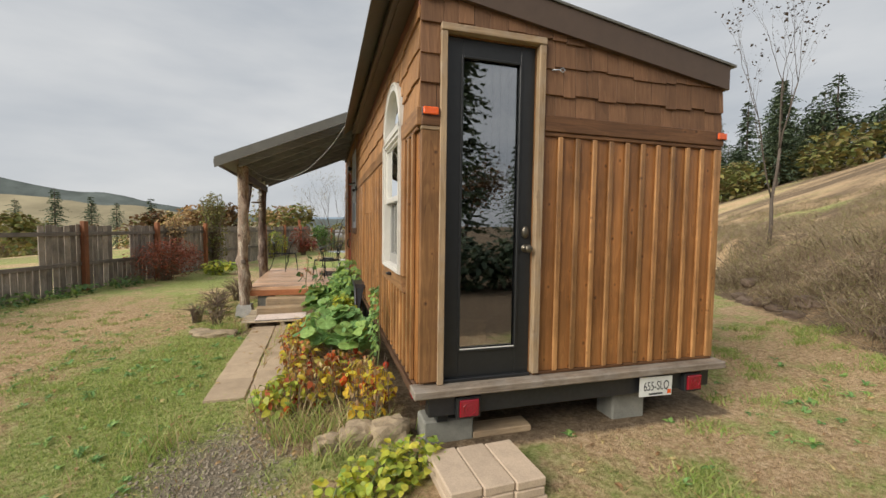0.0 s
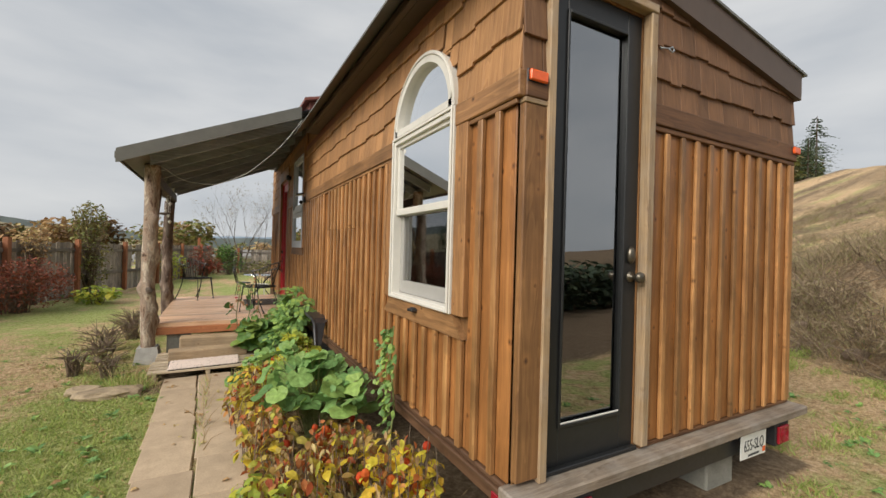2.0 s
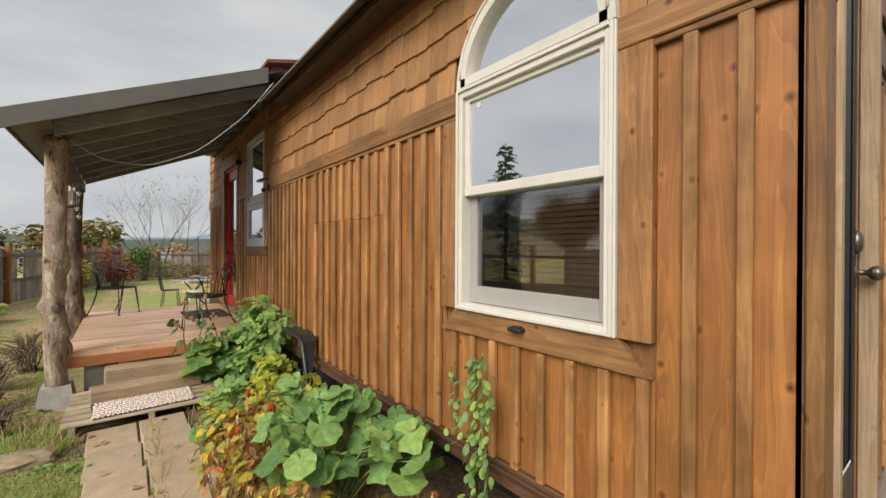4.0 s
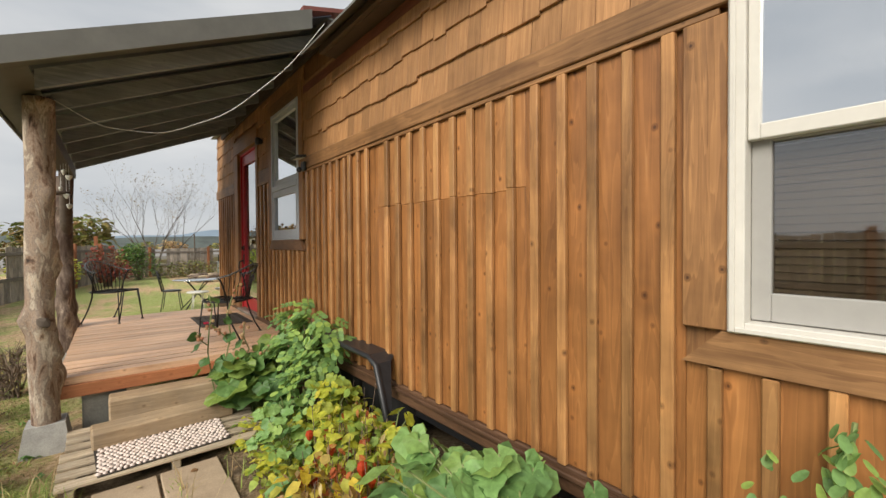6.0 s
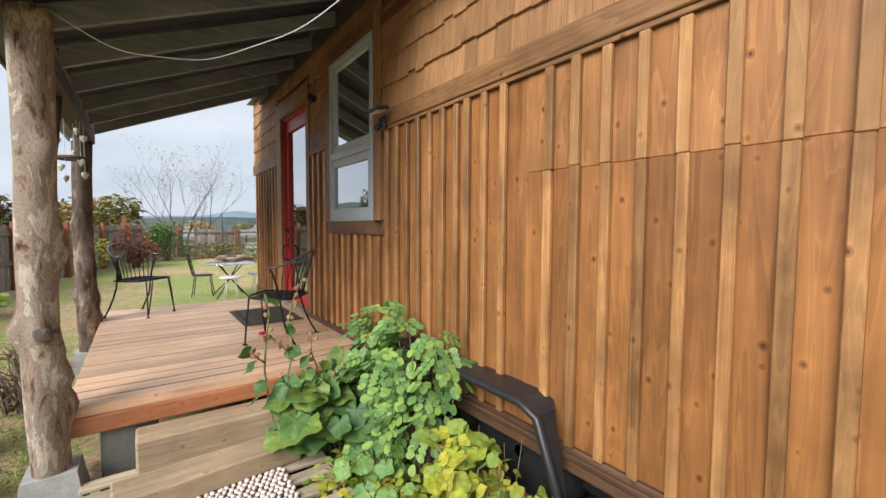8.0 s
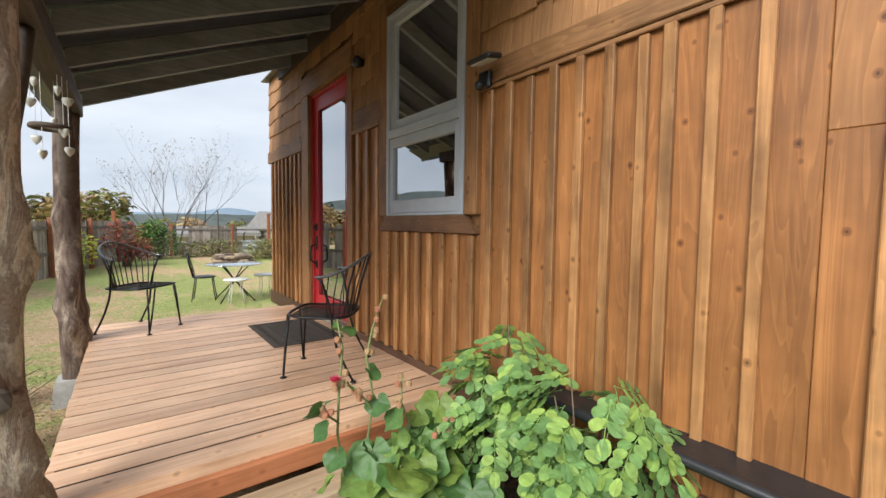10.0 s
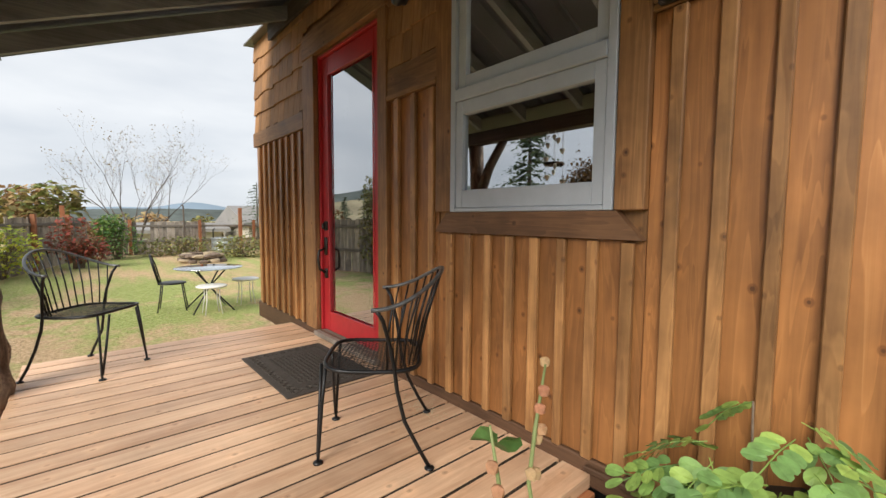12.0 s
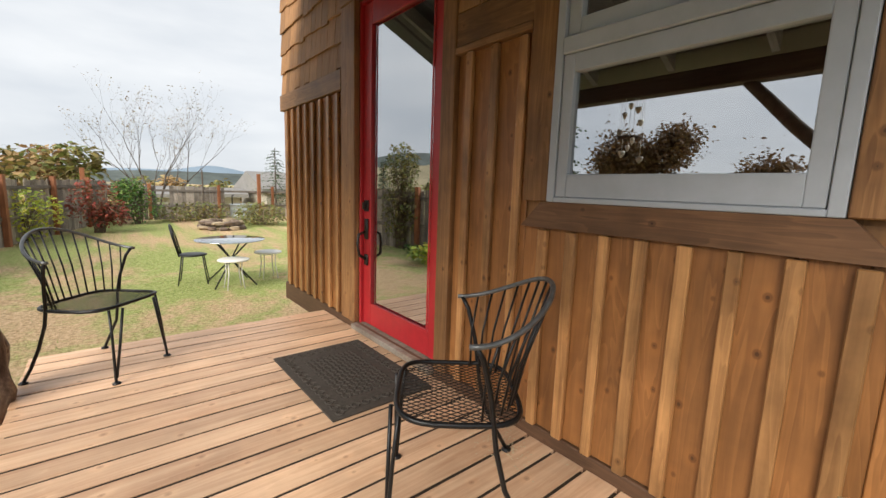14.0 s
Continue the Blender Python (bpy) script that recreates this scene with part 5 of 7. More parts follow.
def barrel_chair():
    """Wrought-iron chair with a mesh seat and a fan back; it faces +x."""
    c = thing("patio_chair", "black wrought-iron patio chair with a mesh seat", "chair", "porch chairs")
    sh = 0.40
    ring = []
    for k in range(40):
        t = 2 * math.pi * k / 40
        e = 0.5
        cx, sx = math.cos(t), math.sin(t)
        ring.append((0.205 * math.copysign(abs(cx) ** e, cx) - 0.005, 0.225 * math.copysign(abs(sx) ** e, sx), sh + 0.012 * (cx > 0) * cx))
    part("seat_frame", Build().tube(ring, 0.0095, 8, True), IRON, c, smooth=True)
    sm = Build()

    def inside(px, py):
        return (abs((px + 0.005) / 0.202)) ** 4 + (abs(py / 0.222)) ** 4 < 1
    for sgn in (1, -1):
        for q in np.arange(-0.48, 0.48, 0.023):
            run = [s for s in np.linspace(-0.3, 0.3, 61) if inside(s, q + sgn * s * 0.62)]
            if len(run) > 1:
                a, b = run[0], run[-1]
                sm.tube([(a, q + sgn * a * 0.62, sh - 0.002), ((a + b) / 2, q + sgn * (a + b) / 2 * 0.62, sh - 0.008), (b, q + sgn * b * 0.62, sh - 0.002)], 0.0017, 4)
    tagged(part("seat", sm, IRON, c, "expanded-metal mesh seat"), kind="stuff")
    for s in (-1, 1):
        part("leg", Build().tube([(0.185, 0.165 * s, sh), (0.20, 0.175 * s, 0.25), (0.215, 0.19 * s, 0.03), (0.217, 0.19 * s, 0.012)], 0.007, 8).tube([(0.215, 0.11 * s, sh), (0.218, 0.15 * s, 0.2), (0.218, 0.187 * s, 0.03)], 0.007, 8)
             .lathe([(0.02, 0), (0.021, 0.006), (0.012, 0.012)], 12, (0.217, 0.19 * s, 0.0)), IRON, c, smooth=True)
        arm = [(-0.245, 0.25 * s, 0.01), (-0.20, 0.243 * s, 0.09), (-0.145, 0.243 * s, 0.2), (-0.115, 0.228 * s, 0.32), (-0.105, 0.224 * s, sh), (-0.09, 0.236 * s, 0.5), (-0.06, 0.256 * s, 0.62), (-0.035, 0.27 * s, 0.665)]
        part("leg", Build().tube(arm, 0.0085, 8).lathe([(0.02, 0), (0.021, 0.006), (0.012, 0.012)], 12, (-0.247, 0.25 * s, 0.0)), IRON, c, smooth=True)
    rail = []
    for k in range(33):
        a = math.radians(86 + 188 * k / 32)
        lift = 0.5 - 0.5 * math.cos(2 * math.pi * k / 32)
        rail.append((-0.035 + 0.275 * math.cos(a), 0.273 * math.sin(a), 0.665 + 0.135 * lift))
    part("top_rail", Build().tube(rail, 0.009, 8), IRONTOP, c, "black top rail with its sheen in a paler tone", True)
    for k in range(3, 30, 2):
        a = math.radians(86 + 188 * k / 32)
        top = rail[k]
        base = (-0.03 + 0.175 * math.cos(a), 0.208 * math.sin(a), sh + 0.002)
        mid = tuple(0.5 * (p + q) for p, q in zip(base, top))
        part("spindle", Build().tube([base, (mid[0] + 0.012, mid[1] * 0.97, mid[2] - 0.01), top], 0.0043, 6), IRON, c, smooth=True)
    return c


chair_a = barrel_chair()
chair_a.matrix_basis = pose(0.757, 9.33, DZ, 0, 0, 142.5)
chair_b = copy_thing(chair_a, pose(-0.215, 11.30, DZ, 0, 0, -42))

seeds = Build()
for _ in range(110):
    px, py = 1.12 + rng.gauss(0, 0.055), 9.42 + rng.gauss(0, 0.10)
    if px < 1.24:
        seeds.add(*cbox_data(0.009, 0.004, 0.003, 0.001), pose(px, py, DZ + 0.002, 0, 0, rng.uniform(0, 180)))
one("bird_seed", seeds, BIRDSEED, "scatter of pale seed husks on the deck", "seed", kind="stuff")

# lawn set
tg = land(1.6, 15.7)
table = thing("garden_table", "round glass garden table on crossed metal legs", "table", m=pose(1.30, 15.38, tg))
part("tabletop", Build().lathe([(0.02, 0.706), (0.49, 0.706), (0.50, 0.712), (0.50, 0.718), (0.49, 0.722), (0.02, 0.722)], 40), TABLEGL, table, "pale green glass top", True)
for k in range(4):
    a = math.radians(45 + 90 * k)
    part("leg", Build().tube([(0.42 * math.cos(a), 0.42 * math.sin(a), 0.01), (0.0, 0.0, 0.40), (-0.30 * math.cos(a), -0.30 * math.sin(a), 0.70)], 0.012, 8), IRON, table, smooth=True)
part("support_ring", Build().tube([(0.32 * math.cos(t), 0.32 * math.sin(t), 0.697) for t in np.linspace(0, 2 * math.pi, 33)[:-1]], 0.008, 6, True), IRON, table, smooth=True)


def stool(x, y):
    s = thing("garden_stool", "low white metal stool on the lawn", "stool", "garden stools", m=pose(x, y, land(x, y)))
    part("seat", Build().lathe([(0.20, 0.435), (0.22, 0.445), (0.22, 0.458), (0.20, 0.468), (0.02, 0.47)], 24), WHITEM, s, smooth=True)
    for k in range(4):
        a = math.radians(45 + 90 * k)
        part("leg", Build().tube([(0.13 * math.cos(a), 0.13 * math.sin(a), 0.44), (0.125 * math.cos(a), 0.125 * math.sin(a), 0.25), (0.17 * math.cos(a), 0.17 * math.sin(a), 0.01)], 0.008, 6), WHITEM, s, smooth=True)
    return s


stool(1.25, 14.98)
stool(1.90, 15.52)
gc = thing("garden_chair", "black metal garden chair with an arched back", "chair", m=pose(0.83, 15.75, land(0.8, 15.8), 0, 0, -12))
part("seat", Build().lathe([(0.18, 0.44), (0.20, 0.448), (0.20, 0.46), (0.17, 0.47)], 24), IRON, gc, smooth=True)
for sx, sy in ((1, 1), (1, -1), (-1, 1), (-1, -1)):
    part("leg", Build().tube([(0.14 * sx, 0.14 * sy, 0.445), (0.17 * sx, 0.16 * sy, 0.2), (0.2 * sx, 0.18 * sy, 0.0)], 0.01, 6), IRON, gc, smooth=True)
part("backrest", Build().tube([(-0.17, -0.16, 0.45), (-0.24, -0.18, 0.75), (-0.28, -0.10, 0.9), (-0.29, 0, 0.93), (-0.28, 0.10, 0.9), (-0.24, 0.18, 0.75), (-0.17, 0.16, 0.45)], 0.011, 6), IRON, gc, smooth=True)
for yy in (-0.08, 0.0, 0.08):
    part("spindle", Build().tube([(-0.18, yy, 0.46), (-0.24, yy, 0.72), (-0.285, yy, 0.915)], 0.006, 6), IRON, gc, smooth=True)

pit = thing("fire_pit", "ring of rough brown stones for a fire", "fire pit")
r1 = random.Random(11)
for k in range(22):
    a, lay = 2 * math.pi * k / 11 + (0.3 if k > 10 else 0), k // 11
    cx, cy = 2.87 + (0.6 - 0.1 * lay) * math.cos(a), 24.2 + (0.7 - 0.1 * lay) * math.sin(a)
    part("stone", Build().stone((r1.uniform(0.3, 0.5), r1.uniform(0.25, 0.42), r1.uniform(0.14, 0.26)), k, (cx, cy, land(cx, cy) + 0.06 + 0.17 * lay), 0.3, 2), ROCKD if k % 3 else ROCK, pit)
tank = thing("stock_tank", "round galvanised steel stock tank", "tank", m=pose(4.35, 27.3, land(4.35, 27.3)) @ Matrix.Scale(0.9, 4))
part("tank_body", Build().lathe([(0.60, 0), (0.60, 0.2), (0.615, 0.22), (0.60, 0.24), (0.60, 0.5), (0.615, 0.52), (0.60, 0.54), (0.60, 0.72), (0.63, 0.74), (0.63, 0.77), (0.57, 0.77), (0.57, 0.6)], 32), STEEL, tank, smooth=True)
part("faucet", Build().tube([(-0.5, 0.1, 0.7), (-0.5, 0.1, 1.15), (-0.42, 0.06, 1.2)], 0.03, 8), IRON, tank)

# wire and shell chime
wp = []
for k in range(33):
    t = k / 32
    wp.append((-0.565 + 1.58 * t, 8.42 - 1.22 * t + 0.02 * math.sin(9 * t), 2.44 + 0.54 * t - 1.94 * t * (1 - t) + 0.006 * math.sin(27 * t)))
one("hanging_wire", Build().tube(wp, 0.003, 6), WIRE, "thin white wire hanging in a curve under the porch roof", "wire", smooth=True)
chime = thing("shell_chime", "hanging chime of pale heart-shaped shells", "wind chime")
cx0, cy0 = -0.66, 10.06
part("chime_ring", Build().tube([(cx0 + 0.085 * math.cos(t), cy0 + 0.085 * math.sin(t), 1.90) for t in np.linspace(0, 2 * math.pi, 17)[:-1]], 0.016, 8, True), BARK, chime, "dark driftwood ring", True)
hs = Build().lathe([(0.002, -0.034), (0.014, -0.022), (0.026, -0.004), (0.030, 0.010), (0.024, 0.022), (0.010, 0.020), (0.004, 0.014)], 12)
for k, (a, z) in enumerate(((0.2, 2.02), (0.2, 1.72), (1.4, 1.90), (2.5, 2.12), (2.5, 1.78), (3.6, 1.98), (4.4, 1.68), (5.3, 2.06), (5.6, 1.82))):
    px, py, z = cx0 + 0.085 * math.cos(a), cy0 + 0.085 * math.sin(a), z + 0.05
    part("shell", Build().add([(v[0], v[1] * 0.6, v[2]) for v in hs.v], hs.f, pose(px, py, z, 0, 0, 40 * k)), SHELL, chime, smooth=True)
    part("string", Build().tube([(px, py, z + 0.02), (px, py, 2.2)], 0.0018, 5), WIRE, chime)

# ---- fences ----
def fence(name, x0, y0, x1, y1, posts, gaps, label, seed, hs=1.0):
    f = thing(name, label, "fence")
    rr = random.Random(seed)
    d = Vector((x1 - x0, y1 - y0))
    ln = d.length
    u = d / ln
    ang = math.degrees(math.atan2(u.y, u.x))
    n = int(ln / 0.148)
    for k in range(n):
        s = (k + 0.5) * 0.148
        if any(a < s < b for a, b in gaps):
            h0 = 0.78
        else:
            h0 = 1.9
        x, y = x0 + u.x * s, y0 + u.y * s
        h = h0 * hs + rr.choice((-0.02, 0, 0, 0.015, 0.03))
        piece("picket", 0.136, 0.02, round(h, 2), FENCEW, f, x, y, land(x, y) + h / 2 - 0.02, 0.003, (rr.uniform(-0.6, 0.6), rr.uniform(-0.7, 0.7), ang))
    off = Vector((u.y, -u.x)) * 0.035
    ss = [0.0] + list(posts) + [ln]
    for a, b in zip(ss, ss[1:]):
        for h in (0.78 * hs, 1.64 * hs):
            x, y = x0 + u.x * (a + b) / 2 + off.x, y0 + u.y * (a + b) / 2 + off.y
            za, zb = land(x0 + u.x * a, y0 + u.y * a), land(x0 + u.x * b, y0 + u.y * b)
            piece("rail", b - a, 0.038, 0.088, RAILX, f, x, y, (za + zb) / 2 + h, 0.004, (0, -math.degrees(math.atan2(zb - za, b - a)), ang))
    for s in posts:
        x, y = x0 + u.x * s + off.x * 2.4, y0 + u.y * s + off.y * 2.4
        piece("post", 0.11, 0.11, round(2.05 * hs, 2), POSTW, f, x, y, land(x, y) + 0.98 * hs, 0.006, (0, 0, ang), "red-brown stained post")
    return f


RAILX = wood("grey_fence_rail", (0.11, 0.09, 0.075), (0.27, 0.235, 0.20), 0, 0.8, 50, 0.4, 0.25, 0.45, 0.6)
fence("board_fence", -7.09, 4.0, -0.15, 28.4, (1.2, 3.65, 6.1, 8.57, 11.03, 13.48, 15.97, 18.4, 20.85, 23.3), ((5.3, 7.54), (9.45, 10.06), (16.6, 16.9), (19.2, 19.5)), "weathered grey board fence with red-brown posts", 1, 0.81)
fence("board_fence", -0.1, 28.6, 9.4, 29.0, (1.25, 3.75, 6.05), ((0.05, 0.55), (1.55, 1.95), (4.05, 9.45)), "weathered grey back fence with gaps between boards", 2, 0.72)
for x, y, h in ((-0.82, 28.3, 1.95), (5.3, 28.6, 2.0)):
    one("tall_post", Build().box(x - 0.07, x + 0.07, y - 0.07, y + 0.07, land(x, y) - 0.05, land(x, y) + h, 0.008), POSTW, "tall red-brown wooden post beside the fence", "post", "tall garden posts")
one("thin_pole", Build().tube([(3.0, 28.3, land(3.0, 28.3)), (2.98, 28.3, 1.85)], 0.03, 8), BARK, "thin dark pole beside the back fence", "pole")

# buildings beyond the back fence
def shed(x0, x1, y0, y1, zg, hw, hr, name, label, win=()):
    s = thing(name, label, "building")
    part("wall", Build().box(x0, x1, y0, y1, zg, zg + hw, 0.01), STUCCO, s)
    r = Build()
    ym = (y0 + y1) / 2
    for x in (x0 - 0.4, x1 + 0.4):
        r.v += [(x, y0 - 0.5, zg + hw - 0.05), (x, ym, zg + hw + hr), (x, y1 + 0.5, zg + hw - 0.05), (x, y1 + 0.5, zg + hw - 0.25), (x, y0 - 0.5, zg + hw - 0.25)]
    r.f += [(0, 4, 3, 2, 1), (5, 6, 7, 8, 9), (0, 1, 6, 5), (1, 2, 7, 6), (2, 3, 8, 7), (3, 4, 9, 8), (4, 0, 5, 9)]
    part("roof", r, SHEDROOF, s)
    for x, z, w, h in win:
        wd = part("window", Build().box(x - w / 2, x + w / 2, y0 - 0.05, y0 - 0.004, z - h / 2, z + h / 2, 0.01), WHITEM, s)
        part("pane", Build().box(x - w / 2 + 0.08, x + w / 2 - 0.08, y0 - 0.07, y0 - 0.052, z - h / 2 + 0.08, z + h / 2 - 0.08, 0.002), DARKGL, wd)
    return s


shed(1.2, 3.9, 38, 41, -1.6, 2.2, 0.4, "garden_shed", "low cream shed with a grey roof beyond the fence", ((2.3, -0.2, 0.7, 0.5),))
shed(4.3, 6.3, 36.5, 39, -1.4, 2.1, 0.3, "garden_shed", "cream outbuilding with a grey roof beyond the fence")
shed(7.2, 12.5, 34, 40, -1.2, 2.3, 1.0, "house", "cream house with a grey roof among trees", ((8.6, 0.1, 0.9, 0.7),))
shed(-60, -52, 95, 103, -5.5, 3.0, 1.8, "house", "distant pale house with a grey roof", ((-56, -4.0, 1.4, 1.2),))
shed(-25, -15, 120, 128, -6.0, 3.0, 2.0, "house", "distant pale house with a grey roof", ((-20, -4.4, 1.6, 1.2),))
shed(-8, 2, 150, 160, -6.0, 3.5, 2.0, "house", "distant pale house with a grey roof", ((-3, -4, 1.6, 1.2),))
shed(12, 22, 135, 145, -6.0, 3.2, 2.0, "house", "distant pale house with a grey roof", ((17, -4, 1.6, 1.2),))


# ---- plants ----
def leaf_round(r, lobes=7, n=21, notch=0.16, cup=0.12):
    """A lobed round leaf lying in xy with its stalk at the origin, tip along +x."""
    v = [(r * 0.12, 0, -r * cup)]
    f = []
    for k in range(n):
        a = -math.pi * 0.93 + 2 * math.pi * 0.93 * k / (n - 1)
        q = r * (1 - notch * abs(math.sin(lobes * a / 2 + 0.4)) ** 1.5) * (1 + 0.1 * math.cos(a))
        v.append((r * 0.35 + q * 0.95 * math.cos(a), q * math.sin(a), r * cup * 0.7 * math.sin(3 * a + 1) - (0.1 * r if abs(a) > 2 else 0)))
    m0 = len(v)
    for k in range(n):
        x, y, z = v[1 + k]
        v.append((0.12 * r + (x - 0.12 * r) * 0.55, y * 0.55, -r * cup * 0.2 + z * 0.4 + r * 0.075 * (1 if k % 3 == 1 else -0.5)))
    for k in range(n - 1):
        f += [(0, m0 + k, m0 + k + 1), (m0 + k, 1 + k, 2 + k, m0 + k + 1)]
    return v, f


def leaf_blade(ln, w, bend=0.12):
    """A pointed oval leaf from the origin along +x, folded at its midrib."""
    v = [(0, 0, 0), (ln * 0.3, w * 0.46, bend * ln * 0.7), (ln * 0.3, 0, bend * ln * 0.35), (ln * 0.3, -w * 0.46, bend * ln * 0.7), (ln * 0.68, w * 0.36, bend * ln * 0.5), (ln * 0.68, 0, bend * ln * 0.2), (ln * 0.68, -w * 0.36, bend * ln * 0.5), (ln, 0, -bend * ln)]
    f = [(0, 2, 1), (0, 3, 2), (1, 2, 5, 4), (2, 3, 6, 5), (4, 5, 7), (5, 6, 7)]
    return v, f


def leaf_oval(ln, w, bend=0.06):
    """A round-ended leaflet from the origin along +x."""
    v, n = [(ln * 0.5, 0, bend * ln * 0.5)], 12
    for k in range(n):
        a = math.pi + 2 * math.pi * k / n
        x = ln * (0.5 + 0.5 * math.cos(a))
        v.append((x, w * 0.5 * math.sin(a) * (0.75 + 0.35 * x / ln), bend * ln * (1.0 if abs(math.sin(a)) > 0.3 else 0.0) - bend * ln * x / ln * 0.6))
    return v, [(0, 1 + k, 1 + (k + 1) % n) for k in range(n)]


def leaf_mesh(key, data, material, smooth=True):
    if key not in MESHES:
        MESHES[key] = mesh_of("leaf", *data, material, smooth)
    return MESHES[key]


def big_leaf_plant(name, label, cat, base, blobs, n, rmin, rmax, material, seed, group="", stalk=STEMG):
    """A plant whose leaves each have their own place; blobs: (x, y, z, rx, ry, rz)."""
    rr = random.Random(seed)
    p = thing(name, label, cat, group)
    st = Build()
    for k in range(n):
        bx, by, bz, ax, ay, az = blobs[k % len(blobs)]
        while True:
            q = Vector((rr.uniform(-1, 1), rr.uniform(-1, 1), rr.uniform(-1, 1)))
            if q.length < 1:
                break
        x, y, z = bx + q.x * ax, by + q.y * ay, bz + q.z * az
        r = rr.choice((rmin, (rmin + rmax) / 2, rmax))
        var = rr.randrange(3)
        me = leaf_mesh((name, round(r, 3), var, material.name), leaf_round(r, 7 - var, 21, 0.12 + 0.05 * var, 0.10 + 0.06 * var), material)
        heading = rr.uniform(165, 290) if rr.random() < 0.75 else rr.uniform(0, 360)
        part("leaf", me, material, p, m=pose(x, y, z, rr.uniform(-25, 25), rr.uniform(12, 62), heading))
        st.tube([(base[0] + rr.uniform(-0.08, 0.08), base[1] + rr.uniform(-0.1, 0.1), land(base[0], base[1])), ((x + base[0]) / 2, (y + base[1]) / 2, z * 0.75), (x, y, z - 0.01)], 0.004, 5)
    tagged(part("stalk_tangle", st, stalk, p), kind="stuff")
    return p


def scatter_leaves(b, blobs, n, ln, w, rr, droop=20, tilt=35):
    for k in range(n):
        bx, by, bz, ax, ay, az = blobs[k % len(blobs)]
        while True:
            q = Vector((rr.uniform(-1, 1), rr.uniform(-1, 1), rr.uniform(-1, 1)))
            if 0.15 < q.length < 1:
                break
        s = rr.uniform(0.65, 1.2)
        v, f = leaf_blade(ln * s, w * s, rr.uniform(0.02, 0.2))
        b.add(v, f, pose(bx + q.x * ax, by + q.y * ay, bz + q.z * az, rr.uniform(-tilt, tilt), rr.uniform(droop - 40, droop + 30), rr.uniform(0, 360)))
    return b


def bush(name, label, cat, base, blobs, n, ln, w, material, seed, group="", stems=14, stemmat=TWIG, kind=""):
    """Twigs and many small leaves."""
    rr = random.Random(seed)
    p = thing(name, label, cat, group)
    st = Build()
    for k in range(stems):
        bx, by, bz, ax, ay, az = blobs[k % len(blobs)]
        tip = (bx + rr.uniform(-0.8, 0.8) * ax, by + rr.uniform(-0.8, 0.8) * ay, bz + rr.uniform(0.1, 0.8) * az)
        x0, y0 = base[0] + rr.uniform(-0.2, 0.2) * ax, base[1] + rr.uniform(-0.2, 0.2) * ay
        st.tube([(x0, y0, land(x0, y0) - 0.01), ((x0 * 1.2 + tip[0] * 0.8) / 2, (y0 * 1.2 + tip[1] * 0.8) / 2, tip[2] * 0.55), tip], [0.006 * (1 + az), 0.005 * (1 + az), 0.002 * (1 + az)], 5)
    tagged(part("stem_tangle", st, stemmat, p), kind="stuff")
    tagged(part("foliage", scatter_leaves(Build(), blobs, n, ln, w, rr), material, p), kind="stuff")
    return p


# mallow with broad leaves in the bed
big_leaf_plant("mallow", "leafy mallow with broad pale green leaves in the bed", "plant", (0.85, 5.2), ((0.70, 5.55, 0.46, 0.22, 0.22, 0.18), (1.0, 4.95, 0.40, 0.17, 0.35, 0.16), (0.62, 5.2, 0.35, 0.22, 0.25, 0.18), (0.92, 5.35, 0.46, 0.18, 0.2, 0.12)), 104, 0.058, 0.105, GREEN, 21)
big_leaf_plant("mallow", "small mallow with pale green leaves beside the path", "plant", (0.42, 6.35), ((0.38, 6.3, 0.14, 0.12, 0.22, 0.12),), 12, 0.05, 0.075, GREEN, 22)
# hollyhock beside the deck
big_leaf_plant("hollyhock", "hollyhock with dark broad leaves at the deck edge", "plant", (0.75, 8.1), ((0.66, 8.10, 0.34, 0.20, 0.18, 0.15), (0.84, 8.12, 0.36, 0.18, 0.16, 0.17), (0.52, 8.05, 0.20, 0.14, 0.16, 0.14), (0.78, 7.92, 0.16, 0.24, 0.16, 0.14)), 84, 0.075, 0.12, DEEPG, 23)

hs_ = thing("hollyhock_stalk", "flowering hollyhock stalk with a pink bloom and pale buds", "plant")
stalks = [[(0.46, 8.14, -0.15), (0.41, 8.2, 0.2), (0.385, 8.24, 0.45), (0.40, 8.26, 0.62), (0.43, 8.29, 0.80), (0.41, 8.3, 0.93)],
          [(0.46, 8.14, -0.15), (0.50, 8.22, 0.3), (0.57, 8.27, 0.55), (0.55, 8.3, 0.74), (0.585, 8.31, 0.86), (0.65, 8.33, 1.0)],
          [(0.50, 8.12, -0.15), (0.60, 8.12, 0.25), (0.69, 8.15, 0.44), (0.65, 8.16, 0.55), (0.655, 8.16, 0.68)],
          [(0.50, 8.12, -0.15), (0.66, 8.05, 0.25), (0.76, 8.06, 0.38), (0.84, 8.05, 0.47)],
          [(0.55, 8.2, 0.50), (0.50, 8.2, 0.58), (0.44, 8.2, 0.66)], [(0.39, 8.24, 0.5), (0.33, 8.2, 0.56), (0.30, 8.19, 0.61)]]
for s in stalks:
    part("stalk", Build().tube(s, [0.0055] * (len(s) - 1) + [0.003], 6), STEMG, hs_, smooth=True)
fl = Build()
for lay in range(3):
    for k in range(6):
        v, f = leaf_blade(0.032 - 0.006 * lay, 0.03, -0.1)
        fl.add(v, f, pose(0.375, 8.235, 0.685, 0, -25 - 22 * lay, 60 * k + 30 * lay))
part("bloom", fl, PINK, hs_, "deep pink double bloom")
bd = Build()
r2 = random.Random(31)
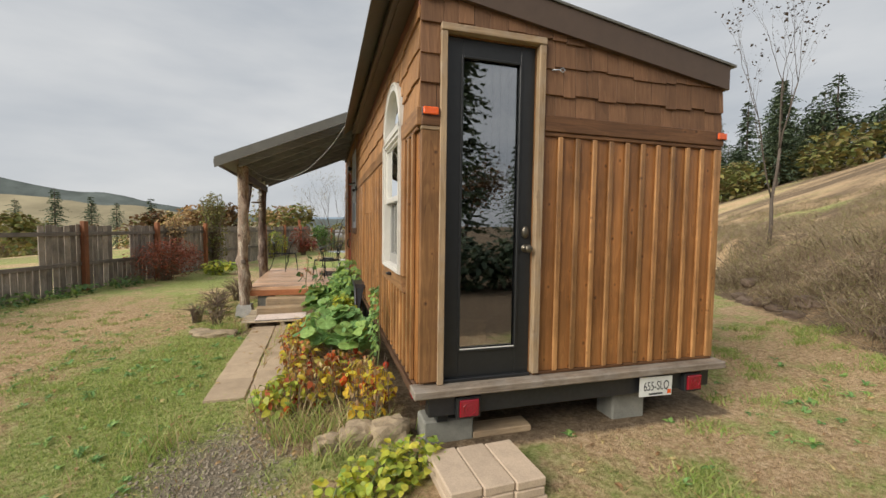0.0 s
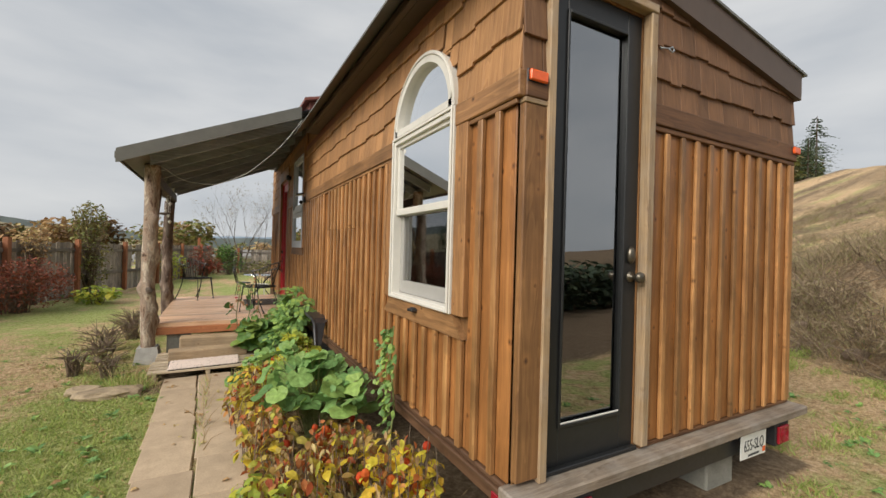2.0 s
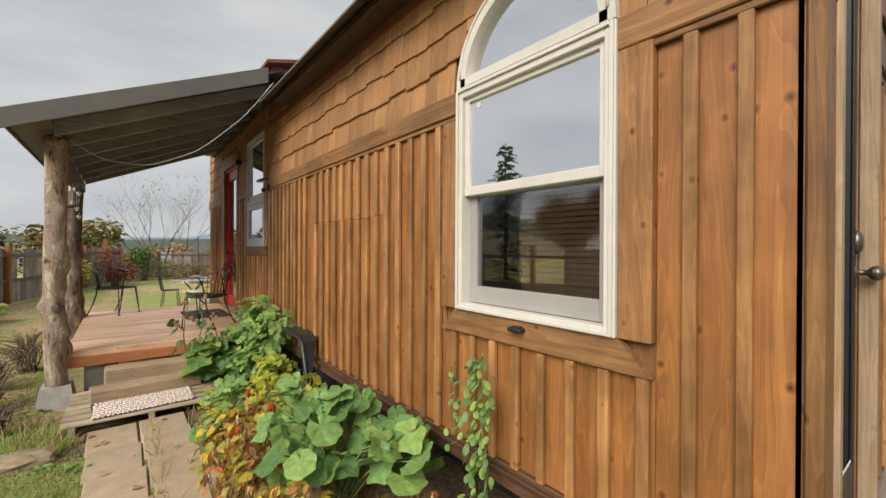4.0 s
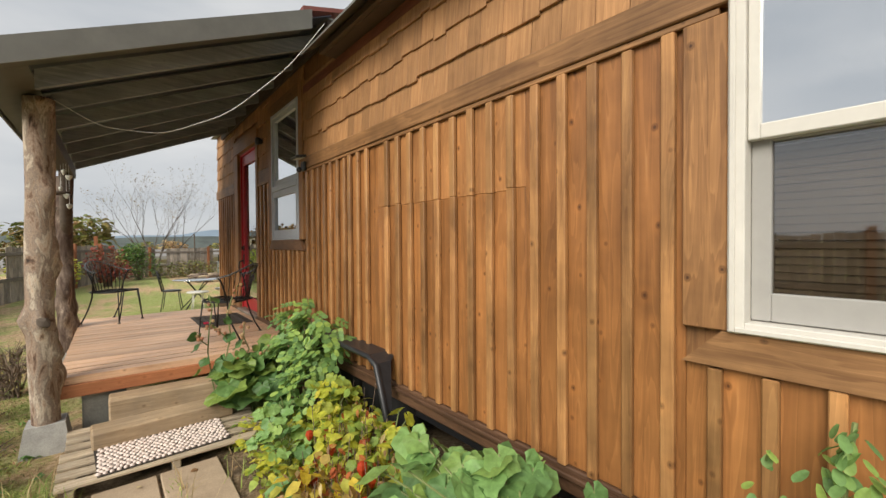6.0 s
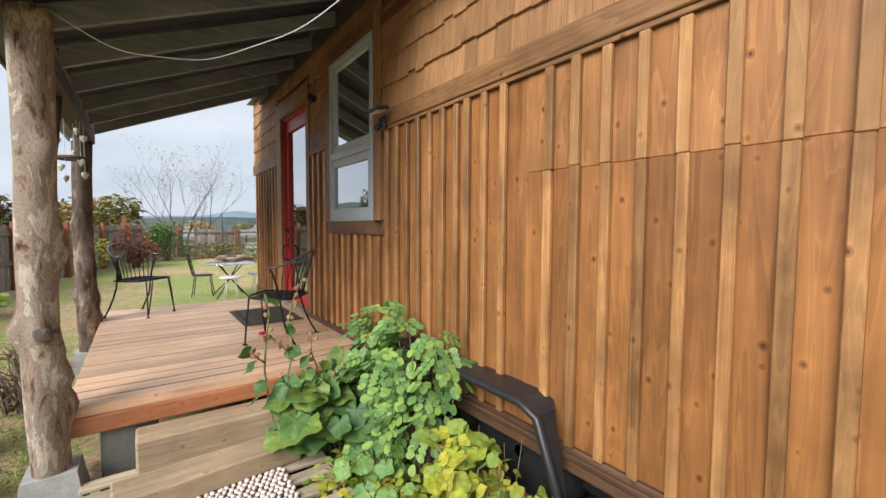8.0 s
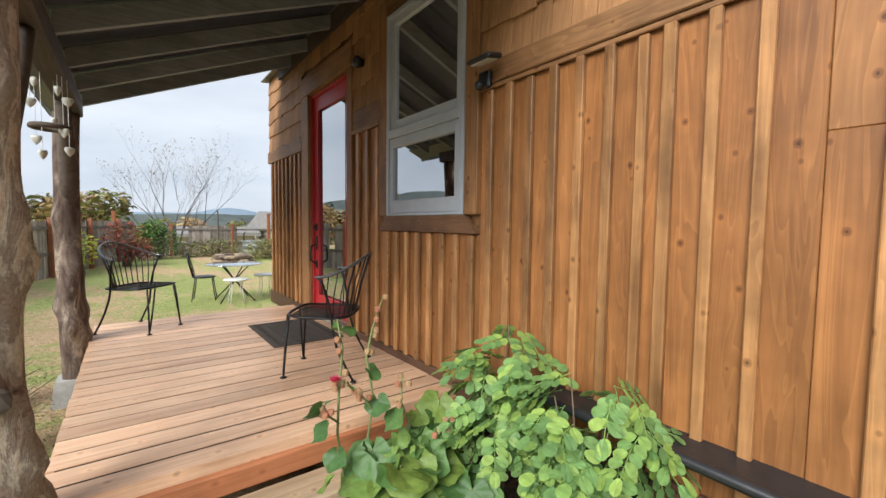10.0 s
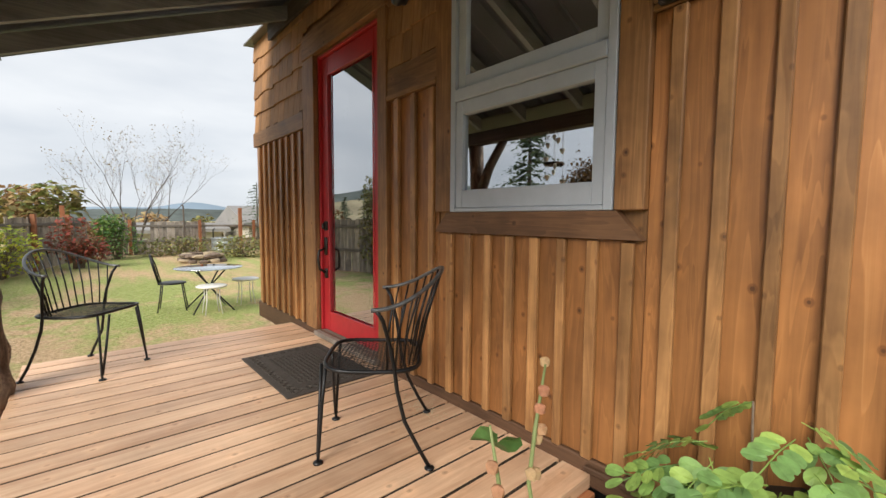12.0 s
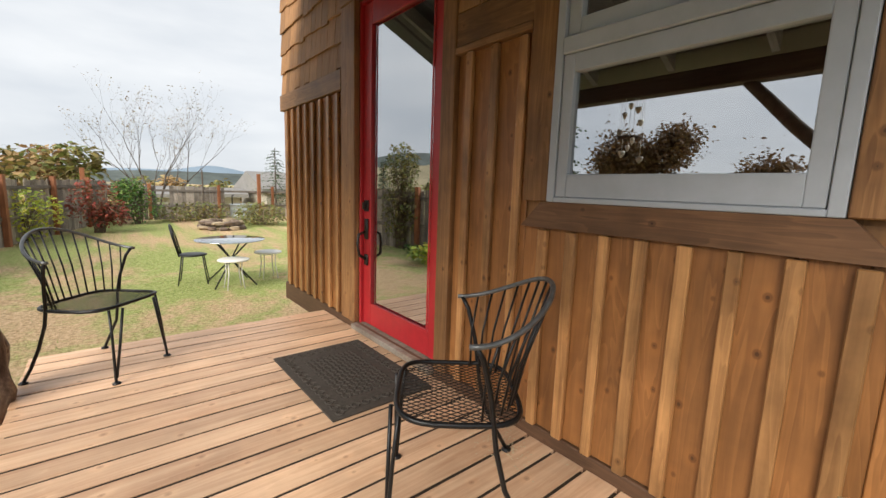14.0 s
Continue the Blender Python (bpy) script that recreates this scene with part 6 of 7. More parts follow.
for s in stalks:
    for k in range(7):
        i = r2.randrange(len(s) // 2, len(s) - 1)
        t = r2.random()
        p = [s[i][j] + (s[i + 1][j] - s[i][j]) * t for j in range(3)]
        bd.stone((0.032, 0.032, 0.042), k, (p[0] + r2.uniform(-0.03, 0.03), p[1] + r2.uniform(-0.02, 0.02), p[2]), 0.2, 1)
tagged(part("bud_cluster", bd, BUD, hs_, "pale dry buds"), kind="stuff")
for x, y, z, r, h in ((0.30, 8.2, 0.62, 0.07, 140), (0.31, 8.2, 0.53, 0.06, 200), (0.36, 8.2, 0.40, 0.06, 230), (0.55, 8.2, 0.58, 0.06, 250), (0.62, 8.15, 0.52, 0.07, 200), (0.44, 8.3, 0.90, 0.06, 60), (0.52, 8.2, 0.72, 0.045, -40), (0.31, 8.15, 0.33, 0.05, 170), (0.48, 8.15, 0.40, 0.055, 10), (0.60, 8.1, 0.45, 0.05, -70), (0.42, 8.2, 0.67, 0.03, 0)):
    part("leaf", leaf_mesh(("hl", round(r, 3)), leaf_round(r, 5, 17, 0.15, 0.25), DEEPG), DEEPG, hs_, m=pose(x, y, z, 20, 48, h))


# shrub with rounded leaflets in front of the fender
def compound(n, ln, lw):
    b = Build()
    b.tube([(0, 0, 0), (ln * 0.5, 0, ln * 0.06), (ln, 0, -ln * 0.03)], 0.0018, 4)
    for k in range(n):
        x = ln * (0.22 + 0.7 * k / n)
        for s in (1, -1):
            v, f = leaf_oval(lw * 1.35, lw * 1.0, 0.06)
            b.add(v, f, pose(x, 0.004 * s, ln * 0.05, 12 * s, 4, 62 * s))
    v, f = leaf_oval(lw * 1.5, lw * 1.1, 0.06)
    b.add(v, f, pose(ln, 0, -ln * 0.03, 0, 5, 0))
    return b


COMP = [compound(3, 0.16, 0.042).mesh("leaf", ROSEG), compound(4, 0.18, 0.038).mesh("leaf", ROSEG), compound(2, 0.12, 0.044).mesh("leaf", ROSEG)]


def leaflet_shrub(seed, base, blobs, n, label):
    rr = random.Random(seed)
    p = thing("shrub", label, "shrub", "leafy shrubs by the fender")
    st = Build()
    for k in range(n):
        bx, by, bz, ax, ay, az = blobs[k % len(blobs)]
        while True:
            q = Vector((rr.uniform(-1, 1), rr.uniform(-1, 1), rr.uniform(-1, 1)))
            if 0.35 < q.length < 1:
                break
        x, y, z = bx + q.x * ax, by + q.y * ay, bz + q.z * az
        part("leaf", COMP[rr.randrange(3)], ROSEG, p, m=pose(x, y, z, rr.uniform(-30, 30), rr.uniform(2, 58), math.degrees(math.atan2(q.y, q.x - 0.6)) + rr.uniform(-60, 60)))
        if k % 9 == 0:
            st.tube([(base[0], base[1], land(*base)), ((x + base[0]) / 2, (y + base[1]) / 2, z * 0.5), (x, y, z)], 0.003, 5)
    tagged(part("stem_tangle", st, TWIG, p), kind="stuff")


leaflet_shrub(41, (1.06, 7.95), ((1.08, 7.98, 0.68, 0.13, 0.2, 0.24), (1.06, 7.95, 0.42, 0.15, 0.2, 0.22)), 84, "leafy shrub with rounded blue-green leaflets beside the deck")
leaflet_shrub(42, (1.02, 7.45), ((1.05, 7.46, 0.62, 0.15, 0.24, 0.24), (1.0, 7.42, 0.38, 0.18, 0.22, 0.2)), 96, "leafy shrub with rounded blue-green leaflets by the fender")

# climbing stem on the wall
vine = thing("climbing_vine", "upright leafy vine against the cedar wall", "vine")
part("stem", Build().tube([(1.14, 4.42, -0.03), (1.18, 4.40, 0.4), (1.16, 4.44, 0.7), (1.17, 4.42, 0.92)], 0.006, 6), STEMG, vine)
for k in range(150):
    z = 0.25 + 0.66 * rng.random()
    side = rng.uniform(-1, 1) * (0.075 if z < 0.85 else 0.03)
    y0 = 4.42 + side + (0.16 if k % 9 == 0 else 0)
    part("leaf", leaf_mesh(("vine", k % 3), leaf_oval(0.036 + 0.007 * (k % 3), 0.028, 0.08), ROSEG), ROSEG, vine, m=pose(1.17 - rng.random() * 0.07, y0, z if k % 9 else z * 0.6 + 0.3, rng.uniform(-30, 30), rng.uniform(20, 70), rng.uniform(100, 260)))


# lantern plants: brown, yellow and orange
def lantern_plant(seed, x, y, sx, sy, h, dry, yel, label):
    rr = random.Random(seed)
    p = thing("lantern_plant", label, "plant", "lantern plants in the bed")
    g = land(x, y)
    st, ln = Build(), Build()
    for k in range(24):
        px, py = x + rr.uniform(-0.8, 0.8) * sx, y + rr.uniform(-0.8, 0.8) * sy
        hh = h * rr.uniform(0.6, 1.0)
        lx, ly = rr.uniform(-0.07, 0.07), rr.uniform(-0.07, 0.07)
        st.tube([(px, py, g - 0.01), (px + lx * 0.5, py + ly * 0.5, g + hh * 0.5), (px + lx, py + ly, g + hh)], [0.004, 0.0035, 0.002], 5)
        for j in range(rr.choice((0, 0, 0, 0, 0, 0, 1, 2))):
            t = rr.uniform(0.35, 0.95)
            o = (px + lx * t + rr.uniform(-0.04, 0.04), py + ly * t + rr.uniform(-0.04, 0.04), g + hh * t - 0.02)
            r = rr.uniform(0.019, 0.031)
            prof = [(0.001, -1.7 * r), (0.55 * r, -1.1 * r), (r, -0.1 * r), (0.85 * r, 0.6 * r), (0.3 * r, 0.95 * r)]
            ln.lathe(prof, 6, o)
    tagged(part("stem_tangle", st, TWIG, p), kind="stuff")
    tagged(part("lantern_cluster", ln, LANTERN, p, "papery orange-red seed lanterns"), kind="stuff")
    blob = ((x, y, g + h * 0.5, sx, sy, h * 0.5),)
    if dry:
        tagged(part("dry_leaves", scatter_leaves(Build(), blob, int(dry * 1.15), 0.056, 0.021, rr, 65, 60), DRYL, p, "withered brown leaves"), kind="stuff")
        tagged(part("rust_leaves", scatter_leaves(Build(), blob, int(dry * 0.55), 0.062, 0.034, rr, 50, 55), RUST, p, "rust-red withered leaves"), kind="stuff")
    if yel:
        tagged(part("leaves", scatter_leaves(Build(), blob, int(yel * 1.9), 0.078, 0.056, rr, 35, 45), YELLOW if dry > yel * 1.5 else (BRIGHTY if x > 1.0 and y < 4.0 else LIME), p, "yellowing leaves"), kind="stuff")


for k, (x, y, sx, sy, h, dry, yel) in enumerate(((0.60, 4.35, 0.28, 0.33, 0.32, 180, 50), (0.88, 4.5, 0.26, 0.3, 0.36, 160, 60), (1.04, 3.92, 0.2, 0.34, 0.46, 90, 70), (0.45, 4.9, 0.18, 0.3, 0.38, 160, 80), (0.42, 5.65, 0.20, 0.32, 0.42, 220, 90), (0.50, 6.15, 0.26, 0.28, 0.40, 210, 100), (0.85, 6.1, 0.25, 0.35, 0.42, 170, 170), (0.90, 6.6, 0.24, 0.28, 0.45, 90, 190), (1.05, 7.0, 0.17, 0.22, 0.5, 40, 130), (0.36, 4.12, 0.2, 0.26, 0.28, 80, 90))):
    lantern_plant(60 + k, x, y, sx, sy, h, dry, yel, "lantern plant with orange husks and withered leaves" if dry > yel else "lantern plant with yellow-green leaves and orange husks")

for k, (x, y, z, rx, ry, rz, nn) in enumerate(((0.95, 6.95, 0.28, 0.16, 0.28, 0.16, 46), (0.62, 7.05, 0.10, 0.22, 0.3, 0.10, 34), (1.05, 6.35, 0.26, 0.12, 0.3, 0.16, 30), (0.80, 7.55, 0.10, 0.2, 0.2, 0.10, 26))):
    big_leaf_plant("broadleaf_weed", "weed with soft yellow-green rounded leaves in the bed", "plant", (x, y), ((x, y, z, rx, ry, rz),), nn, 0.035, 0.06, LIME if k % 2 == 0 else GREEN, 140 + k, "broad-leaved weeds")

# lime-green leafy clumps, bed edge and fence foot
for k, (x, y, sx, sy, h, n) in enumerate(((1.22, 3.10, 0.22, 0.2, 0.17, 170), (0.98, 2.98, 0.22, 0.2, 0.15, 150), (0.74, 2.85, 0.2, 0.2, 0.12, 100), (0.85, 7.2, 0.3, 0.35, 0.20, 300), (0.62, 7.55, 0.2, 0.35, 0.14, 260), (0.62, 6.85, 0.24, 0.3, 0.18, 260), (0.95, 6.75, 0.2, 0.3, 0.34, 220), (0.9, 7.75, 0.25, 0.2, 0.16, 180), (1.15, 5.9, 0.1, 0.4, 0.3, 80))):
    bush("groundcover_plant", "low clump of bright yellow-green leaves", "plant", (x, y), ((x, y, land(x, y) + h * 0.5, sx, sy, h * 0.6),), n, 0.062, 0.05, LIME, 80 + k, "yellow-green clumps", 8, STEMG)
bush("hosta", "clump of yellowing broad leaves at the lawn edge", "plant", (-2.5, 15.2), ((-2.5, 15.2, 0.08, 0.5, 0.4, 0.22),), 150, 0.17, 0.12, LIME, 95)
for k, (x, y) in enumerate(((-5.0, 10.3), (-4.6, 11.6), (-5.3, 9.0), (-4.15, 12.9), (-3.1, 16.4))):
    bush("weed_clump", "low green weeds along the fence foot", "plant", (x, y), ((x, y, land(x, y) + 0.1, 0.4, 0.75, 0.15),), 150, 0.10, 0.07, DEEPG, 100 + k, "weeds along the fence", 6, STEMG)
for k, (x, y, s) in enumerate(((-1.15, 8.7, 0.34), (-1.25, 9.4, 0.4), (-0.95, 7.9, 0.26), (-1.3, 8.2, 0.3), (-1.05, 10.2, 0.4), (-1.2, 11.2, 0.35))):
    bush("herb_clump", "tangle of dull green and brown herbs beside the porch post", "plant", (x, y), ((x, y, land(x, y) + s * 0.5, s, s * 1.1, s * 0.7),), 330, 0.034, 0.013, BUSHG, 110 + k, "herbs by the porch", 46, TWIG)
bush("barberry", "round maroon barberry bush in front of the fence", "bush", (-3.6, 13.9), ((-3.6, 13.9, 0.38, 1.05, 0.8, 0.52), (-3.4, 13.8, 0.6, 0.75, 0.6, 0.46)), 3600, 0.06, 0.04, MAROON, 120, "", 60)
bush("red_shrub", "red-leaved autumn shrub at the back fence", "bush", (-0.4, 24.2), ((-0.48, 24.2, 0.68, 0.66, 0.6, 0.72), (-0.12, 24.2, 0.36, 0.45, 0.45, 0.4)), 900, 0.12, 0.085, REDLEAF, 121, "", 40)
bush("green_shrub", "dark green shrub at the back fence", "bush", (0.65, 26.9), ((0.65, 26.9, 0.5, 0.8, 0.7, 0.7), (0.45, 26.9, 1.0, 0.5, 0.5, 0.45)), 1300, 0.12, 0.08, DEEPG, 122, "", 40)
bush("yellow_shrub", "yellow-green shrub on the lawn edge", "bush", (-1.9, 22.5), ((-1.9, 22.6, 0.5, 0.9, 1.0, 0.65),), 1100, 0.12, 0.07, LIME, 123, "", 30)
bush("green_shrub", "green leafy mound by the stone ring", "bush", (4.4, 25.2), ((4.4, 25.2, 0.2, 1.0, 1.1, 0.5),), 900, 0.13, 0.09, BUSHG, 124, "", 30)
bush("green_shrub", "green leafy mound along the back fence", "bush", (2.7, 27.6), ((2.7, 27.6, 0.1, 1.5, 0.8, 0.5),), 900, 0.14, 0.09, BUSHG, 125, "", 30)
bush("fence_climber", "yellow-green climber growing over the fence", "bush", (-3.15, 17.45), ((-3.15, 17.45, 1.0, 0.5, 0.65, 1.1), (-3.2, 17.5, 1.95, 0.45, 0.5, 0.65)), 1700, 0.11, 0.06, BUSHG, 126, "", 60)
bush("fence_climber", "dry brown climber hanging on the fence", "bush", (-3.74, 15.35), ((-3.74, 15.35, 1.3, 0.25, 0.5, 0.5),), 380, 0.10, 0.05, DRYL, 127, "", 30)


# ---- trees ----
def limbs(b, p, d, ln, r, depth, rr, tips, spread=0.55, kids=3, up=0.12, shrink=0.7):
    pts, rad, q = [p.copy()], [r], p.copy()
    dd = d.copy()
    for k in range(4):
        dd = (dd + Vector((rr.uniform(-1, 1), rr.uniform(-1, 1), rr.uniform(-0.4, 1.0))) * 0.12).normalized()
        q = q + dd * ln / 4
        pts.append(q.copy())
        rad.append(r * (1 - 0.1 * (k + 1)))
    b.tube(pts, rad, 5 if depth < 2 else 7)
    if depth == 0:
        tips.append((q, dd))
        return
    for k in range(kids):
        nd = (dd + Vector((rr.uniform(-1, 1), rr.uniform(-1, 1), rr.uniform(-0.5, 1))) * spread + Vector((0, 0, up))).normalized()
        start = pts[-1] if k < 2 else pts[2]
        limbs(b, start, nd, ln * shrink * rr.uniform(0.8, 1.15), rad[-1] * 0.68, depth - 1, rr, tips, spread, kids, up, shrink)


def broad_tree(name, label, x, y, h, depth, seed, material, leaves, lsize, trunk_r, spread=0.6, kids=3, low=0.25, zg=None, stem=1):
    rr = random.Random(seed)
    t = thing(name, label, "tree")
    b, tips = Build(), []
    g = land(x, y) if zg is None else zg
    for s in range(stem):
        d0 = Vector(((s - (stem - 1) / 2) * 0.42 + rr.uniform(-0.1, 0.1) if stem > 1 else 0, rr.uniform(-0.35, 0.35) * (stem > 1), 1)).normalized()
        limbs(b, Vector((x, y, g - 0.05)), d0, h * low, trunk_r, depth, rr, tips, spread, kids)
    part("trunk", b, BARK, t, smooth=True)
    if leaves:
        lf = Build()
        for p, d in tips:
            for _ in range(leaves):
                s = lsize * rr.uniform(0.6, 1.2)
                v, f = leaf_blade(s, s * 0.7, 0.1)
                q = p + Vector((rr.gauss(0, 1), rr.gauss(0, 1), rr.gauss(0, 0.8))) * lsize * (2.2 if leaves > 3 else 0.7)
                lf.add(v, f, pose(q.x, q.y, q.z, rr.uniform(-60, 60), rr.uniform(-40, 60), rr.uniform(0, 360)))
        tagged(part("crown", lf, material, t), kind="stuff")
    return t


def conifer(x, y, h, w, seed, zg=None, label="dark green conifer with drooping layered boughs"):
    rr = random.Random(seed)
    t = thing("conifer", label, "tree", "conifers")
    g = land(x, y) if zg is None else zg
    part("trunk", Build().tube([(x, y, g - 0.2), (x, y, g + h * 0.6), (x, y, g + h)], [h * 0.018, h * 0.011, 0.02], 7), BARK, t)
    b = Build()
    lay = int(16 + h * 1.3)
    for k in range(lay):
        f = k / lay
        z, rad = g + h * (0.08 + 0.92 * f), w * (1 - f) ** 0.7 * rr.uniform(0.55, 1.15) + 0.1
        for j in range(9 if f < 0.8 else 5):
            a = rr.uniform(0, 2 * math.pi)
            ln = rad * rr.uniform(0.55, 1.1)
            for s in np.linspace(0.15, 1.0, 7):
                px, py, pz = x + math.cos(a) * ln * s, y + math.sin(a) * ln * s, z + 0.1 * ln * s - 0.35 * ln * s * s
                q = 0.036 * h * (1.1 - 0.5 * s)
                v, fc = leaf_blade(q * rr.uniform(0.8, 1.5), q * 0.62, -0.1)
                b.add(v, fc, pose(px, py, pz, rr.uniform(-50, 50), rr.uniform(-10, 45), math.degrees(a) + rr.uniform(-70, 70)))
    tagged(part("crown", b, NEEDLE, t), kind="stuff")


broad_tree("bare_tree", "bare spreading tree with a few last leaves behind the fence", 1.55, 29.8, 10.2, 5, 203, WEED, 1, 0.07, 0.05, 0.62, 3, 0.19, stem=4)
broad_tree("young_tree", "young slender tree with sparse dark leaves on the bank", 10.7, 7.86, 7.2, 4, 202, SPARSEL, 3, 0.08, 0.045, 0.38, 3, 0.33)
# wooded top of the slope
r3 = random.Random(77)
for k in range(34):
    dd, a = r3.uniform(44, 66), math.radians(r3.uniform(40, 68))
    q = 1.0 if a < radians(58) else 0.55
    conifer(math.sin(a) * dd + 2, math.cos(a) * dd, r3.uniform(5, 11) * q, r3.uniform(3.0, 4.6) * q, 300 + k)
for k in range(12):
    dd, a = r3.uniform(42, 50), math.radians(r3.uniform(40, 66))
    x, y = math.sin(a) * dd + 2, math.cos(a) * dd
    bush("scrub_oak", "green scrub at the top of the slope", "bush", (x, y), ((x, y, land(x, y) + 1.4, 2.4, 2.2, 1.8),), 420, 0.55, 0.38, BUSHG, 340 + k, "scrub on the slope", 12)
for k in range(30):
    dd, a = r3.uniform(46, 64), math.radians(r3.uniform(42, 68))
    x, y = math.sin(a) * dd + 2, math.cos(a) * dd
    hh = r3.uniform(3.0, 5.5)
    bush("fir", "dark rounded fir in the wood above the slope", "tree", (x, y), ((x, y, land(x, y) + hh * 0.5, hh * 0.42, hh * 0.42, hh * 0.5), (x + 0.4, y, land(x, y) + hh * 0.95, hh * 0.26, hh * 0.26, hh * 0.38)), 620, 0.5, 0.26, NEEDLE, 600 + k, "wood above the slope", 8)
conifer(14.5, 16.0, 5.5, 2.6, 371)
conifer(19.0, 44.0, 9.0, 3.0, 372, -2)
conifer(7.4, 33.0, 3.6, 1.8, 373)
# beyond the side fence
for k, (x, y, h) in enumerate(((-45, 80, 9), (-41, 82, 11), (-37, 84, 10), (-33, 83, 9), (-29, 86, 10), (-26, 85, 8), (-50, 78, 8), (-22, 90, 8), (-17, 95, 8))):
    conifer(x, y, h, h * 0.36, 380 + k, -4.2)
for k in range(46):
    x = -42 + 2.0 * k + r3.uniform(-1, 1)
    y = (44 if x < 0 else 60) + r3.uniform(-5, 14) + max(0, x) * 0.5
    z = land(x, y)
    m_ = (BUSHG, AUTUMN, BUSHG, DRYL)[k % 4]
    bush("hedge_tree", "rounded autumn bush in the valley beyond the fence", "bush", (x, y), ((x, y, z + 1.6, 2.2, 2.0, 1.9), (x + 0.8, y, z + 2.6, 1.3, 1.3, 1.2)), 520, 0.5, 0.34, m_, 400 + k, "valley bushes", 14)
# tall trees to the side of the lawn and behind the start
conifer(-22.0, 26.6, 12.0, 3.9, 451, -2.0)
broad_tree("oak", "broad brown-leaved oak at the side of the lawn", -24.5, 21.3, 17.0, 5, 452, AUTUMN, 64, 0.24, 0.3, 0.8, 3, 0.185, -3.0)
broad_tree("oak", "broad brown-leaved oak at the side of the lawn", -26.0, 14.5, 10.0, 5, 453, AUTUMN, 16, 0.26, 0.26, 0.8, 3, 0.18, -1.5)
conifer(7.4, -14.5, 13.0, 3.2, 454)
conifer(17.0, -17.0, 8.0, 2.8, 455)
conifer(19.5, -18.0, 6.5, 2.4, 457)
conifer(13.0, -19.0, 7.0, 2.6, 458)
broad_tree("oak", "brown-leaved oak behind the start of the path", 11.0, -24.0, 11.0, 5, 456, AUTUMN, 6, 0.3, 0.2, 0.7, 3, 0.19)


# ---- far land ----
def ridge(name, label, x0, x1, y, z0, heights, material, depth):
    n = 120
    b = Build()
    for k in range(n + 1):
        t = k / n
        x = x0 + (x1 - x0) * t
        s = t * (len(heights) - 1)
        i = min(int(s), len(heights) - 2)
        h = heights[i] + (heights[i + 1] - heights[i]) * smooth01(s - i)
        h += 0.06 * h * noise.noise(Vector((t * 22, y * 0.01, 0))) + 0.02 * h * noise.noise(Vector((t * 90, y * 0.01, 4)))
        b.v += [(x, y, z0), (x, y + depth * 0.5, z0 + h), (x, y + depth, z0)]
    for k in range(n):
        a = 3 * k
        b.f += [(a, a + 3, a + 4, a + 1), (a + 1, a + 4, a + 5, a + 2)]
    return one(name, b, material, label, "hills", kind="structure", smooth=True)


HILL1 = plain("tan_hill_field", (0.36, 0.31, 0.20), 0.95, 0, 0.1, 0.3, 0.03, 0.0, 0.0, 0.3)
HILL2 = plain("wooded_hill", (0.13, 0.15, 0.14), 0.95, 0, 0.1, 0.3, 0.05, 0.0, 0.0, 0.3)
# The blue of the far range is distance haze put into its colour.
HILL3 = plain("haze_tinted_far_hill", (0.24, 0.31, 0.38), 0.95, 0, 0.1, 0.08, 0.01, 0.0, 0.0, 0.1)
ridge("backdrop_near", "tan grassy hills across the valley", -420, 160, 260, -12, (26, 33, 38, 31, 24, 15, 10, 7, 6), HILL1, 160)
ridge("backdrop_mid", "dark wooded ridge across the valley", -900, 420, 560, -20, (84, 92, 100, 86, 62, 40, 30, 32, 30, 26), HILL2, 260)
ridge("backdrop_far", "far mountains on the horizon with haze put into their blue tone", -1500, 2100, 1500, -30, (70, 74, 78, 72, 66, 62, 60, 62, 64, 60, 62, 84, 64, 60, 66, 80, 90, 100, 90, 96, 90, 84, 80), HILL3, 500)


# ---- grass, weeds and litter ----
def blades(name, label, spots, material, hmin, hmax, width, seed, lean=0.5):
    rr = random.Random(seed)
    v, f = [], []
    for x, y, s in spots:
        h = rr.uniform(hmin, hmax) * s
        a, w = rr.uniform(0, 2 * math.pi), width * rr.uniform(0.6, 1.2)
        c, sn = math.cos(a), math.sin(a)
        lx, ly = rr.uniform(-lean, lean) * h, rr.uniform(-lean, lean) * h
        z = land(x, y) - 0.004
        k = len(v)
        v += [(x - c * w, y - sn * w, z), (x + c * w, y + sn * w, z), (x + lx * 0.4 + c * w * 0.7, y + ly * 0.4 + sn * w * 0.7, z + h * 0.6), (x + lx * 0.4 - c * w * 0.7, y + ly * 0.4 - sn * w * 0.7, z + h * 0.6), (x + lx, y + ly, z + h)]
        f += [(k, k + 1, k + 2, k + 3), (k + 3, k + 2, k + 4)]
    return one(name, mesh_of(name, v, f, material), material, label, "grass", kind="stuff")


def free(x, y):
    if -0.30 < x < 0.42 and 4.6 < y < 7.6:
        return False
    if -0.6 < x < 0.66 and 7.4 < y < 11.8:
        return False
    if 1.2 < x < 3.9 and 3.2 < y < 12.4:
        return False
    return not (1.25 < x < 2.2 and 2.7 < y < 3.25)


r4 = random.Random(99)
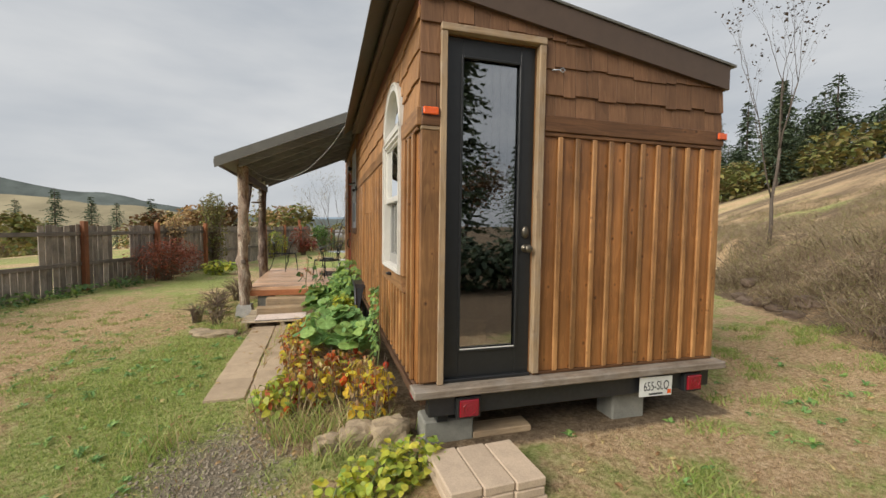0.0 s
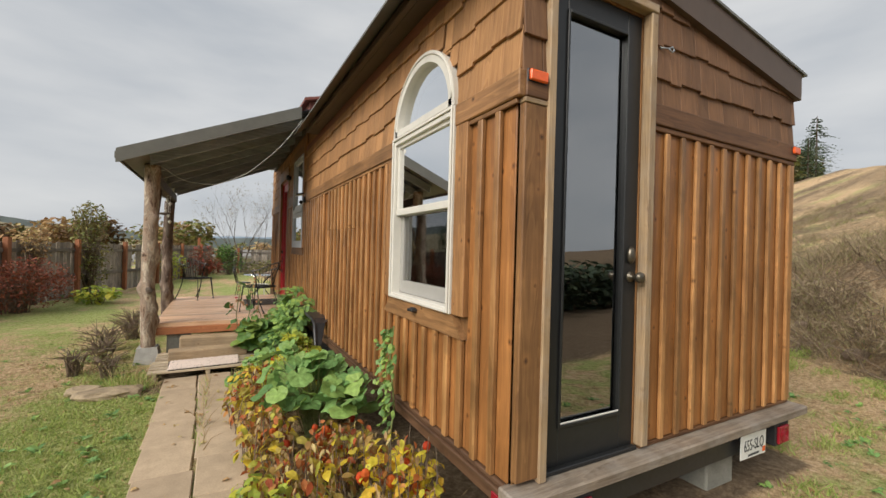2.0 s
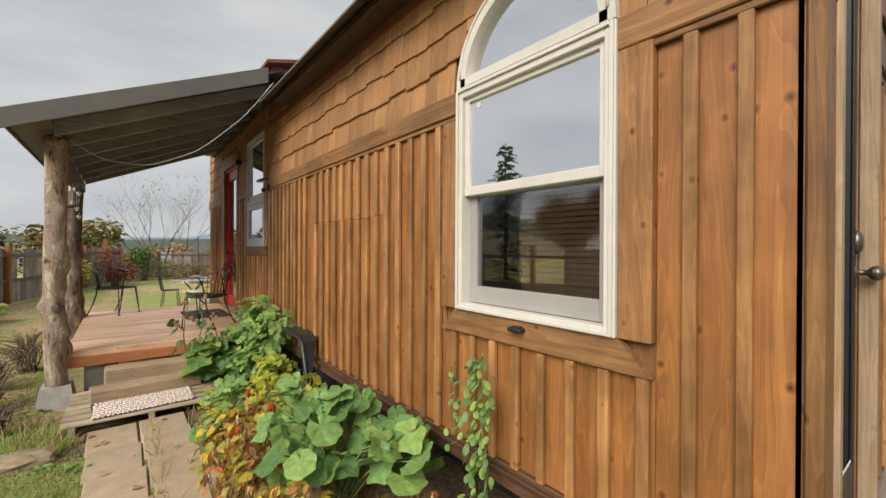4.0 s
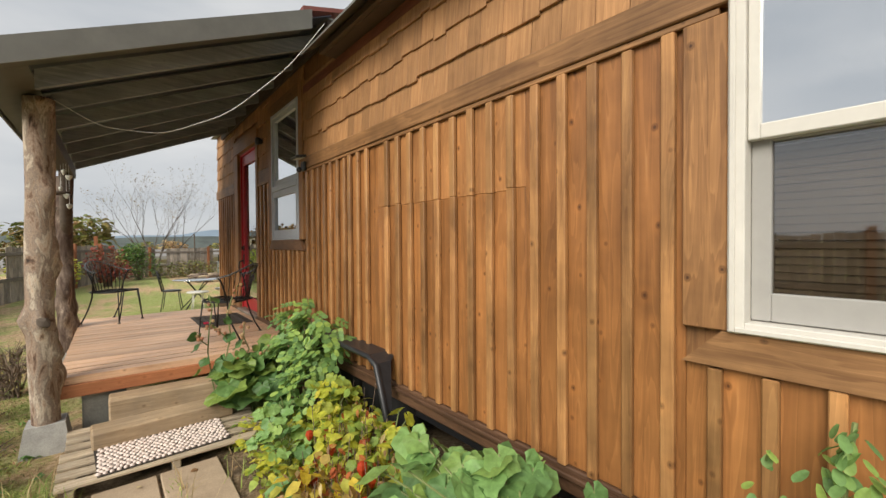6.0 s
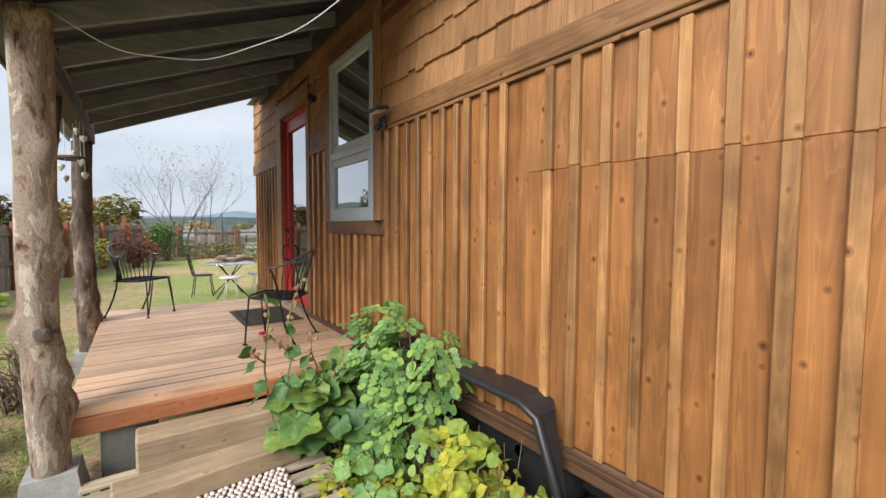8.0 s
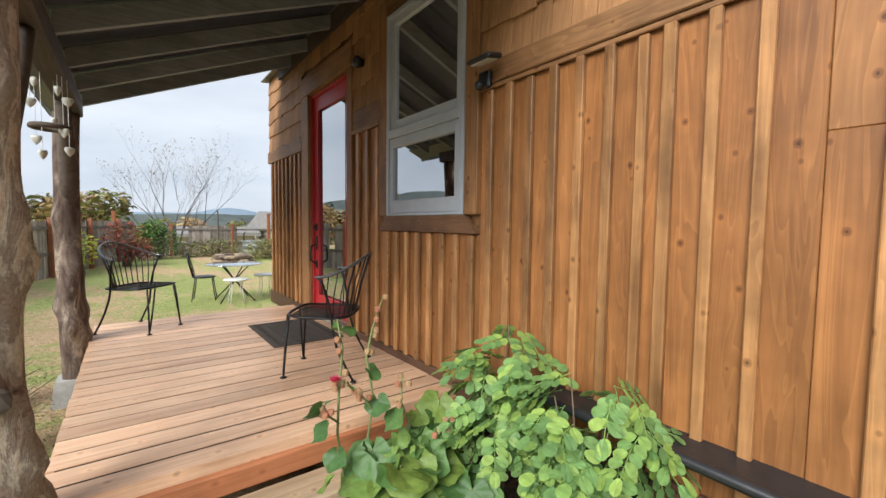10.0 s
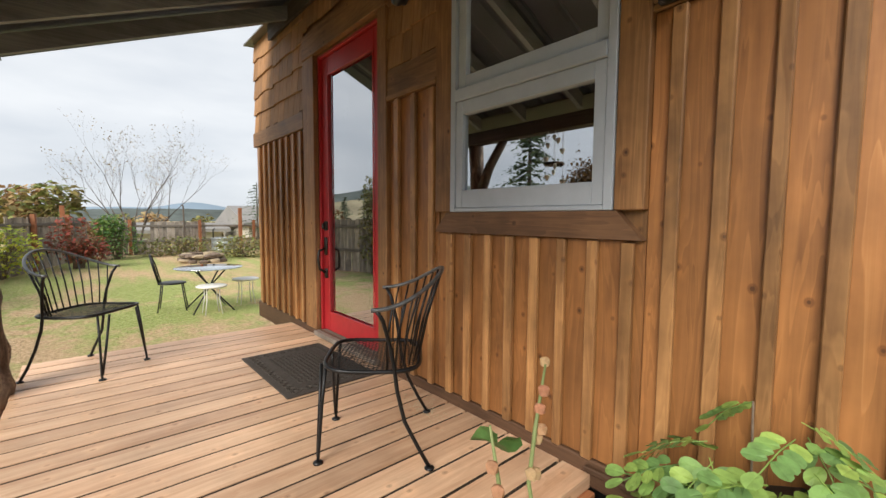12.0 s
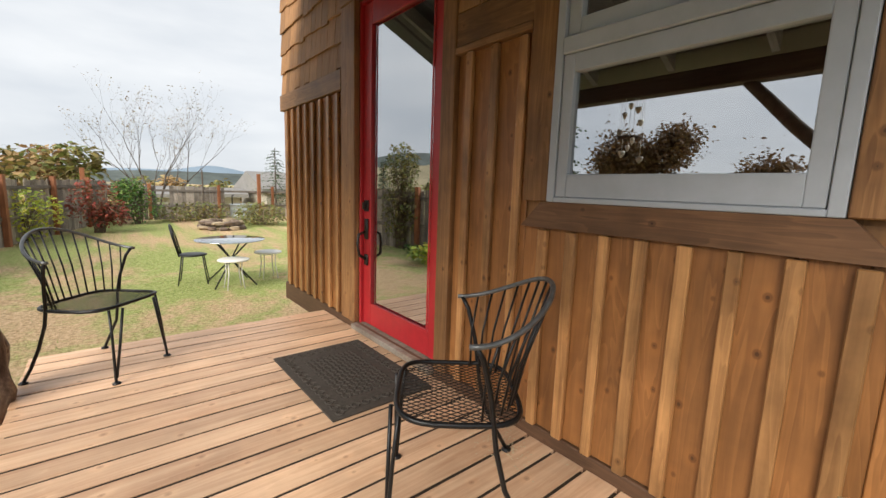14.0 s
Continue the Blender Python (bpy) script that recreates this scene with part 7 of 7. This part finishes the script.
# broad-leaved weeds lying flat in the lawn
ro = Build()
for k in range(560):
    x, y = (r4.uniform(-5.0, -0.35), 2.3 + 7.5 * r4.random() ** 1.3) if k % 4 else (r4.uniform(2.3, 7.0), r4.uniform(1.8, 6.0))
    if not free(x, y) or bank(x, y) > 0.3 or cover(x, y)[0] < 0.28:
        continue
    size = r4.uniform(0.03, 0.075)
    for j in range(r4.randrange(4, 9)):
        v, f = leaf_blade(size * r4.uniform(0.7, 1.3), size * 0.5, r4.uniform(0.05, 0.3))
        ro.add(v, f, pose(x + r4.uniform(-0.02, 0.02), y + r4.uniform(-0.02, 0.02), land(x, y) + 0.006, r4.uniform(-20, 20), r4.uniform(-40, 0), r4.uniform(0, 360)))
one("lawn_weeds", ro, GREEN, "flat broad-leaved green weeds in the worn lawn", "weeds", kind="stuff")
green_spots, straw_spots = [], []
while len(green_spots) < 56000:
    x, y = r4.uniform(-5.2, 1.25), 2.6 + 8.5 * r4.random() ** 1.4
    g, e, v = cover(x, y)
    if free(x, y) and r4.random() < (g - 0.15) * (1 - e * 0.6) * (1 - v):
        green_spots.append((x, y, 0.5 + 0.7 * g))
while len(straw_spots) < 30000:
    x, y = r4.uniform(-5.2, 1.25), 2.6 + 8.5 * r4.random() ** 1.4
    g, e, v = cover(x, y)
    if free(x, y) and r4.random() < (1.0 - g) * (1 - v):
        straw_spots.append((x, y, 0.7))
for _ in range(20000):
    x, y = r4.uniform(1.9, 7.5), r4.uniform(2.0, 7.0)
    if free(x, y) and bank(x, y) < 0.2:
        g = cover(x, y)[0]
        (green_spots if r4.random() < g - 0.12 else straw_spots).append((x, y, 0.8))
for _ in range(16000):
    x, y = r4.uniform(-5.2, 4.5), r4.uniform(11.8, 24)
    if free(x, y):
        (green_spots if r4.random() < cover(x, y)[0] * 0.7 else straw_spots).append((x, y, 1.1))
blades("grass", "short green lawn grass", green_spots, GRASSG, 0.012, 0.038, 0.0034, 1, 0.9)
blades("dry_grass", "short dry straw-coloured grass", straw_spots, STRAW, 0.010, 0.035, 0.0036, 2, 2.2)
clump = []
for cx, cy, sg in ((0.62, 3.72, 0.14), (0.85, 3.75, 0.14), (0.42, 3.75, 0.13), (1.02, 3.6, 0.1), (0.55, 3.9, 0.15), (0.72, 3.4, 0.14), (0.3, 4.15, 0.12), (-0.62, 7.3, 0.10), (-0.7, 7.55, 0.1), (-0.35, 3.75, 0.10), (0.95, 7.5, 0.2), (0.7, 7.1, 0.2)):
    clump += [(r4.gauss(cx, sg), r4.gauss(cy, sg), 1.0) for _ in range(110)]
for k in range(150):
    clump.append((r4.gauss(0.06, 0.02), r4.uniform(5.2, 7.4), 0.45))
blades("long_grass", "long arching grass tufts along the bed", clump, GRASSG, 0.06, 0.19, 0.004, 3, 0.9)
tuft = []
for k in range(70):
    cx, cy = r4.uniform(2.3, 7.5), r4.uniform(2.1, 6.5)
    if free(cx, cy) and bank(cx, cy) < 0.6:
        tuft += [(r4.gauss(cx, 0.10), r4.gauss(cy, 0.07), 1.0) for _ in range(150)]
for k in range(120):
    cx, cy = r4.uniform(-5.0, -0.4), r4.uniform(3.2, 9.5)
    tuft += [(r4.gauss(cx, 0.07), r4.gauss(cy, 0.05), 0.8) for _ in range(60)]
blades("grass_tufts", "scattered low green tufts in the lawn", [q for q in tuft if free(q[0], q[1])], GRASSG, 0.02, 0.07, 0.005, 7, 1.3)
blades("long_dry_grass", "long dry grass tufts along the bed", [(x + 0.02, y + 0.02, 0.9) for x, y, s in clump[::3]], STRAW, 0.08, 0.26, 0.0035, 4, 0.9)
weed_spots = []
while len(weed_spots) < 36000:
    x, y = 4.5 + 14 * r4.random() ** 1.5, r4.uniform(0.5, 16)
    d = bank(x, y)
    if 0.0 < d < 12 and noise.noise(Vector((x * 1.3, y * 1.3, 8))) > (-0.1 if d < 2 else 0.1):
        weed_spots.append((x, y, 2.1 if d < 1.6 else 1.0))
blades("dead_weeds", "tangle of dead grey-brown weeds on the bank", weed_spots, WEED, 0.06, 0.30, 0.004, 5, 1.6)
blades("bank_grass", "green grass tufts on the bank", [(x + 0.1, y, 0.6) for x, y, s in weed_spots[::6]], GRASSG, 0.06, 0.16, 0.006, 6, 0.6)

br = Build()
for _ in range(1500):
    x, y = r4.uniform(5.4, 12.0), r4.uniform(1.5, 9.5)
    if -0.1 < bank(x, y) < 1.5:
        z, a, ln = land(x, y), r4.uniform(0, 6.28), r4.uniform(0.3, 0.9)
        br.tube([(x, y, z + 0.02), (x + math.cos(a) * ln * 0.5, y + math.sin(a) * ln * 0.5, z + r4.uniform(0.05, 0.3)), (x + math.cos(a) * ln, y + math.sin(a) * ln, z + r4.uniform(0.02, 0.4))], [0.007, 0.005, 0.002], 4)
one("brushwood", br, TWIG, "dry branches tangled along the foot of the bank", "brushwood", kind="stuff")
for k in range(16):
    u = r4.uniform(0, 5.0)
    x, y = 6.6 + 0.541 * u + r4.uniform(-0.1, 0.5), 3.3 + 0.842 * u
    s = r4.uniform(0.18, 0.42)
    one("stone", Build().stone((s * 1.3, s, s * 0.7), 40 + k, (x, y, land(x, y) + 0.02), 0.3, 2), ROCKD, "rough brown stone in the foot of the bank", "stone", "stones in the bank")
for k in range(11):
    u, w = 0.75 * k, r4.uniform(0.15, 0.7)
    x, y = 6.31 + 0.541 * u + 0.842 * w, 2.88 + 0.842 * u - 0.541 * w
    bush("dead_brush", "tangled grey-brown dead brush at the foot of the bank", "bush", (x, y), ((x, y, land(x, y) + 0.16, 0.55, 0.5, 0.26),), 700, 0.12, 0.012, WEED, 800 + k, "dead brush on the bank", 40, TWIG)
gr = Build()
for _ in range(1500):
    x, y = r4.gauss(0.05, 0.38), r4.gauss(3.3, 0.5)
    if cover(x, y)[2] > 0.25:
        s = r4.uniform(0.008, 0.022)
        gr.add(*cbox_data(s, s * r4.uniform(0.6, 1), s * 0.6, s * 0.2), pose(x, y, land(x, y) + s * 0.2, r4.uniform(-30, 30), r4.uniform(-30, 30), r4.uniform(0, 180)))
one("gravel", gr, GRAVEL, "patch of loose brown-grey gravel", "gravel", kind="stuff")
# straw and cut stems lying loose
loose = []
for k in range(9000):
    x, y = (r4.uniform(1.6, 7.2), r4.uniform(1.6, 5.5)) if k % 2 else (r4.uniform(-4.8, 0.3), 2.2 + 6.5 * r4.random() ** 1.3)
    if free(x, y) and bank(x, y) < 0.8:
        loose.append((x, y, 0.6 if k % 5 else 1.3))
blades("loose_straw", "loose pale straw and cut stems on the ground", loose, STRAW, 0.02, 0.045, 0.0035, 11, 3.2)
blades("loose_stems", "loose brown stems and litter on the ground", [(x + 0.05, y - 0.07, s) for x, y, s in loose[::2]], DRYL, 0.015, 0.04, 0.005, 12, 2.8)
lt = Build()
for k in range(820):
    x, y = (r4.uniform(-5, 1.2), r4.uniform(2.6, 10)) if k % 3 else (r4.uniform(2.2, 6), r4.uniform(2.0, 6))
    if k % 32 == 0:
        x, y = r4.uniform(-0.3, 0.4), r4.uniform(4.7, 7.5)
    elif not free(x, y):
        continue
    s = r4.uniform(0.03, 0.07)
    v, f = leaf_blade(s, s * 0.6, 0.25)
    lt.add(v, f, pose(x, y, land(x, y) + (0.03 if -0.3 < x < 0.42 and 4.6 < y < 7.6 else 0.012), r4.uniform(-15, 15), r4.uniform(-15, 15), r4.uniform(0, 360)))
one("fallen_leaves", lt, DRYL, "fallen brown leaves scattered over the ground", "leaves", kind="stuff")

# ---- behind the start ----
# Made-up hedge out of view: something dark for the rear door to mirror.
for k in range(15):
    x = 1.2 + 1.3 * k
    bush("hedge_plant", "out-of-view dark hedge added to darken the rear door reflection", "hedge", (x, -3.2), ((x, -3.2, 0.55, 0.95, 0.7, 0.7),), 620, 0.24, 0.15, NEEDLE, 700 + k, "evergreen hedge", 10)
